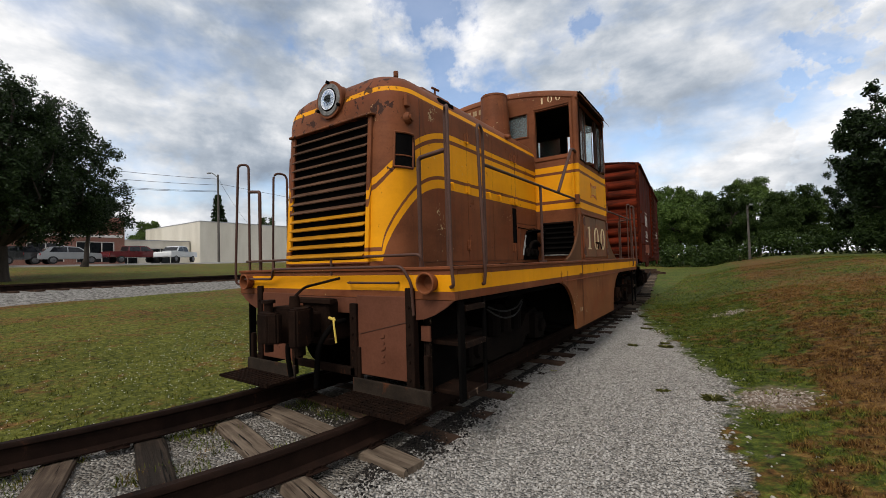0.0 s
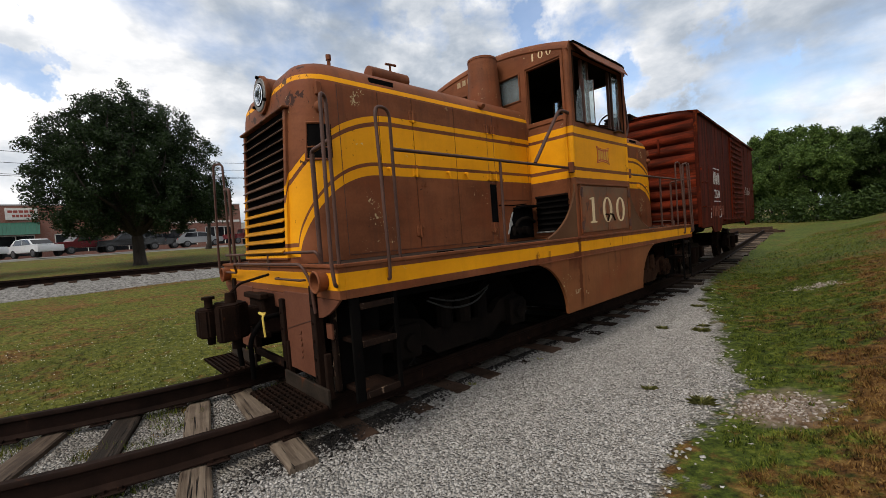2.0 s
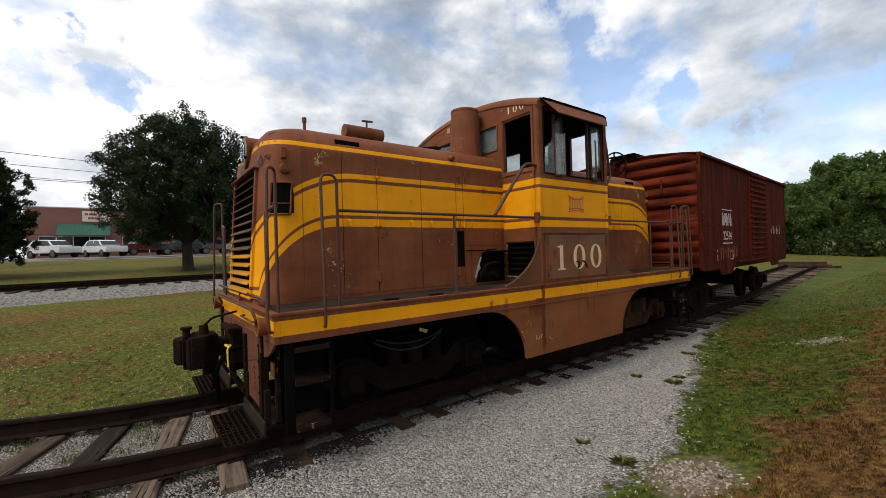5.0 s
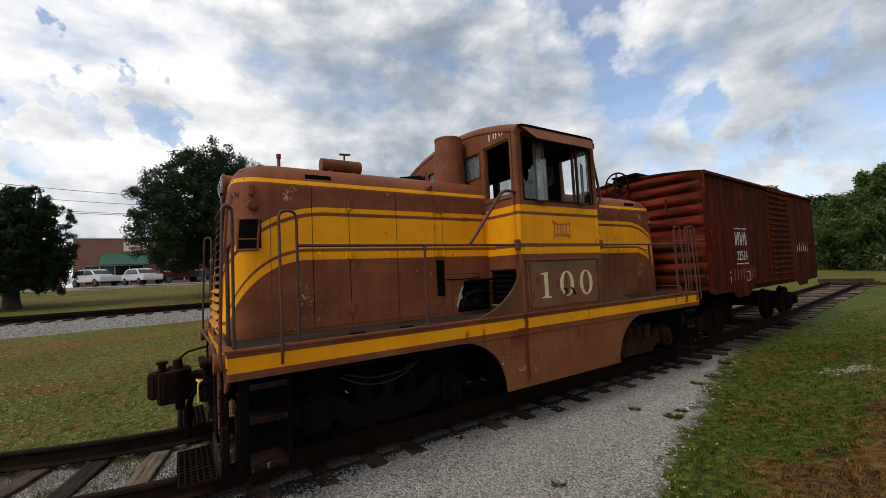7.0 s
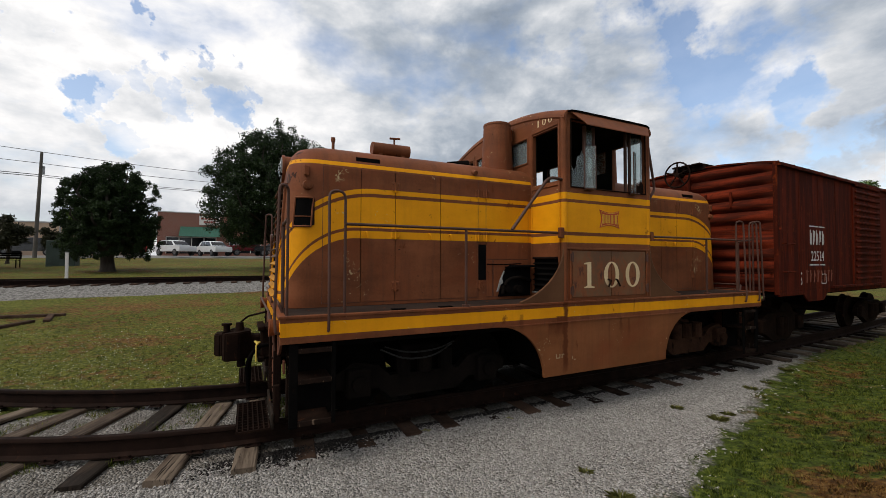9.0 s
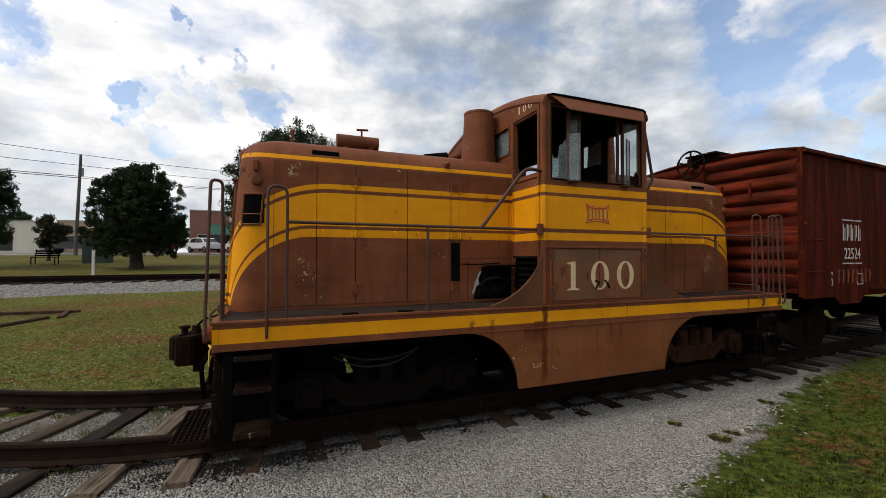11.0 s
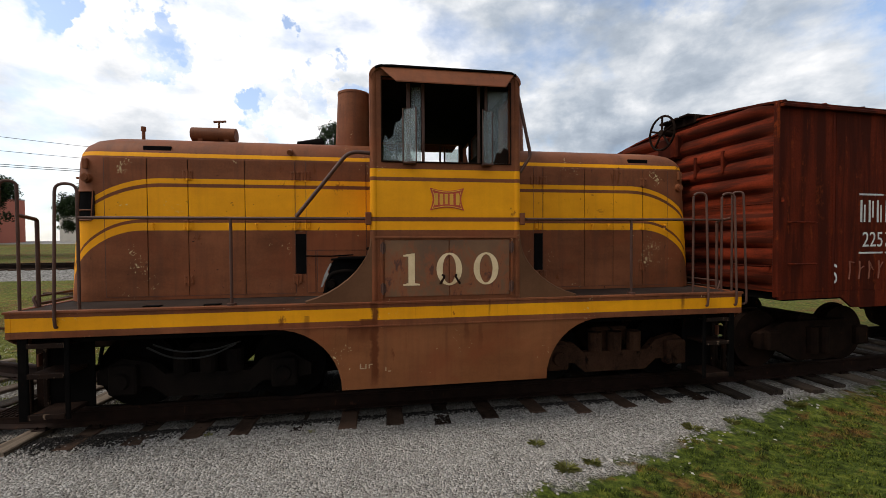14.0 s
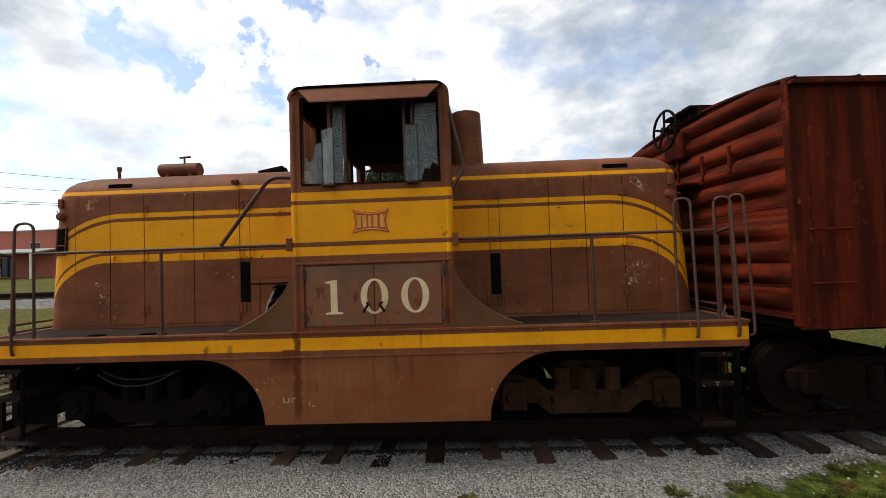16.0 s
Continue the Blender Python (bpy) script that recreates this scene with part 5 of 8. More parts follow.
    part("torn_lining", bm, plain("torn_pale_lining", (0.20, 0.195, 0.18), (0.42, 0.41, 0.39), 14, 60, 0.9, 0, 0.4), loco, "torn pale lining at the edge of the opening")
    for y, z, r in ((2.80, 1.56, 0.055), (3.00, 1.55, 0.060)):
        bm = bmesh.new()
        cyl(bm, (0.815, y, z), (0.90, y, z), r, r * 0.8, 14)
        part("engine_flange", bm, M_TRUCK, loco, smooth=40)
    bm = bmesh.new()
    tube(bm, bend([(0.86, 2.74, 1.50), (0.89, 2.78, 1.68), (0.89, 3.0, 1.72), (0.85, 3.2, 1.66)], 0.1), 0.024, 8)
    part("air_duct", bm, M_TRUCK, loco, "near-black pipe in the open compartment", 50)
    bm = bmesh.new()
    box(bm, (0.80, 2.88, 1.845), (0.95, 3.22, 1.875), 0.008)
    tube(bm, [(0.83, 2.80, 1.84), (0.90, 3.0, 1.85)], 0.014, 6)
    part("compartment_shelf", bm, M_BLACK, loco)
    bm = bmesh.new()
    tube(bm, [(0.83, 2.52, 1.885), (0.83, 2.80, 1.88), (0.845, 3.05, 1.895)], 0.008, 6)
    part("loose_rod", bm, M_BLACK, loco)

    build_cab(loco)

    # louvred radiator opening low on the cab front, a black sheet for its shade, its cover gone
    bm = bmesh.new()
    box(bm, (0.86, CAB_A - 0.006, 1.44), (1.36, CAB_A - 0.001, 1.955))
    opening = part("cab_opening", bm, M_OPENING_SHADE, loco, "louvred opening low on the cab front, its shade a black sheet")
    for k in range(6):
        bm = bmesh.new()
        box(bm, (0.87, -0.022, -0.004), (1.35, 0.022, 0.004), 0.002, m=pose(0, CAB_A - 0.024, 1.54 + 0.072 * k, 35, 0, 0))
        part("louvre", bm, M_BLACK, opening)
    bm = bmesh.new()
    box(bm, (0.87, CAB_A - 0.055, 1.955), (1.34, CAB_A - 0.002, 1.985), 0.008)
    part("lintel", bm, M_RUSTY, opening)
    bm = bmesh.new()
    box(bm, (0.87, CAB_A - 0.060, 1.500), (1.28, CAB_A - 0.035, 1.520), 0.004)
    part("worn_bar", bm, M_PATINA, opening, "worn grey bar across the foot of the opening")

    # roof gear
    bm = bmesh.new()
    cyl(bm, (0.27, 3.04, 3.1), (0.27, 3.04, 3.92), 0.245, 0.200, 28)
    cyl(bm, (0.27, 3.04, 3.915), (0.27, 3.04, 3.945), 0.206, 0.204, 28)
    box(bm, (0.20, 3.1, 3.70), (0.36, 3.27, 3.90), 0.02)
    part("exhaust_pipe", bm, M_BROWN, loco, "brown cylindrical exhaust stack before the cab", 40)
    bm = bmesh.new()
    cyl(bm, (0.42, 5.06, 3.1), (0.42, 5.06, 3.86), 0.21, 0.185, 24)
    part("exhaust_pipe", bm, M_BROWN, loco, smooth=40)
    bm = bmesh.new()
    cyl(bm, (0.30, 1.12, 3.36), (0.30, 1.62, 3.36), 0.085, 0.085, 18)
    box(bm, (0.24, 1.2, 3.2), (0.36, 1.25, 3.3))
    box(bm, (0.24, 1.5, 3.2), (0.36, 1.55, 3.3))
    cyl(bm, (0.30, 1.42, 3.44), (0.30, 1.42, 3.52), 0.012, n=8)
    cyl(bm, (0.30, 1.36, 3.52), (0.30, 1.50, 3.53), 0.014, n=8)
    part("air_tank", bm, M_BROWN, loco, "small brown cylinder lying on the hood roof", 40)
    bm = bmesh.new()
    cyl(bm, (0.38, 0.62, 3.2), (0.38, 0.62, 3.36), 0.018, n=8)
    cyl(bm, (0.38, 0.62, 3.36), (0.38, 0.62, 3.41), 0.026, n=10)
    box(bm, (0.33, 0.60, 3.21), (0.43, 0.70, 3.245), 0.01)
    part("whistle", bm, M_BROWN, loco, smooth=40)
    bm = bmesh.new()
    for k, x in enumerate((0.0, 0.1)):
        cyl(bm, (x, 2.30, 3.33), (x, 2.62, 3.33), 0.03, 0.085, 14)
    cyl(bm, (0.05, 2.5, 3.2), (0.05, 2.5, 3.33), 0.02, n=8)
    part("horn", bm, M_BLACK, loco, "dark twin air horn on the hood roof", 40)
    bm = bmesh.new()
    cyl(bm, (0.76, 2.35, 3.09), (0.83, 2.35, 3.06), 0.03, n=10)
    part("roof_eye", bm, M_BROWN, loco)

    # handrails and grab irons along both sides
    R = 0.0150
    for s in (1, -1):
        x = s * 1.385
        runs = [[(x, 0.56, 2.285), (x, CAB_A - 0.01, 2.285)], [(x, CAB_B + 0.01, 2.285), (x, 7.02, 2.285)]]
        for a, b in runs:
            bm = bmesh.new()
            tube(bm, [a, b], R, 8)
            part("handrail", bm, M_PIPE, loco, "brown pipe handrail", 60)
        for y in (1.90, 6.22):
            bm = bmesh.new()
            tube(bm, [(x, y, DECK), (x, y, 2.285)], R, 8)
            cyl(bm, (x, y, DECK - 0.005), (x, y, DECK + 0.025), 0.045, n=12)
            part("stanchion", bm, M_PIPE, loco, smooth=60)
        for y in (CAB_A - 0.03, CAB_B + 0.03):
            bm = bmesh.new()
            box(bm, (min(x, x + s * 0.06), y - 0.03, 2.22), (max(x, x + s * 0.06), y + 0.03, 2.35), 0.006)
            part("rail_bracket", bm, M_BROWN, loco)
        # hooped grab irons at the steps
        for y0, y1 in ((0.56, 0.40), (7.02, 7.16), (7.40, 7.54)):
            bm = bmesh.new()
            tube(bm, bend([(x, y0, DECK), (x, y0, 2.60), (s * 1.42, y1, 2.60), (s * 1.46, y1, 1.36), (s * 1.45, y1, 1.27), (s * 1.425, y1 , 1.27)], 0.09), R * 0.9, 8)
            part("grab_iron", bm, M_PIPE, loco, "hooped brown grab iron", 60)
        bm = bmesh.new()
        tube(bm, [(x, 7.02, 2.285), (x, 7.42, 2.285)], R * 0.8, 8)
        part("handrail", bm, M_PIPE, loco, smooth=60)
        # slanting grab bar from the cab door down to the handrail
        bm = bmesh.new()
        tube(bm, bend([(s * 1.40, CAB_A + 0.0, 2.96), (s * 1.41, CAB_A - 0.22, 2.97), (x, 2.52, 2.30)], 0.10), 0.020, 8)
        part("grab_bar", bm, M_PIPE, loco, "bent brown grab bar beside the cab door", 60)
        bm = bmesh.new()
        tube(bm, bend([(s * 1.40, CAB_B, 3.62), (s * 1.40, CAB_B + 0.14, 2.98), (s * 1.40, CAB_B + 0.02, 2.80)], 0.05), 0.018, 8)
        part("grab_bar", bm, M_PIPE, loco, smooth=60)

    for end, d in ((0.0, -1), (REAR, 1)):
        build_loco_end(loco, end, d)
    build_truck(loco, 1.55, M_TRUCK, "truck side frame, near-black colour for its shade")
    build_truck(loco, 6.22, M_BROWNTRUCK, "rust-brown truck side frame in a lit tone")

    # numerals and emblem on both cab sides
    for s in (1, -1):
        turn = pose(0, 0, 0, 90, 0, 90 if s > 0 else -90)
        for k, (txt, off) in enumerate((("1", -0.40), ("0", 0.0), ("0", 0.40))):
            part("numeral", numeral_bmesh(txt, 0.335), M_CREAM, loco, "worn cream painted numeral", m=Matrix.Translation((s * (SIDE + 0.0125), 4.08 + s * off, 1.585)) @ turn)
        bm = bmesh.new()
        outline = []
        corners = [(-0.185, -0.120), (0.185, -0.120), (0.185, 0.120), (-0.185, 0.120)]
        for (u0, v0), (u1, v1) in zip(corners, corners[1:] + corners[:1]):
            for k in range(7):
                t = k / 7
                pull = 0.032 * math.sin(math.pi * t)
                u, v = u0 + (u1 - u0) * t, v0 + (v1 - v0) * t
                outline.append((u - pull * math.copysign(1, u0) if u0 == u1 else u, v - pull * math.copysign(1, v0) if v0 == v1 else v))
        extrude_poly(bm, [(s * (SIDE + 0.001), 4.06 + u, 2.49 + v) for u, v in outline], (s * 0.003, 0, 0))
        emblem = part("emblem", bm, M_SIGNRED, loco, "small faded red emblem plate with a gold rim line")
        bm = bmesh.new()
        rim = [(s * (SIDE + 0.0045), 4.06 + 0.86 * u, 2.49 + 0.84 * v) for u, v in outline]
        tube(bm, rim + rim[:1], 0.0045, 4)
        part("emblem_rim", bm, M_EMBLEM, emblem)
        bm = bmesh.new()
        for u, w, h in ((-0.115, 0.019, 0.125), (-0.060, 0.019, 0.115), (-0.008, 0.017, 0.108), (0.048, 0.020, 0.115), (0.112, 0.017, 0.125)):
            box(bm, (min(s * (SIDE + 0.004), s * (SIDE + 0.006)), 4.06 + u - w, 2.49 - h / 2), (max(s * (SIDE + 0.004), s * (SIDE + 0.006)), 4.06 + u + w, 2.49 + h / 2))
        tagged(part("emblem_lettering", bm, M_EMBLEM, emblem), kind="stuff")
    # chalk scrawl low on the skirt, kept as bars
    for y, z, w, h in ((3.14, 0.73, 0.014, 0.055), (3.154, 0.73, 0.040, 0.012), (3.194, 0.73, 0.014, 0.050), (3.23, 0.735, 0.012, 0.045), (3.242, 0.770, 0.030, 0.010), (3.40, 0.70, 0.012, 0.040), (3.43, 0.69, 0.030, 0.010)):
        bm = bmesh.new()
        box(bm, (SIDE - 0.004, y, z), (SIDE - 0.002, y + w, z + h))
        part("chalk_bar", bm, M_CHALK, loco)
    for k, u in enumerate((0.94, 1.06, 1.18)):
        bm = bmesh.new()
        if k == 0:
            box(bm, (u - 0.012, CAB_A - 0.004, 3.755), (u + 0.012, CAB_A - 0.001, 3.845))
        else:
            bm.free()
            bm = numeral_bmesh("0", 0.09)
        part("numeral", bm, M_CREAM, loco, "small cream numeral", m=pose(u, CAB_A - 0.001, 3.755, 90, 0, 0) if k else None)
    # faded lettering across the cab front, kept as bars
    for k in range(6):
        u = -0.42 + 0.11 * k
        bm = bmesh.new()
        box(bm, (u - 0.035, CAB_A - 0.004, 3.83), (u + 0.035, CAB_A - 0.001, 3.91))
        part("lettering_bar", bm, M_CHALK, loco)
    return loco


M_EMBLEM = plain("emblem_gold", (0.50, 0.24, 0.02), (0.62, 0.32, 0.03), 6, 60, 0.5, 0, 0)


def build_loco_end(loco, end, d):
    """End beam, pilot, coupler, hoses, footboards and corner steps; d points outwards along y."""
    def Y(v):
        return end + d * v

    def bx(bm, x0, x1, v0, v1, z0, z1, bevel=0.006):
        box(bm, (x0, min(Y(v0), Y(v1)), z0), (x1, max(Y(v0), Y(v1)), z1), bevel)

    bm = bmesh.new()
    bx(bm, -SIDE, SIDE, -0.03, 0.02, SILL_LOW, DECK - 0.001, 0.003)
    bx(bm, -SIDE - 0.012, SIDE + 0.012, -0.03, 0.035, DECK - 0.022, DECK + 0.003, 0.004)
    part("end_beam", bm, M_SILL, loco, "brown end beam with a yellow stripe")
    for s in (1, -1):
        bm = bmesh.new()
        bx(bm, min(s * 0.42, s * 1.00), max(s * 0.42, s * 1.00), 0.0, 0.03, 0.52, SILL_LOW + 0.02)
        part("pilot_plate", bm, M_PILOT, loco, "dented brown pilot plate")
        for x0, x1, v0, v1, z0, z1 in ((0.98, 1.06, -0.02, 0.05, 0.40, 1.26), (0.36, 0.44, 0.0, 0.06, 0.50, 1.12)):
            bm = bmesh.new()
            bx(bm, min(s * x0, s * x1), max(s * x0, s * x1), v0, v1, z0, z1)
            part("pilot_post", bm, M_RUSTY, loco)
        # corner steps
        for z in (0.42, 0.80, 1.08):
            bm = bmesh.new()
            bx(bm, min(s * 1.10, s * 1.41), max(s * 1.10, s * 1.41), -0.44, -0.14, z, z + 0.035)
            tread = part("step_tread", bm, M_RUSTY, loco, "black rusty step tread")
            bm = bmesh.new()
            bx(bm, min(s * 1.41, s * 1.424), max(s * 1.41, s * 1.424), -0.44, -0.14, z - 0.006, z + 0.040, 0.003)
            part("tread_edge", bm, M_WORNPOST, tread, "worn bright edge of the tread")
        for x0, x1, v0, v1 in ((1.39, 1.415, -0.48, -0.44), (1.39, 1.415, -0.14, -0.06), (1.08, 1.10, -0.50, -0.06)):
            bm = bmesh.new()
            bx(bm, min(s * x0, s * x1), max(s * x0, s * x1), v0, v1, 0.40, SILL_LOW)
            part("step_stile", bm, M_BLACK, loco, "black step side plate")
        # marker lamp
        bm = bmesh.new()
        cyl(bm, (s * 1.22, Y(0.0), 1.30), (s * 1.22, Y(0.10), 1.30), 0.062, 0.082, 20, caps=False)
        cyl(bm, (s * 1.22, Y(0.03), 1.30), (s * 1.22, Y(0.10), 1.30), 0.056, 0.070, 20, caps=False)
        cyl(bm, (s * 1.22, Y(0.028), 1.30), (s * 1.22, Y(0.032), 1.30), 0.060, 0.060, 20)
        rim = [(s * 1.22 + 0.076 * math.cos(t), Y(0.10), 1.30 + 0.076 * math.sin(t)) for t in (2 * math.pi * k / 20 for k in range(21))]
        tube(bm, rim, 0.009, 6)
        part("marker_lamp", bm, M_BROWN, loco, "round brown marker lamp housing", 40)
        # footboard
        bm = bmesh.new()
        x0, x1 = min(s * 0.40, s * 1.22), max(s * 0.40, s * 1.22)
        for k in range(7):
            v = 0.08 + 0.045 * k
            bx(bm, x0, x1, v, v + 0.012, 0.355, 0.385, 0.0)
        for k in range(13):
            u = x0 + (x1 - x0) * k / 12
            bx(bm, u - 0.006, u + 0.006, 0.08, 0.37, 0.36, 0.38, 0.0)
        for u in (x0 + 0.05, x1 - 0.05):
            bx(bm, u - 0.02, u + 0.02, 0.0, 0.05, 0.40, 0.75)
        board = part("footboard", bm, M_RUSTY, loco, "rusty steel grating footboard")
        bm = bmesh.new()
        bx(bm, x0, x1, 0.05, 0.072, 0.355, 0.495, 0.004)
        part("kick_plate", bm, M_KICK, board, "scuffed grey-brown kick plate")
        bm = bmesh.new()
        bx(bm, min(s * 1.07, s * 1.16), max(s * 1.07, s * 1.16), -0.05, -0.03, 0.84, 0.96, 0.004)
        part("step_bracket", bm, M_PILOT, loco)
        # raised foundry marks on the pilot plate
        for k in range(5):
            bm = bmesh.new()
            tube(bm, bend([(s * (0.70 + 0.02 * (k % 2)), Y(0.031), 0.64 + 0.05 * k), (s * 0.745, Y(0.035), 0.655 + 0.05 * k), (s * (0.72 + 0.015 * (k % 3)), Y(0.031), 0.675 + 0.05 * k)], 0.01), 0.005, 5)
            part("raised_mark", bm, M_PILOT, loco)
        # upright grab irons and rail at the deck edge
        bm = bmesh.new()
        tube(bm, bend([(s * 1.10, Y(-0.02), DECK), (s * 1.10, Y(-0.02), 2.28), (s * 1.345, Y(-0.04), 2.31)], 0.03), 0.018, 8)
        tube(bm, bend([(s * 1.40, Y(0.02), 1.27), (s * 1.45, Y(0.06), 1.28), (s * 1.44, Y(0.07), 1.42), (s * 1.42, Y(0.04), 2.62), (s * 1.345, Y(-0.04), 2.62), (s * 1.345, Y(-0.04), DECK)], 0.05), 0.0135, 8)
        part("grab_iron", bm, M_PIPE, loco, "brown pipe grab iron at the end steps", 60)
    bm = bmesh.new()
    tube(bm, bend([(-1.30, Y(0.02), DECK + 0.10), (1.12, Y(0.02), DECK + 0.10), (1.12, Y(-0.02), DECK)], 0.04), 0.013, 8)
    for x in (-0.8, 0.1):
        tube(bm, [(x, Y(0.02), DECK - 0.05), (x, Y(0.02), DECK + 0.10)], 0.015, 6)
    tube(bm, bend([(-1.25, Y(0.07), 1.33), (-0.75, Y(0.07), 1.33), (-0.66, Y(0.12), 1.43), (1.0, Y(0.10), 1.43), (1.06, Y(0.06), 1.3), (1.06, Y(0.04), 1.05)], 0.05), 0.0125, 8)
    tube(bm, bend([(0.35, Y(0.03), 1.30), (0.36, Y(0.07), 1.30), (0.90, Y(0.07), 1.30), (0.91, Y(0.03), 1.30)], 0.03), 0.010, 8)
    part("uncoupling_lever", bm, M_PIPE, loco, "brown bent uncoupling rod", 60)
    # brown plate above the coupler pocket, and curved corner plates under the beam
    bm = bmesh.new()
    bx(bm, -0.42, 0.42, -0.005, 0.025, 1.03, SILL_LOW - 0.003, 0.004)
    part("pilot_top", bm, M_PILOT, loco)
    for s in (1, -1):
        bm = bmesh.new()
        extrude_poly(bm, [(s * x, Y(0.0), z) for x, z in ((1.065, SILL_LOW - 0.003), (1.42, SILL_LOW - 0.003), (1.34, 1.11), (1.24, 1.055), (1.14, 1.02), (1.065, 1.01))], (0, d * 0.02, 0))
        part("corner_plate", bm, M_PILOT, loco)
        bm = bmesh.new()
        tube(bm, [(s * 0.46, Y(0.031), 0.86), (s * 0.97, Y(0.031), 0.985)], 0.004, 4)
        part("seam", bm, M_PIPE, loco)
        for x, z, n in ((1.02, 0.55, 5), (0.40, 0.58, 4)):
            for k in range(n):
                bm = bmesh.new()
                v = 0.05 if x > 1 else 0.06
                cyl(bm, (s * x, Y(v - 0.002), z + 0.14 * k), (s * x, Y(v + 0.012), z + 0.14 * k), 0.014, 0.010, 6)
                part("bolt", bm, M_RUSTY, loco)
        bm = bmesh.new()
        bx(bm, min(s * 1.07, s * 1.13), max(s * 1.07, s * 1.13), -0.10, -0.06, 0.42, SILL_LOW - 0.08, 0.008)
        part("step_post", bm, M_WORNPOST, loco, "rusty step post with flaking paint")
    # coupler and draft gear: a hooked head in plan, with its swinging knuckle
    def plan(name, pts, z0, z1, label="", parent=None):
        bm = bmesh.new()
        extrude_poly(bm, [(x, Y(v), z0) for x, v in pts], (0, 0, z1 - z0))
        bmesh.ops.bevel(bm, geom=list(bm.edges), offset=0.014, segments=2, affect="EDGES", clamp_overlap=True)
        return part(name, bm, M_RUSTY, parent or loco, label, 50)

    head = plan("coupler", [(-0.10, 0.24), (0.12, 0.24), (0.17, 0.32), (0.23, 0.36), (0.24, 0.50), (0.18, 0.54), (0.13, 0.46), (0.05, 0.41), (-0.06, 0.42), (-0.10, 0.47), (-0.19, 0.46), (-0.21, 0.34), (-0.16, 0.28)], 0.80, 1.11, "rusty knuckle coupler")
    plan("knuckle", [(-0.20, 0.44), (-0.10, 0.46), (-0.07, 0.53), (0.02, 0.53), (0.05, 0.49), (0.07, 0.56), (0.02, 0.62), (-0.12, 0.62), (-0.20, 0.55)], 0.83, 1.08, "", head)
    bm = bmesh.new()
    bx(bm, -0.18, 0.18, -0.2, 0.14, 0.78, 1.15, 0.02)
    for z in (0.78, 1.13):
        bx(bm, -0.24, 0.24, 0.10, 0.17, z - 0.015, z + 0.035, 0.008)
    part("draft_box", bm, M_RUSTY, head)
    bm = bmesh.new()
    bx(bm, -0.09, 0.09, 0.1, 0.27, 0.87, 1.05, 0.02)
    part("shank", bm, M_RUSTY, head)
    bm = bmesh.new()
    cyl(bm, (-0.14, Y(0.50), 0.74), (-0.14, Y(0.50), 1.16), 0.035, n=12)
    cyl(bm, (-0.14, Y(0.50), 1.15), (-0.14, Y(0.50), 1.175), 0.055, n=12)
    part("knuckle_pin", bm, M_RUSTY, head, smooth=40)
    bm = bmesh.new()
    cyl(bm, (0.02, Y(0.36), 1.10), (0.02, Y(0.36), 1.20), 0.05, 0.04, 12)
    tube(bm, bend([(0.02, Y(0.36), 1.19), (0.04, Y(0.28), 1.27), (0.30, Y(0.10), 1.34)], 0.05), 0.012, 6)
    part("lock_lifter", bm, M_RUSTY, head, smooth=50)
    bm = bmesh.new()
    cyl(bm, (0.06, Y(0.34), 0.70), (0.06, Y(0.34), 0.81), 0.045, n=10)
    part("lock_pin", bm, M_RUSTY, head, smooth=40)
    for pts in ([(0.26, Y(0.02), 0.96), (0.30, Y(0.16), 0.97), (0.22, Y(0.28), 0.80), (0.16, Y(0.26), 0.42)], [(-0.28, Y(0.02), 0.96), (-0.30, Y(0.16), 0.93), (-0.26, Y(0.25), 0.70), (-0.20, Y(0.25), 0.46)]):
        bm = bmesh.new()
        tube(bm, bend(pts, 0.10), 0.023, 8)
        part("brake_hose", bm, M_BLACK, loco, "black rubber brake hose", 60)
    if d < 0:
        bm = bmesh.new()
        tube(bm, bend([(0.27, Y(0.15), 1.0), (0.31, Y(0.19), 0.98), (0.34, Y(0.19), 0.80)], 0.03), 0.009, 6)
        tube(bm, [(0.24, Y(0.15), 0.99), (0.27, Y(0.20), 1.01), (0.31, Y(0.17), 0.985)], 0.012, 6)
        part("ribbon", bm, M_RIBBON, loco, "frayed yellow ribbon tied to the hose")
    bm = bmesh.new()
    bx(bm, -0.42, 0.42, 0.02, 0.06, 0.50, 0.57)
    part("pilot_bar", bm, M_RUSTY, loco)


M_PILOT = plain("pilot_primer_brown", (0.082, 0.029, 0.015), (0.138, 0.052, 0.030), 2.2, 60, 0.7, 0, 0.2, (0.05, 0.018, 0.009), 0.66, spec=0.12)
M_KICK = plain("scuffed_plate", (0.010, 0.0075, 0.0055), (0.036, 0.026, 0.019), 5, 60, 0.8, 0.0, 0.4, (0.07, 0.026, 0.012), 0.62, spec=0.08)
M_WORNPOST = plain("flaking_black_paint", (0.006, 0.0045, 0.004), (0.022, 0.012, 0.008), 9, 90, 0.85, 0.0, 0.6, (0.16, 0.11, 0.075), 0.585, spec=0.05)
M_RIBBON = plain("yellow_ribbon", (0.45, 0.32, 0.05), (0.65, 0.48, 0.10), 10, 60, 0.8, 0, 0.2)


def wheel_bmesh(bm, x, y, r, s):
    cyl(bm, (x, y, RAIL_TOP + r), (x + s * 0.11, y, RAIL_TOP + r), r, r * 0.985, 28)
    cyl(bm, (x - s * 0.03, y, RAIL_TOP + r), (x, y, RAIL_TOP + r), r + 0.028, r + 0.025, 28)
    cyl(bm, (x + s * 0.11, y, RAIL_TOP + r), (x + s * 0.16, y, RAIL_TOP + r), 0.10, 0.09, 16)


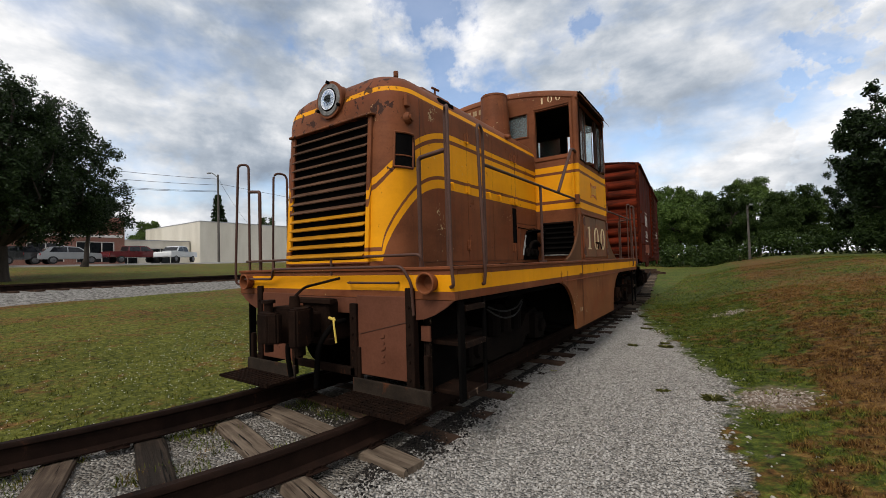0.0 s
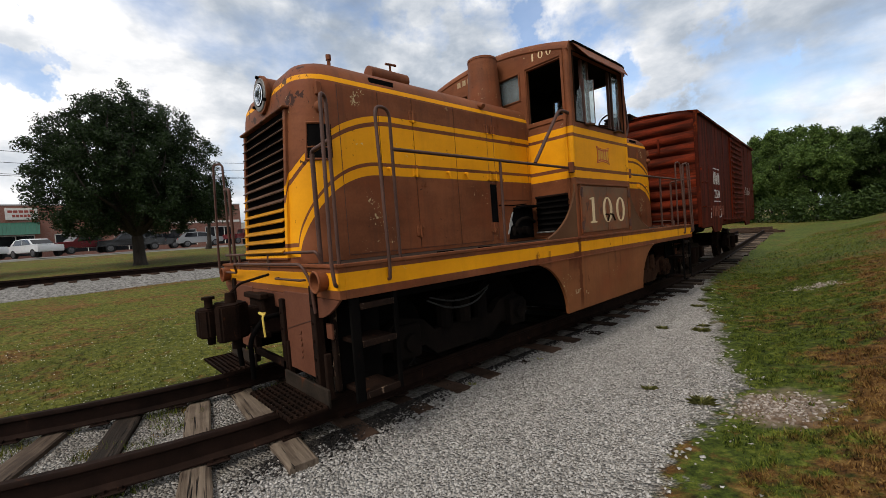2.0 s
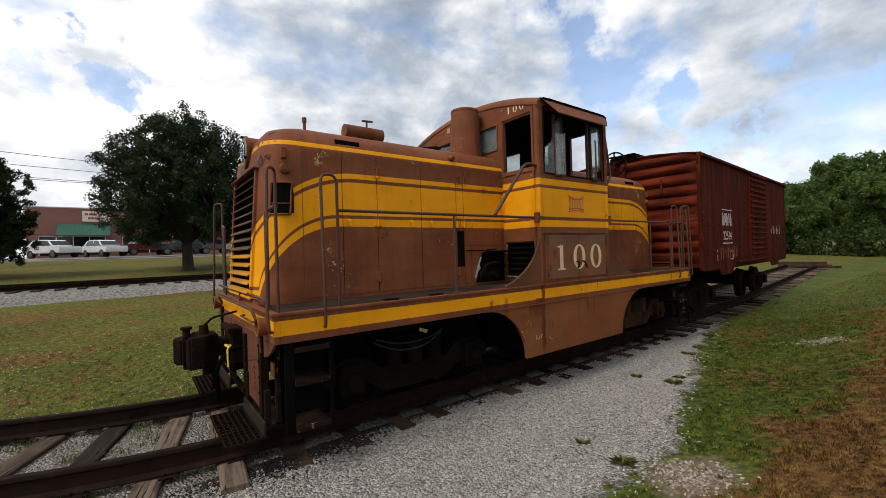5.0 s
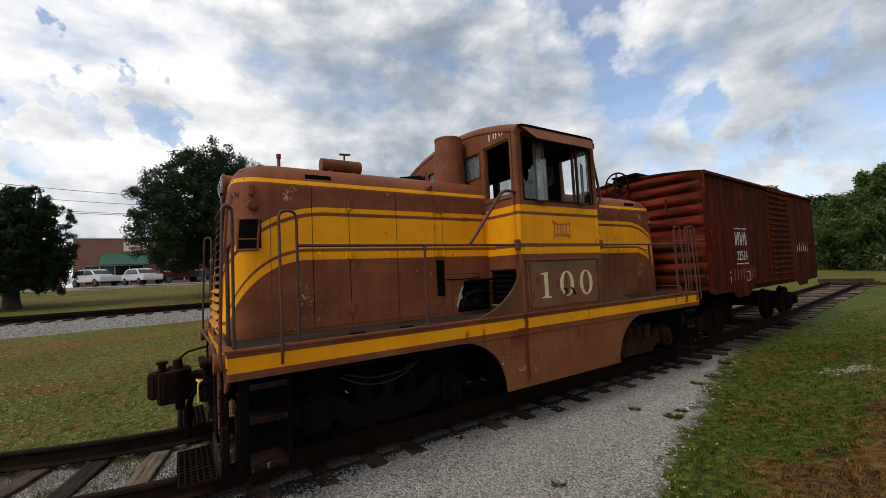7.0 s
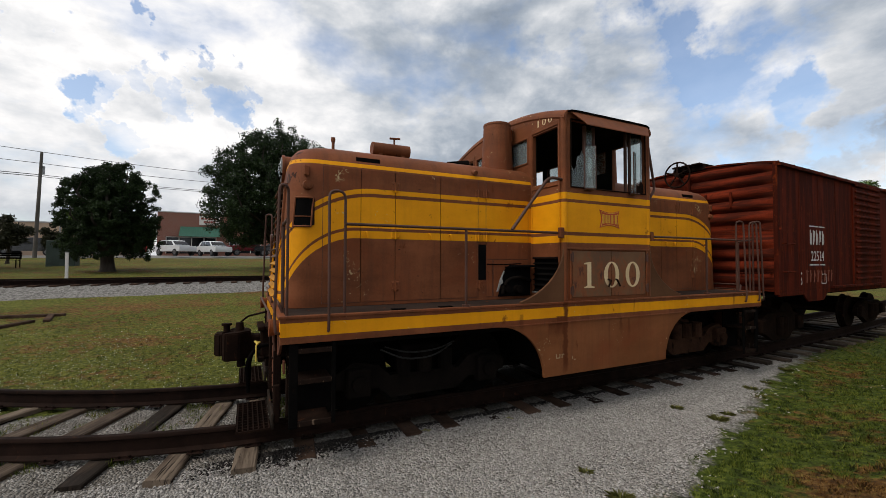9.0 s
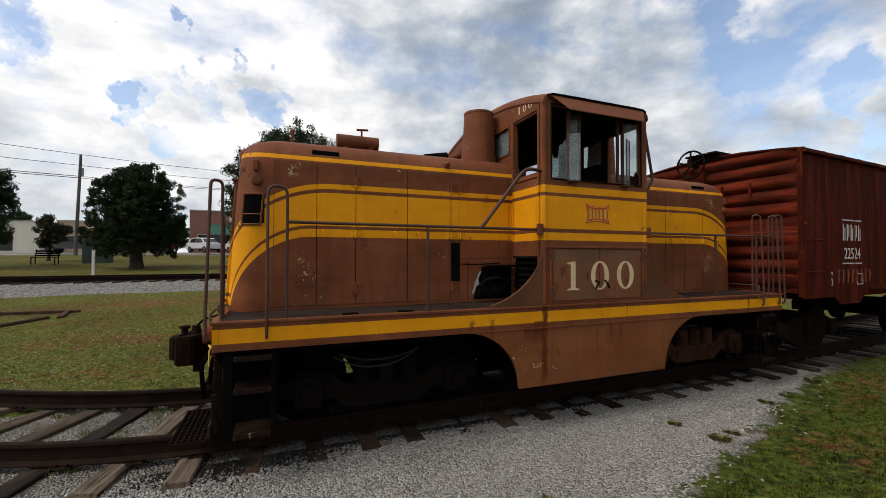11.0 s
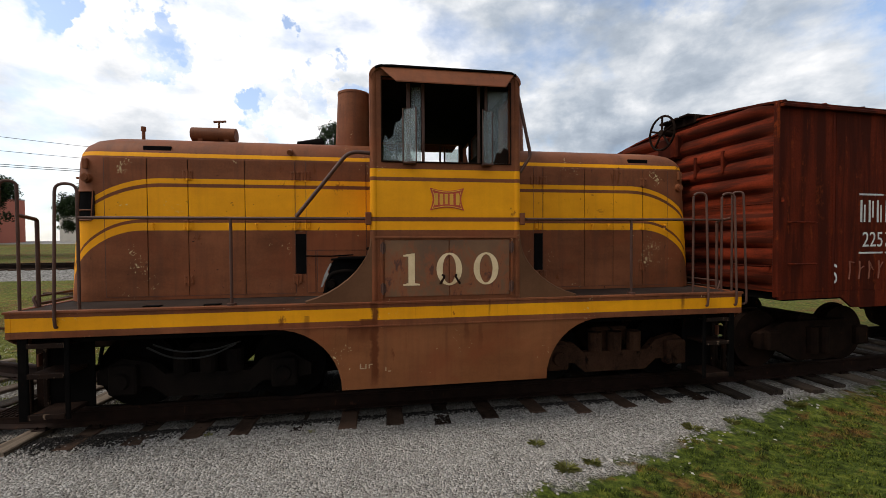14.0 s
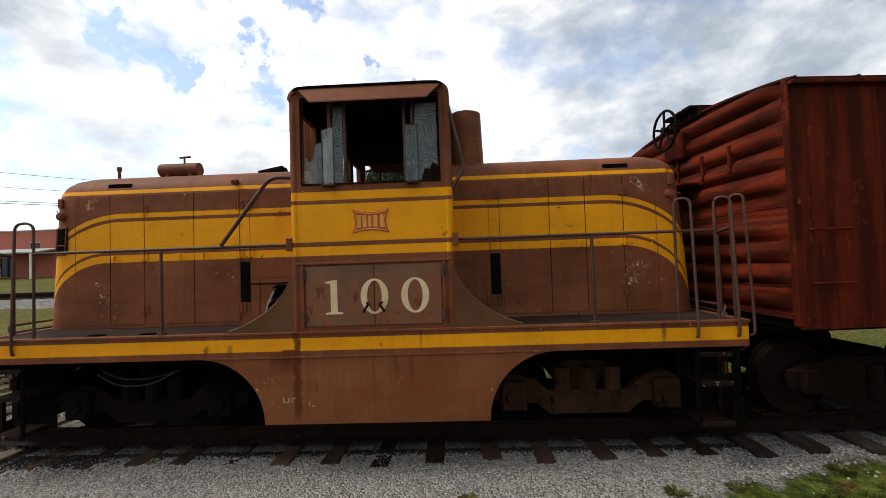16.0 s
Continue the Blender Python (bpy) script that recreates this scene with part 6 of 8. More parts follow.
def build_truck(loco, c, mat, label):
    """A two-axle truck centred at y = c."""
    truck = None
    bm = bmesh.new()
    for s in (1, -1):
        x = s * 1.02
        pts = [(-1.05, 0.72), (-0.82, 0.86), (-0.55, 0.80), (-0.42, 0.68), (0.42, 0.68), (0.55, 0.80), (0.82, 0.86), (1.05, 0.72), (1.05, 0.60), (0.80, 0.55), (0.55, 0.56), (0.40, 0.44), (-0.40, 0.44), (-0.55, 0.56), (-0.80, 0.55), (-1.05, 0.60)]
        extrude_poly(bm, [(x - 0.05, c + u, v) for u, v in pts], (0.10, 0, 0))
        for u in (-0.78, 0.78):
            box(bm, (min(x, x + s * 0.14), c + u - 0.13, 0.50), (max(x, x + s * 0.14), c + u + 0.13, 0.80), 0.02)
            cyl(bm, (x + s * 0.14, c + u, 0.65), (x + s * 0.18, c + u, 0.65), 0.085, 0.075, 14)
        for u in (-0.26, 0.0, 0.26):
            cyl(bm, (x + s * 0.02, c + u, 0.68), (x + s * 0.02, c + u, 0.92), 0.085, 0.085, 12)
    box(bm, (-0.95, c - 0.25, 0.62), (0.95, c + 0.25, 0.95), 0.03)
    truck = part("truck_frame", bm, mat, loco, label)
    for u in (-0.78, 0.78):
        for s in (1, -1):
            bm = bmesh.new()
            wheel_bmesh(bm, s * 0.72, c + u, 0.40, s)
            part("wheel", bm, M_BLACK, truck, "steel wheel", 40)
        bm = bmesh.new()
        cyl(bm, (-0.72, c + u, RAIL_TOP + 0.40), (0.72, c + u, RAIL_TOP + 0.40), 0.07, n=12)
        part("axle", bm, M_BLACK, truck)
    for s in (1, -1) if mat is M_TRUCK else ():
        bm = bmesh.new()
        tube(bm, bend([(s * 1.14, c - 0.55, 0.98), (s * 1.18, c - 0.30, 0.86), (s * 1.18, c + 0.05, 0.86), (s * 1.14, c + 0.3, 0.98)], 0.15), 0.009, 6)
        tube(bm, bend([(s * 1.12, c - 0.50, 1.0), (s * 1.16, c - 0.25, 0.92), (s * 1.16, c + 0.1, 0.93), (s * 1.12, c + 0.34, 1.0)], 0.15), 0.009, 6)
        part("cable", bm, M_CABLE, truck, "sagging grey cable", 60)


# truck steel in two tones: near black as shaded, rust-brown as lit
M_TRUCK = plain("shaded_truck_steel", (0.003, 0.0027, 0.0025), (0.011, 0.008, 0.0065), 3, 60, 0.85, 0.0, 0.4, (0.022, 0.009, 0.005), 0.66, spec=0.02)
M_BROWNTRUCK = plain("lit_rusty_truck_steel", (0.014, 0.0075, 0.005), (0.055, 0.026, 0.015), 3, 60, 0.9, 0.0, 0.4, (0.006, 0.004, 0.003), 0.56, spec=0.03)
M_CABLE = plain("grey_cable", (0.007, 0.007, 0.007), (0.018, 0.017, 0.016), 8, 60, 0.7, 0, 0.2)
build_locomotive()

# ---- boxcar ----
BX0, BX1, BXW, BXL, BXH = 7.96, 15.7, 1.52, 1.40, 3.68


def build_boxcar():
    car = thing("boxcar", (0, 11.2, RAIL_TOP), "rust-red steel boxcar with corrugated ends, faded and rusty, on the track", "boxcar")
    # body sides with rivet seams and panels
    bm = bmesh.new()
    box(bm, (-BXW + 0.02, BX0 + 0.05, BXL), (BXW - 0.02, BX1 - 0.05, BXH - 0.02))
    body = part("body", bm, M_BOX, car, "dark red steel body")
    n = 9
    for s in (1, -1):
        for k in range(n):
            a, b = BX0 + 0.03 + (BX1 - BX0 - 0.06) * k / n, BX0 + 0.03 + (BX1 - BX0 - 0.06) * (k + 1) / n
            if k in (4, 5):
                continue
            bm = bmesh.new()
            box(bm, (min(s * (BXW - 0.02), s * BXW), a + 0.003, BXL), (max(s * (BXW - 0.02), s * BXW), b - 0.003, BXH - 0.05), 0.004)
            box(bm, (min(s * BXW, s * (BXW + 0.004)), b - 0.05, BXL), (max(s * BXW, s * (BXW + 0.004)), b - 0.005, BXH - 0.05), 0.002)
            part("side_panel", bm, M_BOX, body)
        # sliding door with pressed ribs
        a, b = BX0 + 0.03 + (BX1 - BX0 - 0.06) * 4 / n, BX0 + 0.03 + (BX1 - BX0 - 0.06) * 6 / n
        bm = bmesh.new()
        box(bm, (min(s * (BXW - 0.02), s * (BXW + 0.03)), a, BXL + 0.05), (max(s * (BXW - 0.02), s * (BXW + 0.03)), b, BXH - 0.12), 0.005)
        door = part("sliding_door", bm, M_BOX, car, "ribbed red sliding door")
        for k in range(16):
            z = BXL + 0.14 + k * 0.135
            bm = bmesh.new()
            box(bm, (min(s * (BXW + 0.03), s * (BXW + 0.06)), a + 0.08, z), (max(s * (BXW + 0.03), s * (BXW + 0.06)), b - 0.08, z + 0.06), 0.018)
            part("door_rib", bm, M_BOX, door)
        bm = bmesh.new()
        box(bm, (min(s * BXW, s * (BXW + 0.06)), a - 1.2, BXL + 0.0), (max(s * BXW, s * (BXW + 0.06)), b + 0.1, BXL + 0.05), 0.004)
        box(bm, (min(s * BXW, s * (BXW + 0.05)), BX0, BXH - 0.06), (max(s * BXW, s * (BXW + 0.05)), BX1, BXH - 0.02), 0.006)
        # stepped lower sill
        pts = [(BX0 + 0.02, BXL), (BX1 - 0.02, BXL), (BX1 - 0.02, BXL - 0.08), (BX1 - 1.0, BXL - 0.08), (BX1 - 1.2, BXL - 0.22), (BX1 - 1.9, BXL - 0.22), (BX1 - 2.1, BXL - 0.08), (BX0 + 2.1, BXL - 0.08), (BX0 + 1.9, BXL - 0.22), (BX0 + 1.2, BXL - 0.22), (BX0 + 1.0, BXL - 0.08), (BX0 + 0.02, BXL - 0.08)]
        extrude_poly(bm, [(s * (BXW - 0.03), y, z) for y, z in pts], (s * 0.028, 0, 0))
        part("side_sill", bm, M_BOX, car, "stepped lower sill")
        # faded lettering as bars, and the car number
        bm = bmesh.new()
        y0 = BX0 + 1.30
        x = s * (BXW + 0.001)
        for y, z, w, h in ((y0 - 0.02, 2.60, 0.70, 0.022), (y0 - 0.02, 1.86, 0.70, 0.022), (y0 + 0.5, 1.50, 0.22, 0.014), (y0 + 0.5, 1.68, 0.22, 0.014), (y0 + 0.5, 1.50, 0.014, 0.18), (y0 + 0.71, 1.50, 0.014, 0.194)):
            box(bm, (min(x, x + s * 0.003), y, z), (max(x, x + s * 0.003), y + w, z + h))
        for k in range(5):
            box(bm, (min(x, x + s * 0.003), y0 + 0.14 * k, 2.26), (max(x, x + s * 0.003), y0 + 0.14 * k + 0.030, 2.54))
            box(bm, (min(x, x + s * 0.003), y0 + 0.14 * k + 0.06, 2.26 + 0.06 * (k % 2)), (max(x, x + s * 0.003), y0 + 0.14 * k + 0.082, 2.48 + 0.05 * (k % 2)))
        for k in range(6):
            box(bm, (min(x, x + s * 0.003), BX1 - 1.9 + 0.2 * k, 2.10), (max(x, x + s * 0.003), BX1 - 1.9 + 0.2 * k + 0.035, 2.24 + 0.10 * (k % 2)))
        tagged(part("painted_lettering", bm, M_WHITE, body, "faded white painted lettering"), kind="stuff")
        lettering("car_number", "22524", 0.27, M_WHITE, body, pose(x, y0 + 0.34, 1.95, 90, 0, 90 if s > 0 else -90), 0.0012, 0.9, "faded white painted number")
        # one painted letter still shows of a long scrawl; the rest is faded to rusty strokes
        lettering("painted_letter", "S", 0.34, M_WHITE, body, pose(x, y0 - 0.42, 1.50, 90, 0, 90 if s > 0 else -90), 0.0012, 0.7, "large hand-painted white letter")
        for k in range(8):
            bm = bmesh.new()
            u = y0 - 0.18 + 0.165 * k
            tube(bm, [(x, u, 1.54), (x, u + 0.015, 1.66), (x, u + 0.008, 1.77)], 0.011, 5)
            tube(bm, [(x, u + 0.01, 1.76 - 0.10 * (k % 2)), (x, u + 0.08, 1.75 - 0.05 * (k % 3))], 0.009, 5)
            part("faded_stroke", bm, M_FADED, body)
        # grab irons
        for z in (1.75, 2.25):
            for y in (BX0 + 0.15, BX1 - 0.5):
                bm = bmesh.new()
                tube(bm, bend([(s * BXW, y, z), (s * (BXW + 0.06), y, z), (s * (BXW + 0.06), y + 0.36, z), (s * BXW, y + 0.36, z)], 0.02), 0.011, 6)
                part("grab_iron", bm, M_BOX, car)
    # corrugated ends
    for yy, d in ((BX0 + 0.05, -1), (BX1 - 0.05, 1)):
        bm = bmesh.new()
        nz, nx = 120, 24
        rows = []
        for j in range(nz + 1):
            z = BXL + (BXH + 0.12 - BXL) * j / nz
            row = []
            for i in range(nx + 1):
                x = -BXW + 2 * BXW * i / nx
                top = BXH - 0.02 + 0.14 * (1 - (x / BXW) ** 2)
                zz = min(z, top)
                e = smooth01((BXW - 0.06 - abs(x)) / 0.16)
                u = (zz - BXL - 0.08) / (BXH - BXL - 0.08)
                seam = 0.47
                k = u * 9.6
                wave = max(0.0, math.sin(math.pi * (k % 1.0))) ** 0.8 if 0 < u < 1.02 else 0.0
                if abs(u - seam) < 0.055:
                    wave = 0.0
                row.append(bm.verts.new((x, yy + d * (0.005 + 0.085 * wave * e), zz)))
            rows.append(row)
        for a, b in zip(rows, rows[1:]):
            for i in range(nx):
                if (a[i].co - b[i].co).length > 1e-5 or (a[i + 1].co - b[i + 1].co).length > 1e-5:
                    bm.faces.new((a[i], a[i + 1], b[i + 1], b[i]) if d < 0 else (a[i + 1], a[i], b[i], b[i + 1]))
        bmesh.ops.remove_doubles(bm, verts=bm.verts, dist=1e-4)
        end = part("corrugated_end", bm, M_BOXEND_LIT, car, "red pressed steel end with horizontal ribs", 50)
        for s in (1, -1):
            bm = bmesh.new()
            box(bm, (min(s * (BXW - 0.07), s * BXW), min(yy, yy + d * 0.06), BXL - 0.06), (max(s * (BXW - 0.07), s * BXW), max(yy, yy + d * 0.06), BXH), 0.012)
            part("corner_post", bm, M_BOX, end)
        for x in (0.35, 0.80):
            bm = bmesh.new()
            box(bm, (x - 0.02, min(yy, yy + d * 0.11), 2.95), (x + 0.02, max(yy, yy + d * 0.11), 3.25), 0.006)
            part("bracket", bm, M_BOX, end)
        bm = bmesh.new()
        for k in range(30):
            x = -1.5 + 0.1034 * k
            cyl(bm, (x, yy + d * 0.0, 2.52), (x, yy + d * 0.016, 2.52), 0.014, 0.008, 6)
        box(bm, (-1.55, min(yy, yy + d * 0.012), 2.49), (1.55, max(yy, yy + d * 0.012), 2.55), 0.002)
        part("rivet_seam", bm, M_BOXEND_LIT, end)
        bm = bmesh.new()
        tube(bm, bend([(0.95, yy, 1.72), (0.95, yy + d * 0.13, 1.72), (1.4, yy + d * 0.13, 1.72), (1.4, yy, 1.72)], 0.02), 0.012, 6)
        part("grab_iron", bm, M_BOX, end)
        for k in range(6):
            z = 1.6 + 0.38 * k
            bm = bmesh.new()
            tube(bm, bend([(-1.45, yy, z), (-1.45, yy + d * 0.13, z), (-1.0, yy + d * 0.13, z), (-1.0, yy, z)], 0.02), 0.012, 6)
            part("ladder_rung", bm, M_BOX, end)
    # brake wheel, housing and running-board bracket
    d, yy = -1, BX0 + 0.05
    bm = bmesh.new()
    c = Vector((-0.12, yy - 0.26, 3.72))
    ring = [c + Vector((0.26 * math.cos(t), 0, 0.26 * math.sin(t))) for t in (2 * math.pi * k / 24 for k in range(25))]
    tube(bm, ring, 0.018, 6)
    for k in range(5):
        t = 2 * math.pi * k / 5 + 0.3
        tube(bm, [c, c + Vector((0.26 * math.cos(t), 0.0, 0.26 * math.sin(t)))], 0.016, 6)
    cyl(bm, c + Vector((0, -0.03, 0)), c + Vector((0, 0.26, 0)), 0.05, n=10)
    part("brake_wheel", bm, M_RUSTY, car, "spoked iron hand brake wheel", 60)
    bm = bmesh.new()
    box(bm, (-0.34, yy - 0.16, 3.30), (0.06, yy, 3.66), 0.03)
    cyl(bm, (-0.12, yy - 0.10, 2.2), (-0.12, yy - 0.10, 3.3), 0.018, n=8)
    box(bm, (-0.55, yy - 0.30, 2.92), (0.25, yy, 2.95), 0.005)
    part("brake_housing", bm, M_BOX, car)
    # roof with ribs, running board
    bm = bmesh.new()
    rows = []
    for k in range(13):
        x = -BXW - 0.02 + (2 * BXW + 0.04) * k / 12
        z = BXH - 0.01 + 0.14 * (1 - min(1, abs(x) / BXW) ** 2)
        rows.append([bm.verts.new(p) for p in ((x, BX0, z), (x, BX0, z + 0.025), (x, BX1, z + 0.025), (x, BX1, z))])
    for a, b in zip(rows, rows[1:]):
        for k in range(4):
            bm.faces.new((a[k], b[k], b[(k + 1) % 4], a[(k + 1) % 4]))
    bm.faces.new(rows[0])
    bm.faces.new(rows[-1][::-1])
    bmesh.ops.recalc_face_normals(bm, faces=bm.faces)
    roof = part("roof", bm, M_BOX, car, "ribbed dark red roof", 40)
    for k in range(13):
        y = BX0 + 0.1 + (BX1 - BX0 - 0.2) * k / 12
        bm = bmesh.new()
        tube(bm, [(x_, y, BXH + 0.02 + 0.14 * (1 - min(1, abs(x_) / BXW) ** 2)) for x_ in (-1.51, -1.2, -0.6, 0, 0.6, 1.2, 1.51)], 0.020, 6)
        part("roof_rib", bm, M_BOX, roof, smooth=60)
    bm = bmesh.new()
    for x in (-0.2, 0.0, 0.2):
        box(bm, (x - 0.085, BX0 - 0.12, BXH + 0.20), (x + 0.085, BX1 + 0.12, BXH + 0.235), 0.005)
    for k in range(10):
        y = BX0 + 0.02 + (BX1 - BX0 - 0.04) * k / 9
        box(bm, (-0.32, y - 0.03, BXH + 0.10), (0.32, y + 0.03, BXH + 0.20), 0.005)
    part("running_board", bm, M_RUSTY, car, "rusty roof walkway")
    # underframe, trucks
    bm = bmesh.new()
    box(bm, (-0.35, BX0 - 0.1, 1.14), (0.35, BX1 + 0.1, BXL), 0.02)
    box(bm, (-1.5, BX0 + 0.1, BXL - 0.10), (1.5, BX1 - 0.1, BXL - 0.02))
    box(bm, (-0.13, BX0 - 0.45, 0.84), (0.13, BX0 - 0.05, 1.08), 0.03)
    cyl(bm, (0.7, 11.0, 1.22), (0.7, 11.8, 1.22), 0.12, n=14)
    part("underframe", bm, M_BLACK, car)
    for c in (BX0 + 1.30, BX1 - 1.30):
        bm = bmesh.new()
        for s in (1, -1):
            x = s * 0.98
            outer = [(-0.95, 0.78), (-0.55, 0.92), (0.55, 0.92), (0.95, 0.78), (0.95, 0.58), (0.60, 0.52), (0.30, 0.38), (-0.30, 0.38), (-0.60, 0.52), (-0.95, 0.58)]
            extrude_poly(bm, [(x - 0.05, c + u, v) for u, v in outer], (0.10, 0, 0))
            for u in (-0.1, 0.1):
                cyl(bm, (x + s * 0.07, c + u, 0.48), (x + s * 0.07, c + u, 0.84), 0.075, n=12)
            for u in (-0.78, 0.78):
                box(bm, (min(x, x + s * 0.12), c + u - 0.11, 0.56), (max(x, x + s * 0.12), c + u + 0.11, 0.82), 0.02)
        box(bm, (-0.95, c - 0.17, 0.62), (0.95, c + 0.17, 0.98), 0.03)
        truck = part("truck_frame", bm, M_RUSTY, car, "rusty cast truck frame")
        for u in (-0.78, 0.78):
            for s in (1, -1):
                bm = bmesh.new()
                wheel_bmesh(bm, s * 0.72, c + u, 0.40, s)
                part("wheel", bm, M_RUSTY, truck, "steel wheel", 40)
            bm = bmesh.new()
            cyl(bm, (-0.72, c + u, RAIL_TOP + 0.40), (0.72, c + u, RAIL_TOP + 0.40), 0.07, n=12)
            part("axle", bm, M_RUSTY, truck)
    # the car stands along the curve of the track
    car.matrix_basis = Matrix.Translation((track_x(9.4) - 0.02, 9.4, 0)) @ pose(0, 0, 0, 0, 0, 3.8) @ Matrix.Translation((0, -9.4, 0)) @ car.matrix_basis
    return car


build_boxcar()

# ---- trees ----


def leaf_material(name, dark, light):
    m, nt, bsdf = material(name)
    rnd = nt.nodes.new("ShaderNodeNewGeometry").outputs["Random Per Island"]
    co = coords(nt)
    tone = calc(nt, "ADD", calc(nt, "MULTIPLY", rnd, 0.55), calc(nt, "MULTIPLY", noise_at(nt, co, 0.6, 3, 0.6), 0.45))
    col = ramp(nt, tone, [(0.25, dark), (0.75, light)])
    link(nt, col, bsdf.inputs["Base Color"])
    bsdf.inputs["Roughness"].default_value = 0.6
    bsdf.inputs["Specular IOR Level"].default_value = 0.2
    thin = node(nt, "ShaderNodeBsdfTranslucent", Color=col)
    mixer = nt.nodes.new("ShaderNodeMixShader")
    mixer.inputs[0].default_value = 0.22
    link(nt, bsdf.outputs[0], mixer.inputs[1])
    link(nt, thin.outputs[0], mixer.inputs[2])
    link(nt, mixer.outputs[0], nt.nodes["Material Output"].inputs[0])
    return m


# green tones hold the light: backlit trees near black, lit woods paler
M_LEAF = leaf_material("dark_shaded_leaves", (0.006, 0.013, 0.004), (0.026, 0.048, 0.012))
M_LEAF_LIT = leaf_material("lit_leaves", (0.030, 0.062, 0.010), (0.110, 0.165, 0.036))
M_LEAF_MID = leaf_material("scrub_leaves", (0.012, 0.027, 0.005), (0.050, 0.082, 0.017))
M_LEAF_DULL = leaf_material("purplish_leaves", (0.016, 0.018, 0.009), (0.045, 0.046, 0.022))
M_BARK = plain("bark", (0.018, 0.014, 0.011), (0.055, 0.043, 0.034), 6, 40, 0.95, 0, 0.8, streak=True)


def leaf_cloud(centres, per, size, spread, rs):
    """Many small leaves round clump centres, as one mesh's vertices and faces."""
    c = np.repeat(np.array(centres), per, axis=0)
    n = len(c)
    off = rs.normal(size=(n, 3))
    off *= (spread * rs.uniform(0.25, 1.0, (n, 1))) / np.maximum(np.linalg.norm(off, axis=1, keepdims=True), 1e-6)
    p = c + off
    u = rs.normal(size=(n, 3))
    u /= np.linalg.norm(u, axis=1, keepdims=True)
    w = rs.normal(size=(n, 3))
    v = np.cross(u, w)
    v /= np.maximum(np.linalg.norm(v, axis=1, keepdims=True), 1e-6)
    s = size * rs.uniform(0.6, 1.3, (n, 1))
    verts = np.stack([p - u * s, p + v * s * 0.45, p + u * s, p - v * s * 0.45], axis=1).reshape(-1, 3)
    faces = np.arange(4 * n).reshape(-1, 4)
    return verts, faces


def tree(name, at, height, width, label, seed, trunk_frac=0.18, leaves=M_LEAF, clumps=170, per=75, leaf=0.17, column=False, boles=1, trunk_r=None, gap=0.42, pointed=0.0):
    rs = np.random.RandomState(seed)
    x0, y0 = at
    z0 = ground_z(x0, y0) - 0.05
    root = thing(name, (x0, y0, z0), label, "tree")
    cz, rz, rx = height * (trunk_frac + 1) / 2, height * (1 - trunk_frac) / 2, width / 2
    centres = []
    # the crown is a heap of rounded masses of many sizes inside an egg-shaped outline
    masses = []
    for _ in range(22):
        d = rs.normal(size=3)
        d /= np.linalg.norm(d)
        f = rs.uniform(0.42, 0.80)
        h = d[2] * f
        taper = 1.0 - pointed * max(0.0, (h + 1) / 2)
        masses.append((np.array([d[0] * f * taper * rx, d[1] * f * taper * rx, cz + h * rz]), rs.uniform(0.26, 0.42) * (1 - 0.25 * f)))
    masses.append((np.array([0, 0, cz]), 0.6))
    while len(centres) < clumps:
        c, r = (np.array([0, 0, cz]), rs.uniform(0.8, 1.0)) if column else masses[rs.randint(len(masses))]
        d = rs.normal(size=3)
        d /= np.linalg.norm(d)
        p = c + d * np.array([rx, rx, rz]) * r * rs.uniform(0.35, 1.0) ** 0.6
        if p[2] < height * trunk_frac * 0.9 or noise.noise(Vector(p * 0.55 + seed)) < -gap * 0.5:
            continue
        centres.append(p)
    verts, faces = leaf_cloud(centres, per, leaf, max(0.30, width * (0.07 if per > 100 else 0.105)), rs)
    me = bpy.data.meshes.new("crown")
    me.from_pydata(verts.tolist(), [], faces.tolist())
    me.materials.append(leaves)
    crown = new("crown", me)
    crown.parent = root
    tagged(crown, "dense uneven crown of small leaves")
    bm = bmesh.new()
    tr = trunk_r or height * 0.028
    for b in range(boles):
        lean = rs.uniform(-0.12, 0.12, 2) * (2.5 if boles > 1 else 1)
        base = Vector((rs.uniform(-0.25, 0.25) if boles > 1 else 0, rs.uniform(-0.25, 0.25) if boles > 1 else 0, -0.1))
        top = Vector((lean[0] * height * 0.4, lean[1] * height * 0.4, height * 0.62))
        pts = [base.lerp(top, k / 6) + Vector((rs.uniform(-1, 1), rs.uniform(-1, 1), 0)) * tr * 0.5 * (k > 0) for k in range(7)]
        tube(bm, pts, tr, 9, radii=[tr * (1.45 if k == 0 else 1.0 - 0.13 * k) for k in range(7)])
        for k in range(9):
            a = pts[rs.randint(2, 6)]
            c = Vector(centres[rs.randint(len(centres))])
            if c.z < a.z + 0.2:
                c.z = a.z + 0.4
            mid = a.lerp(c, 0.5) + Vector((0, 0, height * 0.03))
            tube(bm, [a, mid, c], tr * 0.3, 6, radii=[tr * 0.42, tr * 0.26, tr * 0.08])
    trunk = new("trunk", finish("trunk", bm, M_BARK, 60))
    trunk.parent = root
    return root


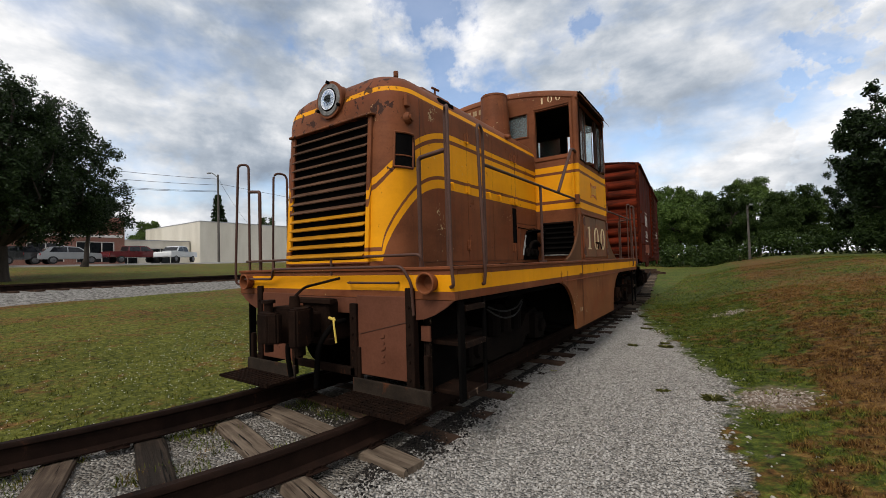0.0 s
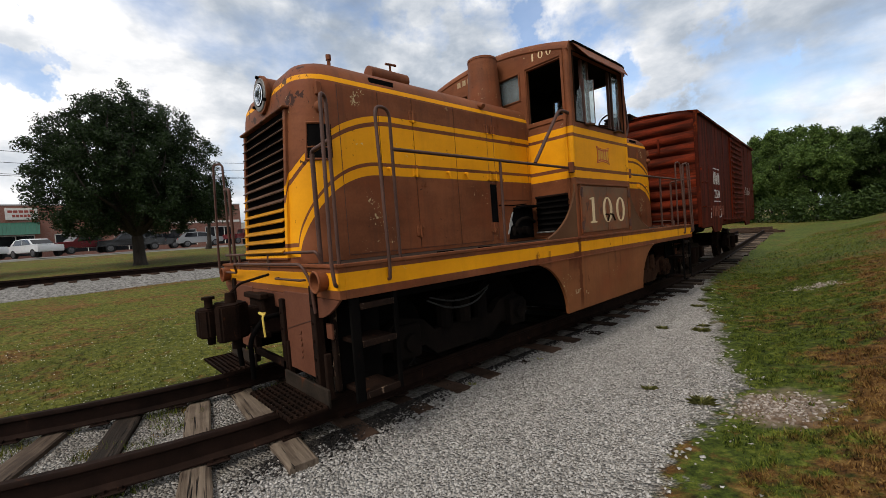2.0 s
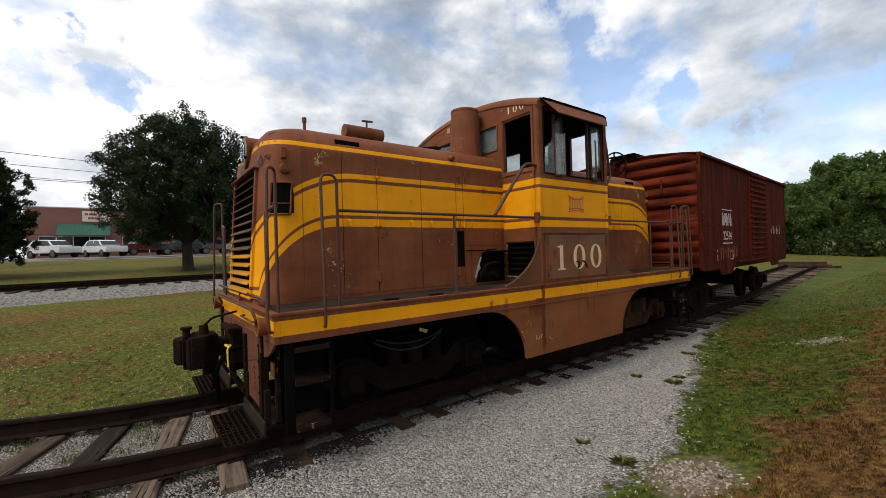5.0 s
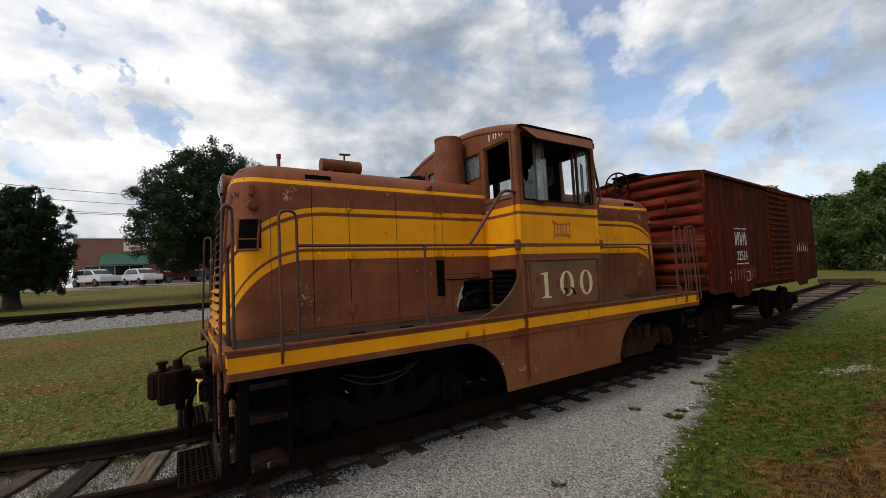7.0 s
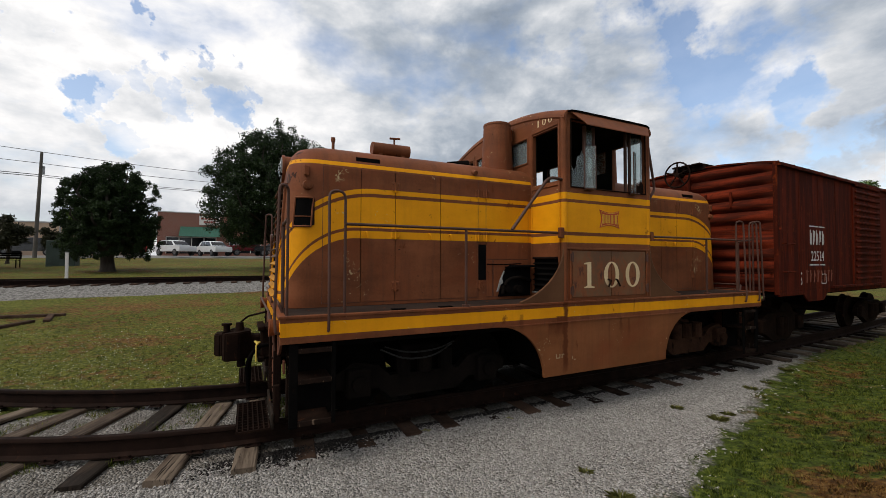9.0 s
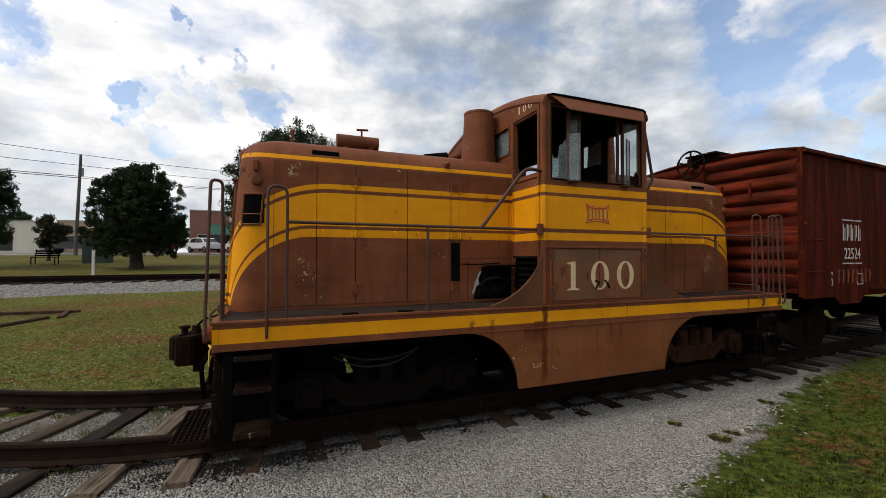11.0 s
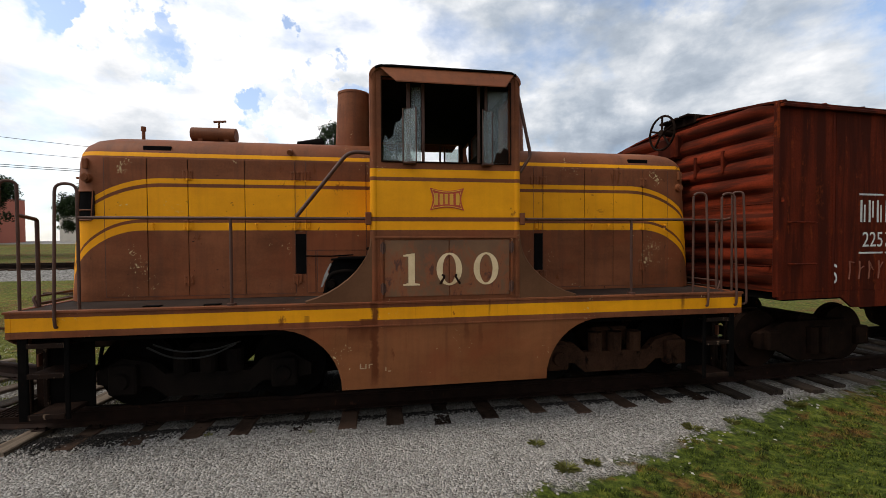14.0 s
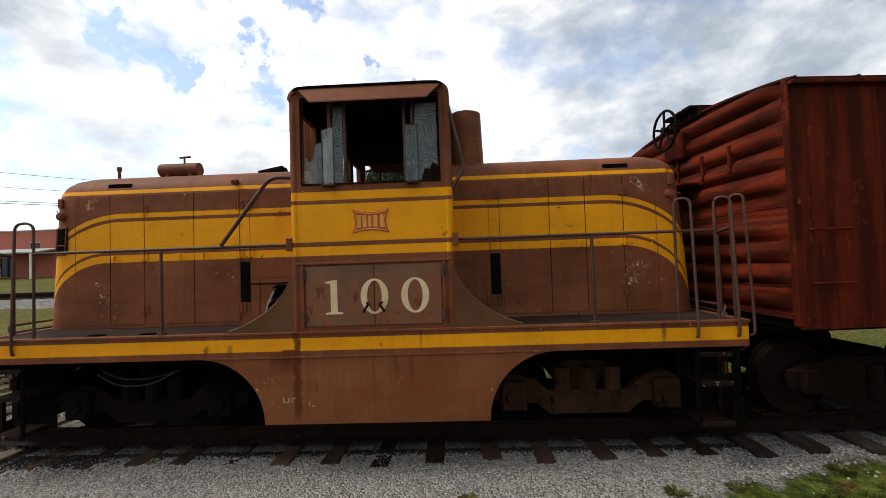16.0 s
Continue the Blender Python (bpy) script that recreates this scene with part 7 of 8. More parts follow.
def lobed_tree(at, height, width, label, seed, rings, trunk_r, low, clumps=34, per=105, leaf=0.075):
    """A shade tree whose crown is made of rounded masses carried on limbs; rings: (share of the width, share of the height, masses, size)."""
    rs = np.random.RandomState(seed)
    x0, y0 = at
    root = thing("shade_tree", (x0, y0, ground_z(x0, y0) - 0.05), label, "tree")
    lobes = []
    for share, level, count, size in rings:
        turn = rs.uniform(0, 6.28)
        for k in range(count):
            a = turn + 6.2832 * k / count + rs.uniform(-0.3, 0.3)
            r = share * width / 2 * rs.uniform(0.88, 1.08)
            lobes.append((Vector((r * math.cos(a), r * math.sin(a), height * (level + rs.uniform(-0.035, 0.035)))), size * width * rs.uniform(0.85, 1.15)))
    centres = []
    for c, r in lobes:
        for _ in range(clumps):
            d = rs.normal(size=3)
            d /= np.linalg.norm(d)
            p = np.array(c) + d * np.array([r, r, r * 1.25]) * rs.uniform(0.30, 1.0) ** 0.5
            if p[2] > low + 0.15 * rs.normal():
                centres.append(p)
    verts, faces = leaf_cloud(centres, per, leaf, 0.042 * width, rs)
    me = sheet("crown", verts, faces, M_LEAF)
    crown = new("crown", me)
    crown.parent = root
    tagged(crown, "dense uneven crown of small dark leaves")
    bm = bmesh.new()
    fork = Vector((0.05, -0.03, height * 0.17))
    tube(bm, [(0, 0, -0.1), (0.02, 0, 0.25), (0.03, -0.02, height * 0.09), fork], trunk_r, 12, radii=[trunk_r * 1.5, trunk_r * 1.1, trunk_r, trunk_r * 0.95])
    for c, r in lobes:
        mid = fork.lerp(c, 0.45) + Vector((0, 0, 0.05 * height))
        tube(bm, [fork, mid, c, c + Vector((rs.uniform(-0.4, 0.4), rs.uniform(-0.4, 0.4), r * 0.8))], trunk_r, 6, radii=[trunk_r * 0.5, trunk_r * 0.30, trunk_r * 0.16, trunk_r * 0.05])
    trunk = new("trunk", finish("trunk", bm, M_BARK, 60))
    trunk.parent = root
    return root


def sheet(name, verts, faces, mats):
    """A mesh from arrays of points and of equal-sided faces."""
    me = bpy.data.meshes.new(name)
    n, k = faces.shape
    me.vertices.add(len(verts))
    me.vertices.foreach_set("co", np.ascontiguousarray(verts, dtype=np.float32).ravel())
    me.loops.add(n * k)
    me.loops.foreach_set("vertex_index", np.ascontiguousarray(faces, dtype=np.int32).ravel())
    me.polygons.add(n)
    me.polygons.foreach_set("loop_start", np.arange(0, n * k, k, dtype=np.int32))
    me.update(calc_edges=True)
    for m in (mats if isinstance(mats, list) else [mats]):
        me.materials.append(m)
    return me


lobed_tree((-25.6, 1.6), 10.2, 9.6, "broad dark green shade tree with an uneven domed crown", 7, ((0.0, 0.86, 1, 0.13), (0.30, 0.84, 4, 0.12), (0.56, 0.72, 7, 0.13), (0.72, 0.55, 9, 0.14), (0.78, 0.37, 9, 0.14), (0.50, 0.30, 6, 0.14), (0.30, 0.50, 4, 0.15)), 0.30, 1.75)
lobed_tree((-25.8, -7.9), 6.9, 4.9, "dense rounded dark green tree with a low crown", 8, ((0.0, 0.83, 1, 0.20), (0.36, 0.80, 5, 0.17), (0.66, 0.66, 8, 0.17), (0.76, 0.46, 9, 0.17), (0.70, 0.27, 8, 0.16), (0.30, 0.45, 4, 0.20)), 0.34, 0.75, 40, 95, 0.060)
tree("shade_tree", (-27.0, -16.2), 6.3, 5.6, "many-stemmed dark green tree beside the far track", 11, 0.16, clumps=330, per=190, leaf=0.070, boles=4, trunk_r=0.13)
tree("small_tree", (-33.2, -15.2), 3.5, 2.2, "small purplish ornamental tree", 15, 0.22, M_LEAF_DULL, 60, 70, 0.12, boles=2, trunk_r=0.07)
tree("small_tree", (-33.0, -12.6), 3.4, 2.0, "small purplish ornamental tree", 16, 0.22, M_LEAF_DULL, 60, 70, 0.12, boles=2, trunk_r=0.07)
tree("shade_tree", (-25.0, -22.9), 6.5, 6.0, "round green tree before the red building", 21, 0.18, clumps=240, per=150, leaf=0.08)
tree("shade_tree", (-40.5, 8.5), 8.0, 5.5, "dark green tree beside the larger shade tree", 23, 0.2, clumps=220, per=140, leaf=0.09)


def build_woods():
    """Trees along the north and round the horizon: a few built ones, set out again and again."""
    kinds = []
    for k, (h, w, mat, lf) in enumerate(((12.0, 10.0, M_LEAF_LIT, 0.30), (11.0, 8.5, M_LEAF_MID, 0.28), (9.0, 9.0, M_LEAF_MID, 0.28), (13.0, 8.0, M_LEAF, 0.30))):
        kinds.append(tree("woodland_tree", (-2.0 + 6.5 * k, 66.0 + 2 * (k % 2)), h, w, "leafy green woodland tree at the edge of the field", 40 + k, 0.06, mat, 300, 130, lf * 0.5, gap=0.25, trunk_r=0.25))
        tagged(kinds[-1], group="woods beyond the field")
    rs = random.Random(9)
    spots = [(-32, 78, 1.0), (-25, 74, 1.05), (-18, 70, 1.0), (-11, 67, 1.05), (-14.5, 63, 0.8), (-8, 61, 0.72), (-21.5, 67, 0.85), (-28, 71, 0.85), (-6, 72, 1.1), (3, 74, 1.0), (9, 63, 0.55), (14, 70, 0.65), (19, 62, 0.85), (26, 66, 1.2), (33, 60, 1.1), (40, 56, 1.2), (47, 50, 1.2), (52, 42, 1.2), (58, 30, 1.2),
             (17.0, 43.5, 0.85), (23.0, 43.5, 1.35), (16.5, 50.0, 1.2), (28.0, 41.0, 1.5), (31.0, 36.0, 1.4), (-8, 80, 1.15), (1, 82, 1.1), (8, 79, 1.1), (-40, 84, 1.0), (-50, 88, 1.0),
             (-86, 30, 0.75), (-92, 22, 0.7), (-90, 38, 0.75), (-88, 10, 0.7), (-95, 2, 0.8), (-92, -8, 0.7), (-86, -18, 0.65), (-90, -28, 0.75), (-84, -40, 0.8), (-80, -52, 0.8), (-96, 48, 0.9), (-70.5, 44, 1.0), (-76, 56, 0.9), (-70, 66, 0.9), (-60, 74, 0.9)]
    for i, (x, y, s) in enumerate(spots):
        k = kinds[rs.randrange(3)]
        if 13 <= x <= 32 and 35 < y < 51:
            k = kinds[3]
        c = copy_thing(k, pose(x, y, ground_z(x, y) - 0.1, 0, 0, rs.uniform(0, 360)))
        c.scale = (s * rs.uniform(0.9, 1.15), s * rs.uniform(0.9, 1.15), s)
    # low scrub along the foot of the woods
    rsn = np.random.RandomState(5)
    cen = []
    for _ in range(420):
        t = rsn.uniform(0, 1)
        x = -30 + 62 * t
        y = 64 - 4 * math.sin(3 * t) - 10 * max(0, t - 0.6) + rsn.uniform(-2, 2)
        cen.append((x, y, ground_z(x, y) + rsn.uniform(0.2, 2.4)))
    verts, faces = leaf_cloud(cen, 80, 0.2, 1.0, rsn)
    me = bpy.data.meshes.new("scrub")
    me.from_pydata(verts.tolist(), [], faces.tolist())
    me.materials.append(M_LEAF_MID)
    tagged(new("scrub", me), "dark green scrub along the foot of the woods", "shrubs", kind="stuff")


build_woods()


def conifer(at, height):
    x, y = at
    z = ground_z(x, y)
    root = thing("conifer", (x, y, z), "tall dark green conifer with tiered boughs", "tree")
    rs = np.random.RandomState(77)
    cen = []
    for k in range(16):
        h = height * (0.25 + 0.75 * k / 16)
        r = 2.6 * (1 - k / 17)
        for j in range(9):
            a = rs.uniform(0, 6.28)
            for q in (0.35, 0.7, 1.0):
                cen.append((r * q * math.cos(a), r * q * math.sin(a), h - 0.25 * q * r * 0.4))
    verts, faces = leaf_cloud(cen, 26, 0.22, 0.35, rs)
    me = bpy.data.meshes.new("crown")
    me.from_pydata(verts.tolist(), [], faces.tolist())
    me.materials.append(M_LEAF)
    new("crown", me).parent = root
    bm = bmesh.new()
    cyl(bm, (0, 0, -0.1), (0, 0, height * 0.95), 0.28, 0.05, 10)
    new("trunk", finish("trunk", bm, M_BARK)).parent = root


conifer((-81.0, 39.8), 14.5)

# ---- buildings across the road ----


def brick_material(name, a, b, mortar, scale=4.0):
    m, nt, bsdf = material(name)
    co = coords(nt, False)
    sep = nt.nodes.new("ShaderNodeSeparateXYZ")
    link(nt, co, sep.inputs[0])
    comb = nt.nodes.new("ShaderNodeCombineXYZ")
    link(nt, calc(nt, "ADD", sep.outputs[0], sep.outputs[1]), comb.inputs[0])
    link(nt, sep.outputs[2], comb.inputs[1])
    br = nt.nodes.new("ShaderNodeTexBrick")
    br.inputs["Color1"].default_value, br.inputs["Color2"].default_value, br.inputs["Mortar"].default_value = (*a, 1), (*b, 1), (*mortar, 1)
    br.inputs["Scale"].default_value = scale
    link(nt, comb.outputs[0], br.inputs["Vector"])
    link(nt, mix(nt, noise_at(nt, co, 0.7, 4, 0.6), br.outputs[0], b), bsdf.inputs["Base Color"])
    bsdf.inputs["Roughness"].default_value = 0.9
    return m


M_BRICK = brick_material("red_brick", (0.15, 0.058, 0.038), (0.21, 0.085, 0.058), (0.24, 0.21, 0.18))
M_REDWALL = brick_material("painted_red_brick", (0.30, 0.085, 0.055), (0.36, 0.11, 0.07), (0.30, 0.10, 0.07))
M_STUCCO = plain("pale_wall_paint", (0.50, 0.46, 0.38), (0.66, 0.62, 0.53), 0.5, 12, 0.9, 0, 0.1, streak=True)
M_TAN = plain("tan_wall_paint", (0.34, 0.24, 0.17), (0.42, 0.31, 0.22), 0.6, 12, 0.9, 0, 0.1)
M_ROOFGREY = plain("grey_roofing", (0.25, 0.25, 0.25), (0.40, 0.40, 0.40), 0.8, 10, 0.8, 0, 0.1)
M_AWNING = plain("green_awning", (0.010, 0.060, 0.040), (0.020, 0.095, 0.062), 1.5, 20, 0.6, 0, 0.1)
M_WINDOW = plain("dark_shop_glass", (0.006, 0.007, 0.008), (0.016, 0.018, 0.02), 1.0, 8, 0.08, 0, 0)
M_TRIM = plain("pale_trim_paint", (0.50, 0.48, 0.44), (0.66, 0.64, 0.60), 2, 20, 0.7, 0, 0)


def building(name, x, y0, y1, height, depth, wall, label, roof_mat=None, openings=(), base=None, slope=0.0):
    """A street-side building whose east wall stands at x; openings: (y0, y1, z0, z1) above its base."""
    zb = ground_z(x, (y0 + y1) / 2) - 0.1 if base is None else base
    b = thing(name, (x - depth / 2, (y0 + y1) / 2, zb), label, "building")
    ys = sorted({y0, y1, *[o[0] for o in openings], *[o[1] for o in openings]})
    zs = sorted({0.0, height, *[o[2] for o in openings], *[o[3] for o in openings]})
    holes = [(i, j) for i in range(len(ys) - 1) for j in range(len(zs) - 1) if any(o[0] <= ys[i] and ys[i + 1] <= o[1] and o[2] <= zs[j] and zs[j + 1] <= o[3] for o in openings)]
    bm = bmesh.new()
    panel(bm, ys, zs, holes, lambda u, v, w: Vector((x - w, u, zb + v)), 0.3)
    box(bm, (x - depth, y0, zb), (x - 0.3, y0 + 0.3, zb + height))
    box(bm, (x - depth, y1 - 0.3, zb), (x - 0.3, y1, zb + height))
    box(bm, (x - depth - 0.3, y0, zb), (x - depth, y1, zb + height))
    part("wall", bm, wall, b)
    bm = bmesh.new()
    box(bm, (x - depth + 0.0, y0 + 0.3, zb + height - 0.35), (x - 0.3, y1 - 0.3, zb + height - 0.2))
    part("roof", bm, roof_mat or M_ROOFGREY, b)
    bm = bmesh.new()
    box(bm, (x - depth - 0.3, y0 - 0.04, zb + height), (x + 0.05, y0 + 0.34, zb + height + 0.12))
    box(bm, (x - depth - 0.3, y1 - 0.34, zb + height), (x + 0.05, y1 + 0.04, zb + height + 0.12))
    box(bm, (x - 0.32, y0 + 0.34, zb + height), (x + 0.05, y1 - 0.34, zb + height + 0.12))
    part("parapet_cap", bm, M_ROOFGREY, b)
    for o in openings:
        win = None
        bm = bmesh.new()
        box(bm, (x - 0.22, o[0], zb + o[2]), (x - 0.18, o[1], zb + o[3]))
        win = part("window", bm, M_WINDOW, b, "dark shop window")
        bm = bmesh.new()
        n = max(1, round((o[1] - o[0]) / 1.3))
        for k in range(n + 1):
            yy = o[0] + (o[1] - o[0] - 0.08) * k / n
            box(bm, (x - 0.18, yy, zb + o[2]), (x - 0.08, yy + 0.08, zb + o[3]))
        box(bm, (x - 0.18, o[0], zb + o[3] - 0.1), (x - 0.08, o[1], zb + o[3]))
        part("window_frame", bm, M_TRIM, win)
    return b, zb


shop, zb = building("brick_shop", -57.0, -10.6, 16.5, 5.7, 14, M_BRICK, "low red brick shop row with a green awning", openings=((-9.7, -4.0, 0.4, 2.6), (-2.5, 1.5, 0.5, 2.6), (2.5, 6.5, 0.4, 2.6), (8.0, 11.0, 0.5, 2.6), (12.0, 15.5, 0.4, 2.8)))
awning = thing("awning", (-56.2, -6.8, zb + 2.6), "ribbed green metal awning on the brick shop", "awning")
for k in range(17):
    y = -8.1 + 0.27 * k
    bm = bmesh.new()
    extrude_poly(bm, [(-56.98, y, zb + 3.9), (-56.98, y + 0.262, zb + 3.9), (-55.4, y + 0.262, zb + 2.55), (-55.4, y, zb + 2.55)], (0.02, 0, 0.03))
    part("panel", bm, M_AWNING, awning)
bm = bmesh.new()
box(bm, (-56.99, -6.0, zb + 4.2), (-56.85, -3.6, zb + 5.4), 0.02)
sign = part("sign_board", bm, M_TRIM, shop, "white sign board over the awning")
M_SIGNBAR = plain("sign_lettering_red", (0.25, 0.05, 0.04), (0.32, 0.07, 0.05), 3, 20, 0.7, 0, 0)
for z, a, b in ((5.05, -5.8, -3.8), (4.6, -5.5, -4.1)):
    for k in range(5):
        w = (b - a) / 5
        bm = bmesh.new()
        box(bm, (-56.85, a + w * k, zb + z - 0.13), (-56.83, a + w * k + w * 0.8, zb + z + 0.13))
        part("sign_bar", bm, M_SIGNBAR, sign)
bm = bmesh.new()
box(bm, (-57.02, 8.0, zb + 3.3), (-56.96, 16.3, zb + 3.6))
part("lintel_band", bm, M_TRIM, shop, "pale band over the shop windows")
building("white_warehouse", -63.0, 28.0, 52.0, 6.6, 20, M_STUCCO, "long windowless cream-white warehouse", openings=((44.0, 48.0, 0.3, 2.6),))
building("white_store", -66.0, 16.8, 27.8, 3.6, 10, M_STUCCO, "low cream-white store building", openings=((18.5, 21.0, 0.2, 2.5), (22.5, 26.5, 0.2, 2.5)))
building("tan_building", -50.0, -21.5, -13.2, 3.4, 9, M_TAN, "low tan building behind the small trees", openings=((-16.5, -15.0, 0.2, 2.3),))
building("white_shed", -49.0, -34.0, -22.5, 3.2, 9, M_STUCCO, "low white building behind the trees", openings=((-26.0, -24.5, 0.2, 2.2),))
building("red_depot", -38.0, -62.0, -37.0, 5.2, 10, M_REDWALL, "red painted brick depot with a grey roof edge", openings=((-42.5, -41.2, 2.6, 4.0), (-46.0, -44.5, 0.2, 2.4)))

porch = thing("porch_roof", (-36.6, -50.0, ground_z(-36.6, -50.0)), "grey porch roof on posts along the red depot", "porch")
pz = ground_z(-38.0, -49.5) - 0.1
bm = bmesh.new()
extrude_poly(bm, [(-37.98, -61.5, pz + 3.25), (-35.3, -61.5, pz + 2.75), (-35.3, -61.5, pz + 2.62), (-37.98, -61.5, pz + 3.10)], (0, 22.5, 0))
part("roof", bm, M_ROOFGREY, porch)
for k in range(6):
    y = -61.0 + 4.3 * k
    bm = bmesh.new()
    box(bm, (-35.55, y - 0.09, ground_z(-35.5, y) - 0.05), (-35.37, y + 0.09, pz + 2.64), 0.01)
    part("post", bm, M_TRIM, porch)

# ---- parked vehicles ----
M_TYRE = plain("tyre_rubber", (0.008, 0.008, 0.008), (0.02, 0.02, 0.02), 6, 60, 0.9, 0, 0.2)
M_RIM = plain("alloy_rim", (0.08, 0.08, 0.085), (0.20, 0.20, 0.21), 6, 60, 0.35, 0.8, 0)
M_CARGLASS = plain("tinted_car_glass", (0.006, 0.007, 0.009), (0.012, 0.013, 0.016), 2, 20, 0.06, 0, 0)
M_TAIL = plain("tail_lamp_red", (0.30, 0.01, 0.01), (0.40, 0.02, 0.02), 4, 30, 0.3, 0, 0)


def car_paint(name, c):
    m, nt, bsdf = material(name)
    co = coords(nt)
    t = noise_at(nt, co, 3, 3, 0.5)
    link(nt, ramp(nt, t, [(0.3, tuple(0.9 * v for v in c)), (0.7, c)]), bsdf.inputs["Base Color"])
    bsdf.inputs["Roughness"].default_value = 0.25
    bsdf.inputs["Coat Weight"].default_value = 0.6
    return m


SUV = dict(body=[(-2.25, 0.45), (-2.30, 0.75), (-2.22, 1.02), (-0.95, 1.08), (2.15, 1.10), (2.28, 0.95), (2.30, 0.45)], cab=[(-1.30, 1.07), (-0.55, 1.62), (0.3, 1.68), (1.55, 1.62), (2.12, 1.09)], wheels=(-1.42, 1.40), glass=[[(-1.0, 1.12), (-0.5, 1.55), (0.28, 1.60), (0.28, 1.12)], [(0.36, 1.12), (0.36, 1.60), (1.35, 1.56), (1.62, 1.14)]])
PICKUP = dict(body=[(-2.75, 0.55), (-2.80, 0.90), (-2.70, 1.12), (-1.40, 1.18), (2.75, 1.18), (2.80, 0.60)], cab=[(-1.50, 1.17), (-0.85, 1.75), (-0.1, 1.82), (0.95, 1.78), (1.10, 1.17)], wheels=(-1.80, 1.75), glass=[[(-1.18, 1.22), (-0.75, 1.68), (-0.15, 1.73), (-0.15, 1.22)], [(-0.07, 1.22), (-0.07, 1.73), (0.85, 1.70), (0.95, 1.22)]])


def vehicle(name, x, y, yaw, shape, paint, label):
    """Nose towards -u of its profile; u runs along the car."""
    z0 = ground_z(x, y) + 0.02
    m = pose(x, y, z0, 0, 0, yaw)
    root = thing(name, m, label, "car" if shape is SUV else "pickup truck")

    def at(u, w, z):
        return m @ Vector((w, u, z))

    bm = bmesh.new()
    for prof, half, inset in ((shape["body"], 0.92, 0.0), (shape["cab"], 0.80, 0.10)):
        mid = [[bm.verts.new(at(u, s * (half - (inset if z > 1.3 else 0.0)), z)) for u, z in prof] for s in (-1, 1)]
        bm.faces.new(mid[0])
        bm.faces.new(mid[1][::-1])
        for i in range(len(prof)):
            j = (i + 1) % len(prof)
            bm.faces.new((mid[0][j], mid[0][i], mid[1][i], mid[1][j]))
    bmesh.ops.recalc_face_normals(bm, faces=bm.faces)
    bmesh.ops.bevel(bm, geom=list(bm.edges), offset=0.05, segments=2, affect="EDGES", clamp_overlap=True)
    body = part("body", bm, paint, root, smooth=50)
    for s in (-1, 1):
        for g in shape["glass"]:
            bm = bmesh.new()
            vs = [bm.verts.new(at(u, s * (0.815 - (0.10 if z > 1.3 else 0.0)), z)) for u, z in g]
            ex = [bm.verts.new(at(u, s * (0.80 - (0.10 if z > 1.3 else 0.0)), z)) for u, z in g]
            bm.faces.new(vs)
            bm.faces.new(ex[::-1])
            for i in range(len(vs)):
                j = (i + 1) % len(vs)
                bm.faces.new((vs[i], ex[i], ex[j], vs[j]))
            bmesh.ops.recalc_face_normals(bm, faces=bm.faces)
            part("side_window", bm, M_CARGLASS, body)
        for u in shape["wheels"]:
            bm = bmesh.new()
            cyl(bm, at(u, s * 0.70, 0.36), at(u, s * 0.935, 0.36), 0.36, n=20)
            wheel = part("wheel", bm, M_TYRE, root, smooth=40)
            bm = bmesh.new()
            cyl(bm, at(u, s * 0.935, 0.36), at(u, s * 0.95, 0.36), 0.24, 0.21, n=16)
            part("rim", bm, M_RIM, wheel)
        bm = bmesh.new()
        end = shape["body"][-2][0]
        box(bm, (s * 0.80 - 0.08, end - 0.04, 0.82), (s * 0.80 + 0.08, end + 0.015, 1.02), 0.01, m=m)
        part("tail_lamp", bm, M_TAIL, body)
    c = shape["cab"]
    for (u0, z0_), (u1, z1_) in ((c[0], c[1]), (c[-1], c[-2])):
        bm = bmesh.new()
        d = -0.012 if u0 < 0 else 0.012
        a = [at(u0 * 0.85 + u1 * 0.15 + d, w * 0.74, z0_ * 0.85 + z1_ * 0.15) for w in (-1, 1)] + [at(u0 * 0.12 + u1 * 0.88 + d, w * 0.66, z0_ * 0.12 + z1_ * 0.88) for w in (1, -1)]
        q = [bm.verts.new(p) for p in a]
        r = [bm.verts.new(p + m.to_3x3() @ Vector((0, -d * 1.5, 0))) for p in a]
        bm.faces.new(q)
        bm.faces.new(r[::-1])
        for i in range(4):
            bm.faces.new((q[i], r[i], r[(i + 1) % 4], q[(i + 1) % 4]))
        bmesh.ops.recalc_face_normals(bm, faces=bm.faces)
        part("windscreen" if u0 < 0 else "rear_window", bm, M_CARGLASS, body)
    return root


W_, S_, K_, R_ = car_paint("white_car_paint", (0.62, 0.63, 0.64)), car_paint("silver_car_paint", (0.30, 0.31, 0.32)), car_paint("black_car_paint", (0.015, 0.016, 0.018)), car_paint("dark_red_car_paint", (0.12, 0.012, 0.015))
vehicle("suv", -46.4, -7.2, 128, SUV, W_, "white crossover parked along the road")
vehicle("suv", -46.7, -3.6, 118, SUV, W_, "white crossover parked before the brick shop")
vehicle("pickup_truck", -47.2, 3.2, 5, PICKUP, K_, "black pickup truck parked before the shops")
vehicle("pickup_truck", -48.0, -0.2, 30, PICKUP, R_, "dark red pickup truck parked at the kerb")
vehicle("suv", -49.2, 9.6, 182, SUV, S_, "silver crossover parked before the shops")
vehicle("pickup_truck", -48.9, 14.9, 188, PICKUP, R_, "dark red pickup truck parked before the white store")
vehicle("pickup_truck", -48.2, 18.6, 40, PICKUP, W_, "white pickup truck parked at an angle")
vehicle("suv", -50.0, 5.8, 0, SUV, K_, "black crossover parked in the shade")
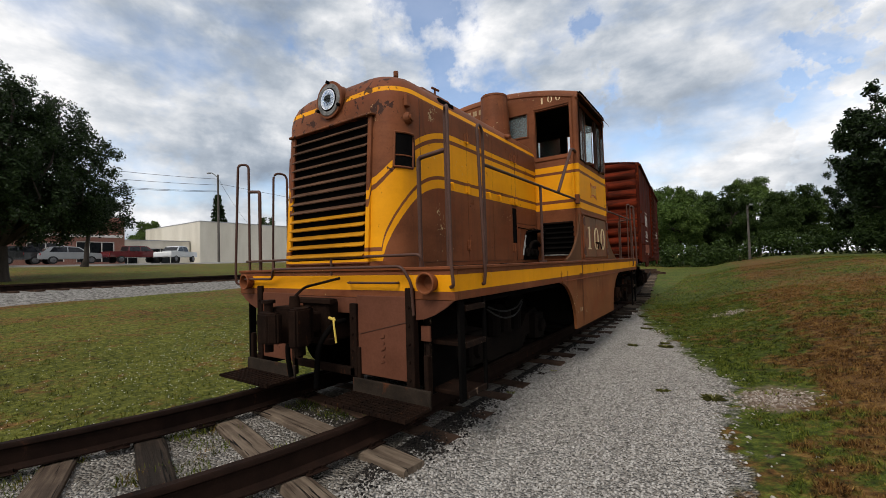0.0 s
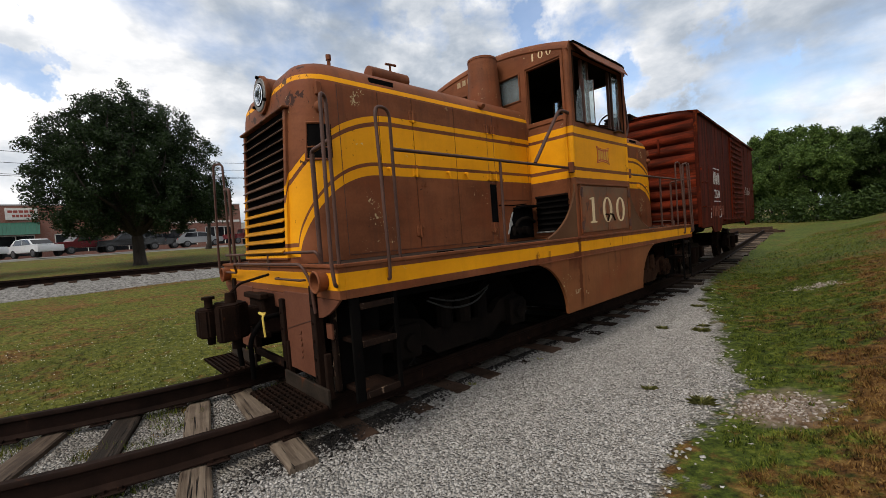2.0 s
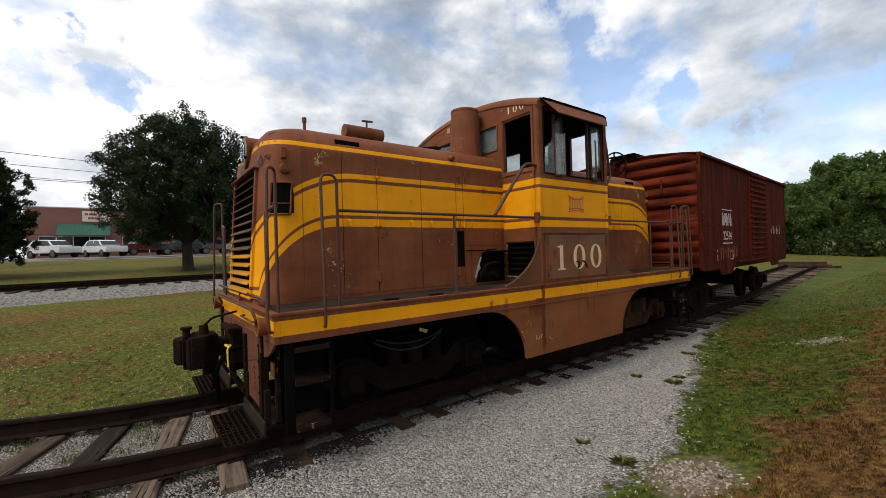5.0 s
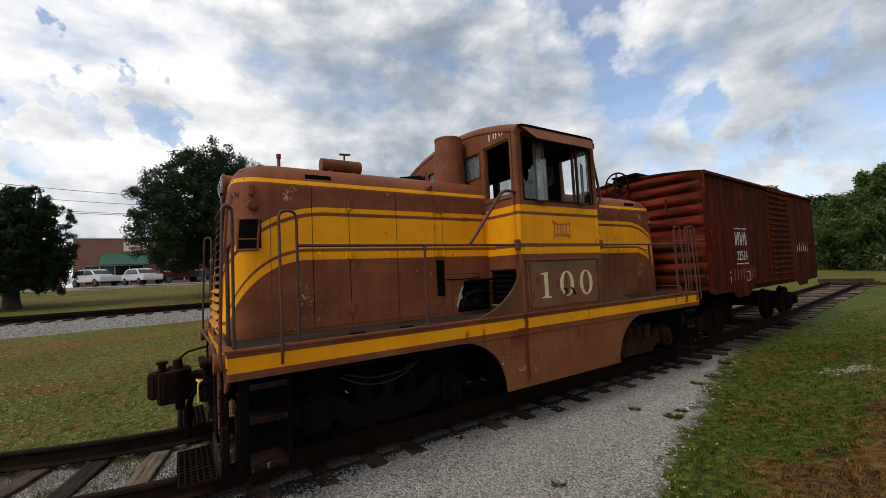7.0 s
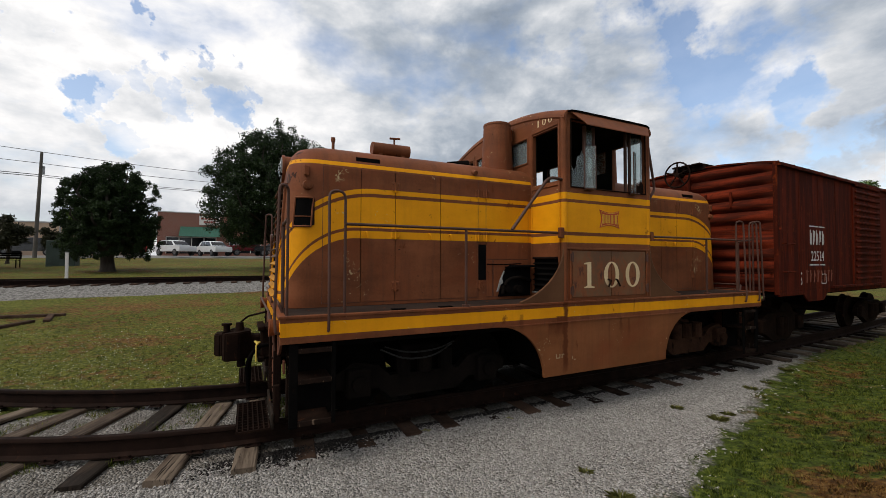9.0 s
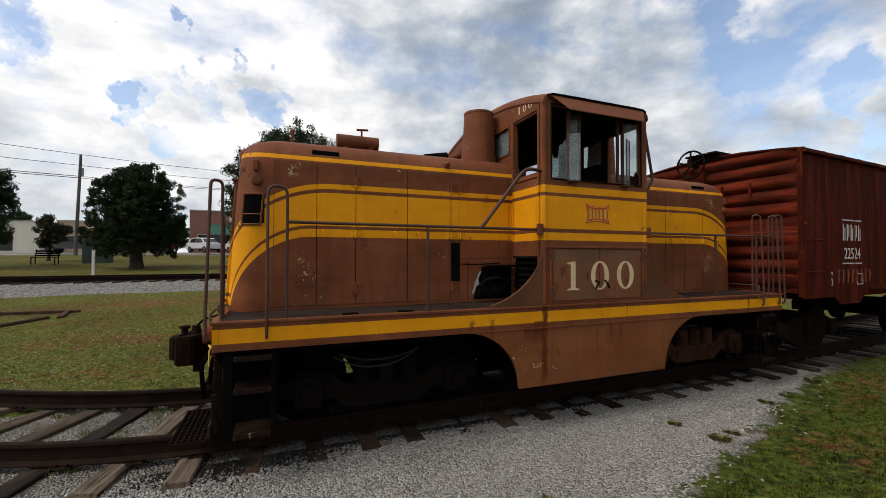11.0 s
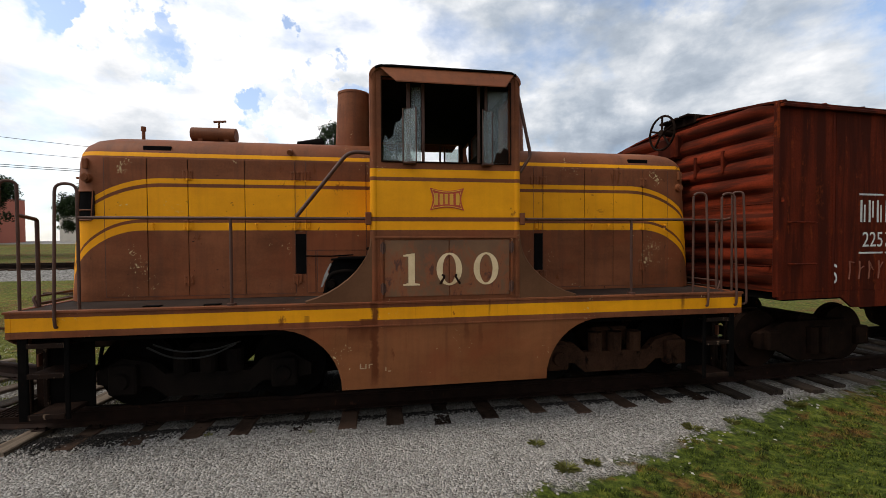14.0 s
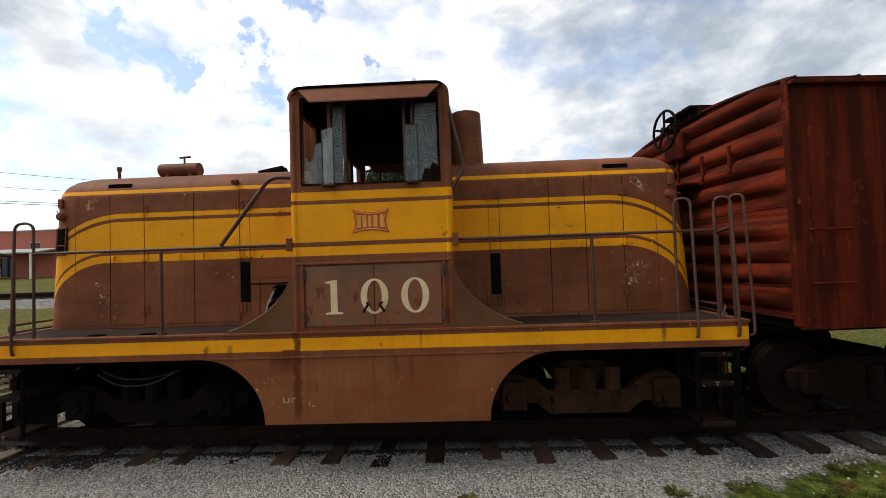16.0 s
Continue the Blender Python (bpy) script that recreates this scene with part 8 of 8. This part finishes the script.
vehicle("suv", -44.0, -11.6, 10, SUV, R_, "dark red crossover half hidden behind a tree")
vehicle("suv", -44.5, -18.0, 0, SUV, K_, "black crossover parked by the tan building")

# ---- poles and wires ----
M_POLE = plain("weathered_pole_wood", (0.05, 0.045, 0.04), (0.14, 0.125, 0.11), 3, 30, 0.95, 0, 0.4, streak=True)
M_WIRE = plain("black_wire", (0.01, 0.01, 0.01), (0.02, 0.02, 0.02), 3, 20, 0.8, 0, 0)
M_GREYMETAL = plain("galvanised_steel", (0.22, 0.22, 0.22), (0.36, 0.36, 0.36), 3, 30, 0.5, 0.6, 0.1)


def utility_pole(x, y, height, r, label, lamp=False, lean=(0.0, 0.0)):
    z = ground_z(x, y)
    root = thing("utility_pole", (x, y, z), label, "utility pole")
    bm = bmesh.new()
    tube(bm, [(x, y, z - 0.2), (x + lean[0], y + lean[1], z + height)], r, 10, radii=[r, r * 0.65])
    part("post", bm, M_POLE, root, smooth=60)
    top = Vector((x + lean[0], y + lean[1], z + height))
    if lamp:
        bm = bmesh.new()
        tube(bm, bend([top - Vector((0, 0, 0.4)), top + Vector((0.2, -0.9, 0.1)), top + Vector((0.3, -1.3, 0.0))], 0.3), 0.05, 6)
        box(bm, top + Vector((0.15, -1.55, -0.14)), top + Vector((0.45, -1.1, 0.02)), 0.04)
        part("lamp_arm", bm, M_GREYMETAL, root)
    else:
        bm = bmesh.new()
        cyl(bm, top - Vector((0.25, 0, 1.9)), top - Vector((0.25, 0, 1.2)), 0.16, n=12)
        part("transformer", bm, M_GREYMETAL, root, smooth=40)
    return top


def wire(points, r=0.022, sag=0.4):
    bm = bmesh.new()
    a, b = Vector(points[0]), Vector(points[1])
    pts = [a.lerp(b, k / 20) - Vector((0, 0, sag * 4 * (k / 20) * (1 - k / 20))) for k in range(21)]
    tube(bm, pts, r, 5)
    ob = part("overhead_wire", bm, M_WIRE, None)
    return tagged(ob, "thin black overhead wire between poles", "wire", group="overhead wires")


p1 = utility_pole(-41.6, -16.8, 9.2, 0.16, "weathered wooden utility pole behind the trees", lean=(0.2, 0.35))
p2 = utility_pole(-52.5, 25.5, 11.8, 0.17, "wooden utility pole with a street lamp by the white warehouse", lamp=True)
utility_pole(5.8, 57.7, 6.4, 0.15, "short bare wooden pole at the edge of the field", lamp=True)
for dz, end, sg in ((0.0, (-30, -62, 15.5), 0.8), (-1.0, (-30, -62, 13.6), 0.8), (-2.0, (-30, -62, 11.6), 0.7), (-2.15, (-29, -62, 11.2), 0.7)):
    wire((p1 + Vector((0, 0, dz)), end), 0.03 if dz < -1.5 else 0.022, sg)
    wire((p1 + Vector((0, 0, dz)), p2 + Vector((0, 0, -0.6 + dz * 0.8))), 0.022, 0.9)
wire((p2 + Vector((0, 0, -1.2)), (-60, 90, 13)), 0.022, 0.6)
wire((p2 + Vector((0, 0, -0.5)), (-70, 40, 9.5)), 0.02, 0.4)


def street_lamp(x, y):
    z = ground_z(x, y)
    root = thing("street_lamp", (x, y, z), "thin grey street lamp with a curved arm", "street lamp")
    bm = bmesh.new()
    tube(bm, bend([(x, y, z - 0.1), (x, y, z + 6.6), (x, y + 1.0, z + 7.0), (x, y + 1.5, z + 6.95)], 0.7), 0.05, 8)
    part("post", bm, M_GREYMETAL, root, smooth=60)
    bm = bmesh.new()
    box(bm, (x - 0.12, y + 1.4, z + 6.85), (x + 0.12, y + 1.95, z + 6.98), 0.04)
    part("lamp_head", bm, M_GREYMETAL, root)


street_lamp(-45.5, -16.4)
x, y = -17.9, -7.4
root = thing("marker_post", (x, y, ground_z(x, y)), "slim white marker post beside the far track", "post")
bm = bmesh.new()
box(bm, (x - 0.05, y - 0.05, ground_z(x, y) - 0.1), (x + 0.05, y + 0.05, ground_z(x, y) + 1.45), 0.01)
part("post", bm, M_TRIM, root)
bm = bmesh.new()
box(bm, (x - 0.06, y - 0.06, ground_z(x, y) + 1.45), (x + 0.06, y + 0.06, ground_z(x, y) + 1.49), 0.005)
part("cap", bm, M_GREYMETAL, root)
x, y = -31.0, -11.6
root = thing("utility_cabinet", (x, y, ground_z(x, y)), "dark green utility cabinet on the lawn", "cabinet")
bm = bmesh.new()
box(bm, (x - 0.5, y - 0.75, ground_z(x, y) - 0.1), (x + 0.5, y + 0.75, ground_z(x, y) + 1.7), 0.03)
body = part("body", bm, plain("dark_green_cabinet", (0.02, 0.035, 0.028), (0.035, 0.055, 0.045), 2, 20, 0.6, 0, 0.1), root)
bm = bmesh.new()
box(bm, (x + 0.5, y - 0.68, ground_z(x, y) + 0.1), (x + 0.515, y - 0.02, ground_z(x, y) + 1.6), 0.004)
part("door", bm, plain("cabinet_door_green", (0.02, 0.035, 0.028), (0.04, 0.06, 0.05), 2, 20, 0.6, 0, 0.1), body)
# iron bench frame on the lawn
x, y = -29.5, -13.9
z = ground_z(x, y)
root = thing("garden_bench", (x, y, z), "dark iron bench on the lawn", "bench")
for u in (-0.6, 0.6):
    bm = bmesh.new()
    tube(bm, bend([(x + 0.3, y + u, z - 0.02), (x + 0.3, y + u, z + 0.5), (x - 0.2, y + u, z + 0.45), (x - 0.35, y + u, z + 1.0)], 0.08), 0.03, 6)
    tube(bm, [(x - 0.2, y + u, z - 0.02), (x - 0.2, y + u, z + 0.45)], 0.03, 6)
    part("side_frame", bm, M_BLACK, root)
for k in range(6):
    bm = bmesh.new()
    if k < 3:
        box(bm, (x - 0.15 + 0.15 * k, y - 0.65, z + 0.46), (x - 0.05 + 0.15 * k, y + 0.65, z + 0.49))
    else:
        box(bm, (x - 0.30 - 0.03 * (k - 3), y - 0.65, z + 0.55 + 0.15 * (k - 3)), (x - 0.27 - 0.03 * (k - 3), y + 0.65, z + 0.65 + 0.15 * (k - 3)))
    part("slat", bm, M_BLACK, root)

# ---- grass, gravel, weeds, odds and ends ----


def blade_material():
    m, nt, bsdf = material("grass_blades")
    co = coords(nt, False)
    sep = nt.nodes.new("ShaderNodeSeparateXYZ")
    link(nt, co, sep.inputs[0])
    rnd = nt.nodes.new("ShaderNodeNewGeometry").outputs["Random Per Island"]
    col = grass_colour(nt, co, sep.outputs[0], calc(nt, "ADD", calc(nt, "MULTIPLY", rnd, 1.15), -0.05))
    link(nt, col, bsdf.inputs["Base Color"])
    bsdf.inputs["Roughness"].default_value, bsdf.inputs["Specular IOR Level"].default_value = 0.7, 0.15
    thin = node(nt, "ShaderNodeBsdfTranslucent", Color=col)
    mixer = nt.nodes.new("ShaderNodeMixShader")
    mixer.inputs[0].default_value = 0.3
    link(nt, bsdf.outputs[0], mixer.inputs[1])
    link(nt, thin.outputs[0], mixer.inputs[2])
    link(nt, mixer.outputs[0], nt.nodes["Material Output"].inputs[0])
    return m


M_BLADE = blade_material()


def heights(x, y):
    """ground_z for arrays."""
    return np.array([ground_z(a, b) for a, b in zip(x.tolist(), y.tolist())])


def blades(x, y, z, low, high, width, rs, lean=0.6):
    n = len(x)
    h = rs.uniform(low, high, n) * (0.75 + 0.9 * np.clip(wobble(x, y, 4.5, 21.0), -0.5, 0.9))
    a = rs.uniform(0, 2 * np.pi, n)
    tilt = rs.uniform(0.1, lean, n)
    b = rs.uniform(0, 2 * np.pi, n)
    w = width * rs.uniform(0.6, 1.3, n)
    base = np.stack([x, y, z - 0.004], 1)
    side = np.stack([np.cos(a) * w, np.sin(a) * w, np.zeros(n)], 1)
    tip = base + np.stack([np.cos(b) * h * np.sin(tilt), np.sin(b) * h * np.sin(tilt), h * np.cos(tilt)], 1)
    verts = np.stack([base - side, base + side, tip], 1).reshape(-1, 3)
    return verts, np.arange(3 * n).reshape(-1, 3)


def grass_edge(y):
    """Where the gravel ends and the bank's grass begins."""
    return 3.15 - sum(slope * np.clip(np.minimum(y, y1) - y0, 0, None) for y0, y1, slope in EDGE_RUNS) - 0.0048 * np.clip(np.minimum(y, 16.0) - 5.0, 0, None) ** 2 - 0.106 * np.clip(np.minimum(y, 34.0) - 16.0, 0, None)


def wobble(x, y, f, seed):
    return np.array([noise.noise(Vector((a * f, b * f, seed))) for a, b in zip(x.tolist(), y.tolist())])


def build_grass():
    rs = np.random.RandomState(12)
    # bank beside the gravel, thinning towards its ragged edge
    n = 420000
    x, y = rs.uniform(0.8, 7.0, n), -4.6 + 16.0 * rs.uniform(0, 1, n) ** 1.2
    d = x - grass_edge(y)
    keep = (d > -0.6) & (rs.uniform(0, 1, n) < 1.15 - 0.14 * np.clip(d, 0, 9)) & (rs.uniform(0, 1, n) < (y + 4.6) / 2.0) & (rs.uniform(0, 1, n) < (7.0 - x) / 1.2)
    x, y, d = x[keep], y[keep], d[keep]
    w = wobble(x, y, 1.1, 3.0) + 0.5 * wobble(x, y, 3.7, 8.0)
    keep = (d + 0.5 * w > 0.06) & ((np.hypot(x - 3.43, (y - 2.65) * 0.7) > 0.34 + 0.2 * w) | (rs.uniform(0, 1, len(x)) < 0.12))
    x, y = x[keep], y[keep]
    # some of the blades stand in taller tufts
    take = rs.uniform(0, 1, len(x)) < 0.035
    tx, ty = np.repeat(x[take], 15), np.repeat(y[take], 15)
    spread = rs.uniform(0.010, 0.035, take.sum())
    tx = tx + rs.normal(0, 1, len(tx)) * np.repeat(spread, 15)
    ty = ty + rs.normal(0, 1, len(ty)) * np.repeat(spread, 15)
    v2, f2 = blades(tx, ty, heights(tx, ty), 0.025, 0.065, 0.0060, rs, 1.2)
    thin = rs.uniform(0, 1, len(x)) < 0.80
    x, y = x[thin], y[thin]
    v, f = blades(x, y, heights(x, y), 0.016, 0.042, 0.0085, rs, 1.35)
    f = np.concatenate([f, f2 + len(v)])
    v = np.concatenate([v, v2])
    tagged(new("bank_grass", sheet("bank_grass", v, f, M_BLADE)), "short mown grass, green and straw-brown, on the bank", "grass", kind="stuff")
    # lawn west of the track
    n = 120000
    x, y = rs.uniform(-11.0, -1.15, n), rs.uniform(-8.0, 10.0, n)
    keep = rs.uniform(0, 1, n) < np.clip(1.2 - 0.10 * (-x - 1.2), 0.15, 1)
    keep &= (x < -1.45) | (wobble(x, y, 1.6, 5.0) > -0.1)
    x, y = x[keep], y[keep]
    v, f = blades(x, y, heights(x, y), 0.02, 0.055, 0.007, rs, 1.1)
    tagged(new("lawn_grass", sheet("lawn_grass", v, f, M_BLADE)), "mown green lawn beside the track", "grass", kind="stuff")
    # rougher growth farther up and along the bank
    n = 170000
    x, y = rs.uniform(1.0, 16.0, n), rs.uniform(-7.0, 34.0, n)
    d = x - grass_edge(y)
    keep = (d > 0.15) & ((x > 5.8 + rs.normal(0, 0.4, n)) | (y > 9.5 + rs.normal(0, 0.6, n)) | (y < -2.6 + rs.normal(0, 0.6, n))) & (rs.uniform(0, 1, n) < (y + 7.0) / 2.5) & (rs.uniform(0, 1, n) < (16.0 - x) / 3.0)
    x, y = x[keep], y[keep]
    v, f = blades(x, y, heights(x, y), 0.03, 0.07, 0.011, rs, 1.2)
    tagged(new("bank_grass", sheet("bank_grass", v, f, M_BLADE)), "dry and green grass higher up the bank", "grass", kind="stuff")
    # weeds between the rails
    n = 26000
    x, y = rs.uniform(-1.1, 0.62, n), rs.uniform(-7.5, 0.3, n)
    keep = wobble(x, y, 2.0, 11.0) - 0.10 * (x + 0.4) > 0.06
    x, y = x[keep], y[keep]
    v, f = blades(x, y, 0.015 + 0 * x, 0.03, 0.09, 0.0045, rs, 0.8)
    tagged(new("track_weeds", sheet("track_weeds", v, f, M_BLADE)), "sparse low weeds between the rails", "weeds", kind="stuff")


def pebbles(x, y, z, size, rs):
    n = len(x)
    oct_ = np.array([[1, 0, 0], [-1, 0, 0], [0, 1, 0], [0, -1, 0], [0, 0, 1], [0, 0, -1]], float)
    tri = np.array([[0, 2, 4], [2, 1, 4], [1, 3, 4], [3, 0, 4], [2, 0, 5], [1, 2, 5], [3, 1, 5], [0, 3, 5]])
    s = size * rs.uniform(0.5, 1.4, (n, 1, 1)) * rs.uniform(0.6, 1.2, (n, 1, 3)) * np.array([1, 1, 0.6])
    p = oct_[None] * s + rs.normal(0, 0.22, (n, 6, 3)) * s
    a = rs.uniform(0, 2 * np.pi, n)
    t = rs.uniform(-0.6, 0.6, n)
    ca, sa, ct, st = np.cos(a), np.sin(a), np.cos(t), np.sin(t)
    px, py, pz = p[..., 0], p[..., 1], p[..., 2]
    py, pz = py * ct[:, None] - pz * st[:, None], py * st[:, None] + pz * ct[:, None]
    px, py = px * ca[:, None] - py * sa[:, None], px * sa[:, None] + py * ca[:, None]
    verts = np.stack([px + x[:, None], py + y[:, None], pz + z[:, None]], -1).reshape(-1, 3)
    faces = (tri[None] + 6 * np.arange(n)[:, None, None]).reshape(-1, 3)
    return verts, faces


def stone_material(name, dark, mid, light):
    m, nt, bsdf = material(name)
    rnd = nt.nodes.new("ShaderNodeNewGeometry").outputs["Random Per Island"]
    co = coords(nt, False)
    tone = calc(nt, "ADD", calc(nt, "MULTIPLY", rnd, 0.75), calc(nt, "MULTIPLY", noise_at(nt, co, 90, 3, 0.6), 0.25))
    link(nt, ramp(nt, tone, [(0.15, dark), (0.5, mid), (0.9, light)]), bsdf.inputs["Base Color"])
    bsdf.inputs["Roughness"].default_value, bsdf.inputs["Specular IOR Level"].default_value = 0.9, 0.2
    return m


M_STONE = stone_material("crushed_stone", (0.215, 0.199, 0.181), (0.330, 0.309, 0.284), (0.455, 0.430, 0.399))
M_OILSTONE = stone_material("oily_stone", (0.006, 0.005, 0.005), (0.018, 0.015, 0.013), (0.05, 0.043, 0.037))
M_DUSTY = stone_material("dusty_ballast", (0.09, 0.078, 0.062), (0.21, 0.19, 0.165), (0.44, 0.42, 0.385))
M_ROCK = stone_material("pale_limestone", (0.12, 0.088, 0.066), (0.25, 0.205, 0.17), (0.42, 0.375, 0.325))


def build_gravel():
    rs = np.random.RandomState(31)
    n = 85000
    y = rs.uniform(0, 1, n) ** 1.35 * 15.0 - 3.2
    x = rs.uniform(0.98, 3.5, n)
    keep = x < grass_edge(y) - 0.12 - np.abs(rs.normal(0, 0.10, n))
    x, y = x[keep], y[keep]
    v, f = pebbles(x, y, heights(x, y) + 0.002, 0.0122, rs)
    tagged(new("path_gravel", sheet("path_gravel", v, f, M_STONE)), "pale crushed limestone gravel on the path", "gravel", kind="stuff")
    n = 7000
    y, x = rs.uniform(-1, 9, n), rs.uniform(1.0, 3.7, n)
    keep = np.abs(x - grass_edge(y) + 0.18) < rs.exponential(0.12, n)
    x, y = x[keep], y[keep]
    v, f = pebbles(x, y, heights(x, y) + 0.001, 0.019, rs)
    tagged(new("edge_stones", sheet("edge_stones", v, f, M_STONE)), "larger pale stones along the edge of the path", "stones", kind="stuff")
    n = 16000
    x, y = rs.uniform(-1.25, 0.98, n), rs.uniform(-7.5, 0.2, n)
    keep = (np.abs(np.abs(x) - 0.755) > 0.09)
    x, y = x[keep], y[keep]
    v, f = pebbles(x, y, heights(x, y) + 0.001, 0.012, rs)
    tagged(new("track_ballast", sheet("track_ballast", v, f, M_DUSTY)), "pale gravel ballast between the rails", "gravel", kind="stuff")
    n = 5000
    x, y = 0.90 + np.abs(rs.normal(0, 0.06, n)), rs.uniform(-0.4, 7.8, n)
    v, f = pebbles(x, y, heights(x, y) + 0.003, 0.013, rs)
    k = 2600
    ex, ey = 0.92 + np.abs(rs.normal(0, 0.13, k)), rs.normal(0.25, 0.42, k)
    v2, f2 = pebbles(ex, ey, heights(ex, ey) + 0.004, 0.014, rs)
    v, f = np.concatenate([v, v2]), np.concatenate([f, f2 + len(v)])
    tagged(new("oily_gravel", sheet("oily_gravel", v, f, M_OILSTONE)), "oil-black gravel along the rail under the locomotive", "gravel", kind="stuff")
    for cx, cy, r, k in ((3.40, 2.62, 0.36, 620), (3.10, 8.5, 0.40, 480)):
        x, y = cx + rs.normal(0, r * 0.45, k), cy + rs.normal(0, r * 0.45, k)
        v, f = pebbles(x, y, heights(x, y) + 0.001, 0.017, rs)
        tagged(new("limestone_rubble", sheet("limestone_rubble", v, f, M_ROCK)), "patch of pale limestone rubble showing in the grass", "stones", kind="stuff")


def build_clover():
    rs = np.random.RandomState(8)
    n = 15000
    x, y = rs.uniform(-7.5, -1.4, n), rs.uniform(-7.5, 6.0, n)
    keep = (wobble(x, y, 0.45, 2.0) + 0.10 > rs.uniform(-0.25, 0.45, n)) & (rs.uniform(0, 1, n) < np.clip(1.3 - 0.16 * -x, 0.1, 1))
    x, y = x[keep], y[keep]
    v, f = pebbles(x, y, heights(x, y) + 0.045, 0.0075, rs)
    tagged(new("clover_flowers", sheet("clover_flowers", v, f, plain("clover_white", (0.42, 0.42, 0.36), (0.58, 0.58, 0.52), 20, 90, 0.9, 0, 0))), "small white clover blossoms scattered in the lawn", "flowers", kind="stuff")


M_WEED = leaf_material("weed_blades", (0.12, 0.125, 0.03), (0.27, 0.26, 0.075))


def weed_tuft(x, y, r, h, n, seed):
    rs = np.random.RandomState(seed)
    a, q = rs.uniform(0, 6.28, n), r * rs.uniform(0, 1, n) ** 0.7
    bx, by = np.cos(a) * q * 0.5, np.sin(a) * q * 0.5
    hh = h * rs.uniform(0.5, 1.1, n)
    out = np.stack([np.cos(a) * q, np.sin(a) * q, hh], 1)
    side = np.stack([-np.sin(a), np.cos(a), 0 * a], 1) * 0.0026
    base = np.stack([bx, by, 0 * bx - 0.005], 1)
    mid = base * 0.45 + out * 0.55 + np.stack([0 * a, 0 * a, hh * 0.25], 1)
    v = np.stack([base - side, base + side, mid + side * 0.8, out + np.stack([bx, by, -hh * 0.15], 1), mid - side * 0.8], 1).reshape(-1, 3)
    ob = new("weed_tuft", sheet("weed_tuft", v, np.arange(5 * n).reshape(-1, 5), M_WEED))
    ob.matrix_basis = pose(x, y, ground_z(x, y))
    return tagged(ob, "small green weed tuft growing in the gravel", "weed", group="weeds in the gravel")


build_grass()
build_gravel()
build_clover()
for k, (x, y, r, h, n) in enumerate(((2.91, 2.52, 0.15, 0.13, 80), (2.45, 2.60, 0.10, 0.07, 50), (1.76, 4.92, 0.12, 0.08, 70), (2.24, 5.02, 0.17, 0.09, 110), (2.18, 5.30, 0.12, 0.08, 70), (1.72, 6.75, 0.15, 0.09, 90), (1.66, 7.3, 0.12, 0.08, 60), (1.1, 1.55, 0.07, 0.05, 24), (1.2, 2.62, 0.06, 0.04, 20), (1.42, 8.41, 0.15, 0.10, 120))):
    weed_tuft(x, y, r * 0.62, h * 0.42, int(n * 1.2), 100 + k)

# old timbers lying in a square on the lawn
frame_ = thing("timber_frame", (-9.0, -5.6, 0.3), "few dark old timbers lying on the lawn", "timber")
for a, b in (((-9.9, -7.8), (-9.7, -4.9)), ((-8.9, -5.3), (-7.8, -5.9)), ((-9.3, -6.6), (-8.1, -6.5)), ((-9.7, -5.2), (-8.8, -5.0))):
    bm = bmesh.new()
    A, B = Vector((*a, ground_z(*a) + 0.06)), Vector((*b, ground_z(*b) + 0.06))
    d = B - A
    box(bm, (0, -0.07, -0.12), (d.length, 0.07, 0.010), 0.012)
    part("timber", bm, M_TIEOIL, frame_, m=Matrix.Translation(A) @ d.to_track_quat("X", "Z").to_matrix().to_4x4())
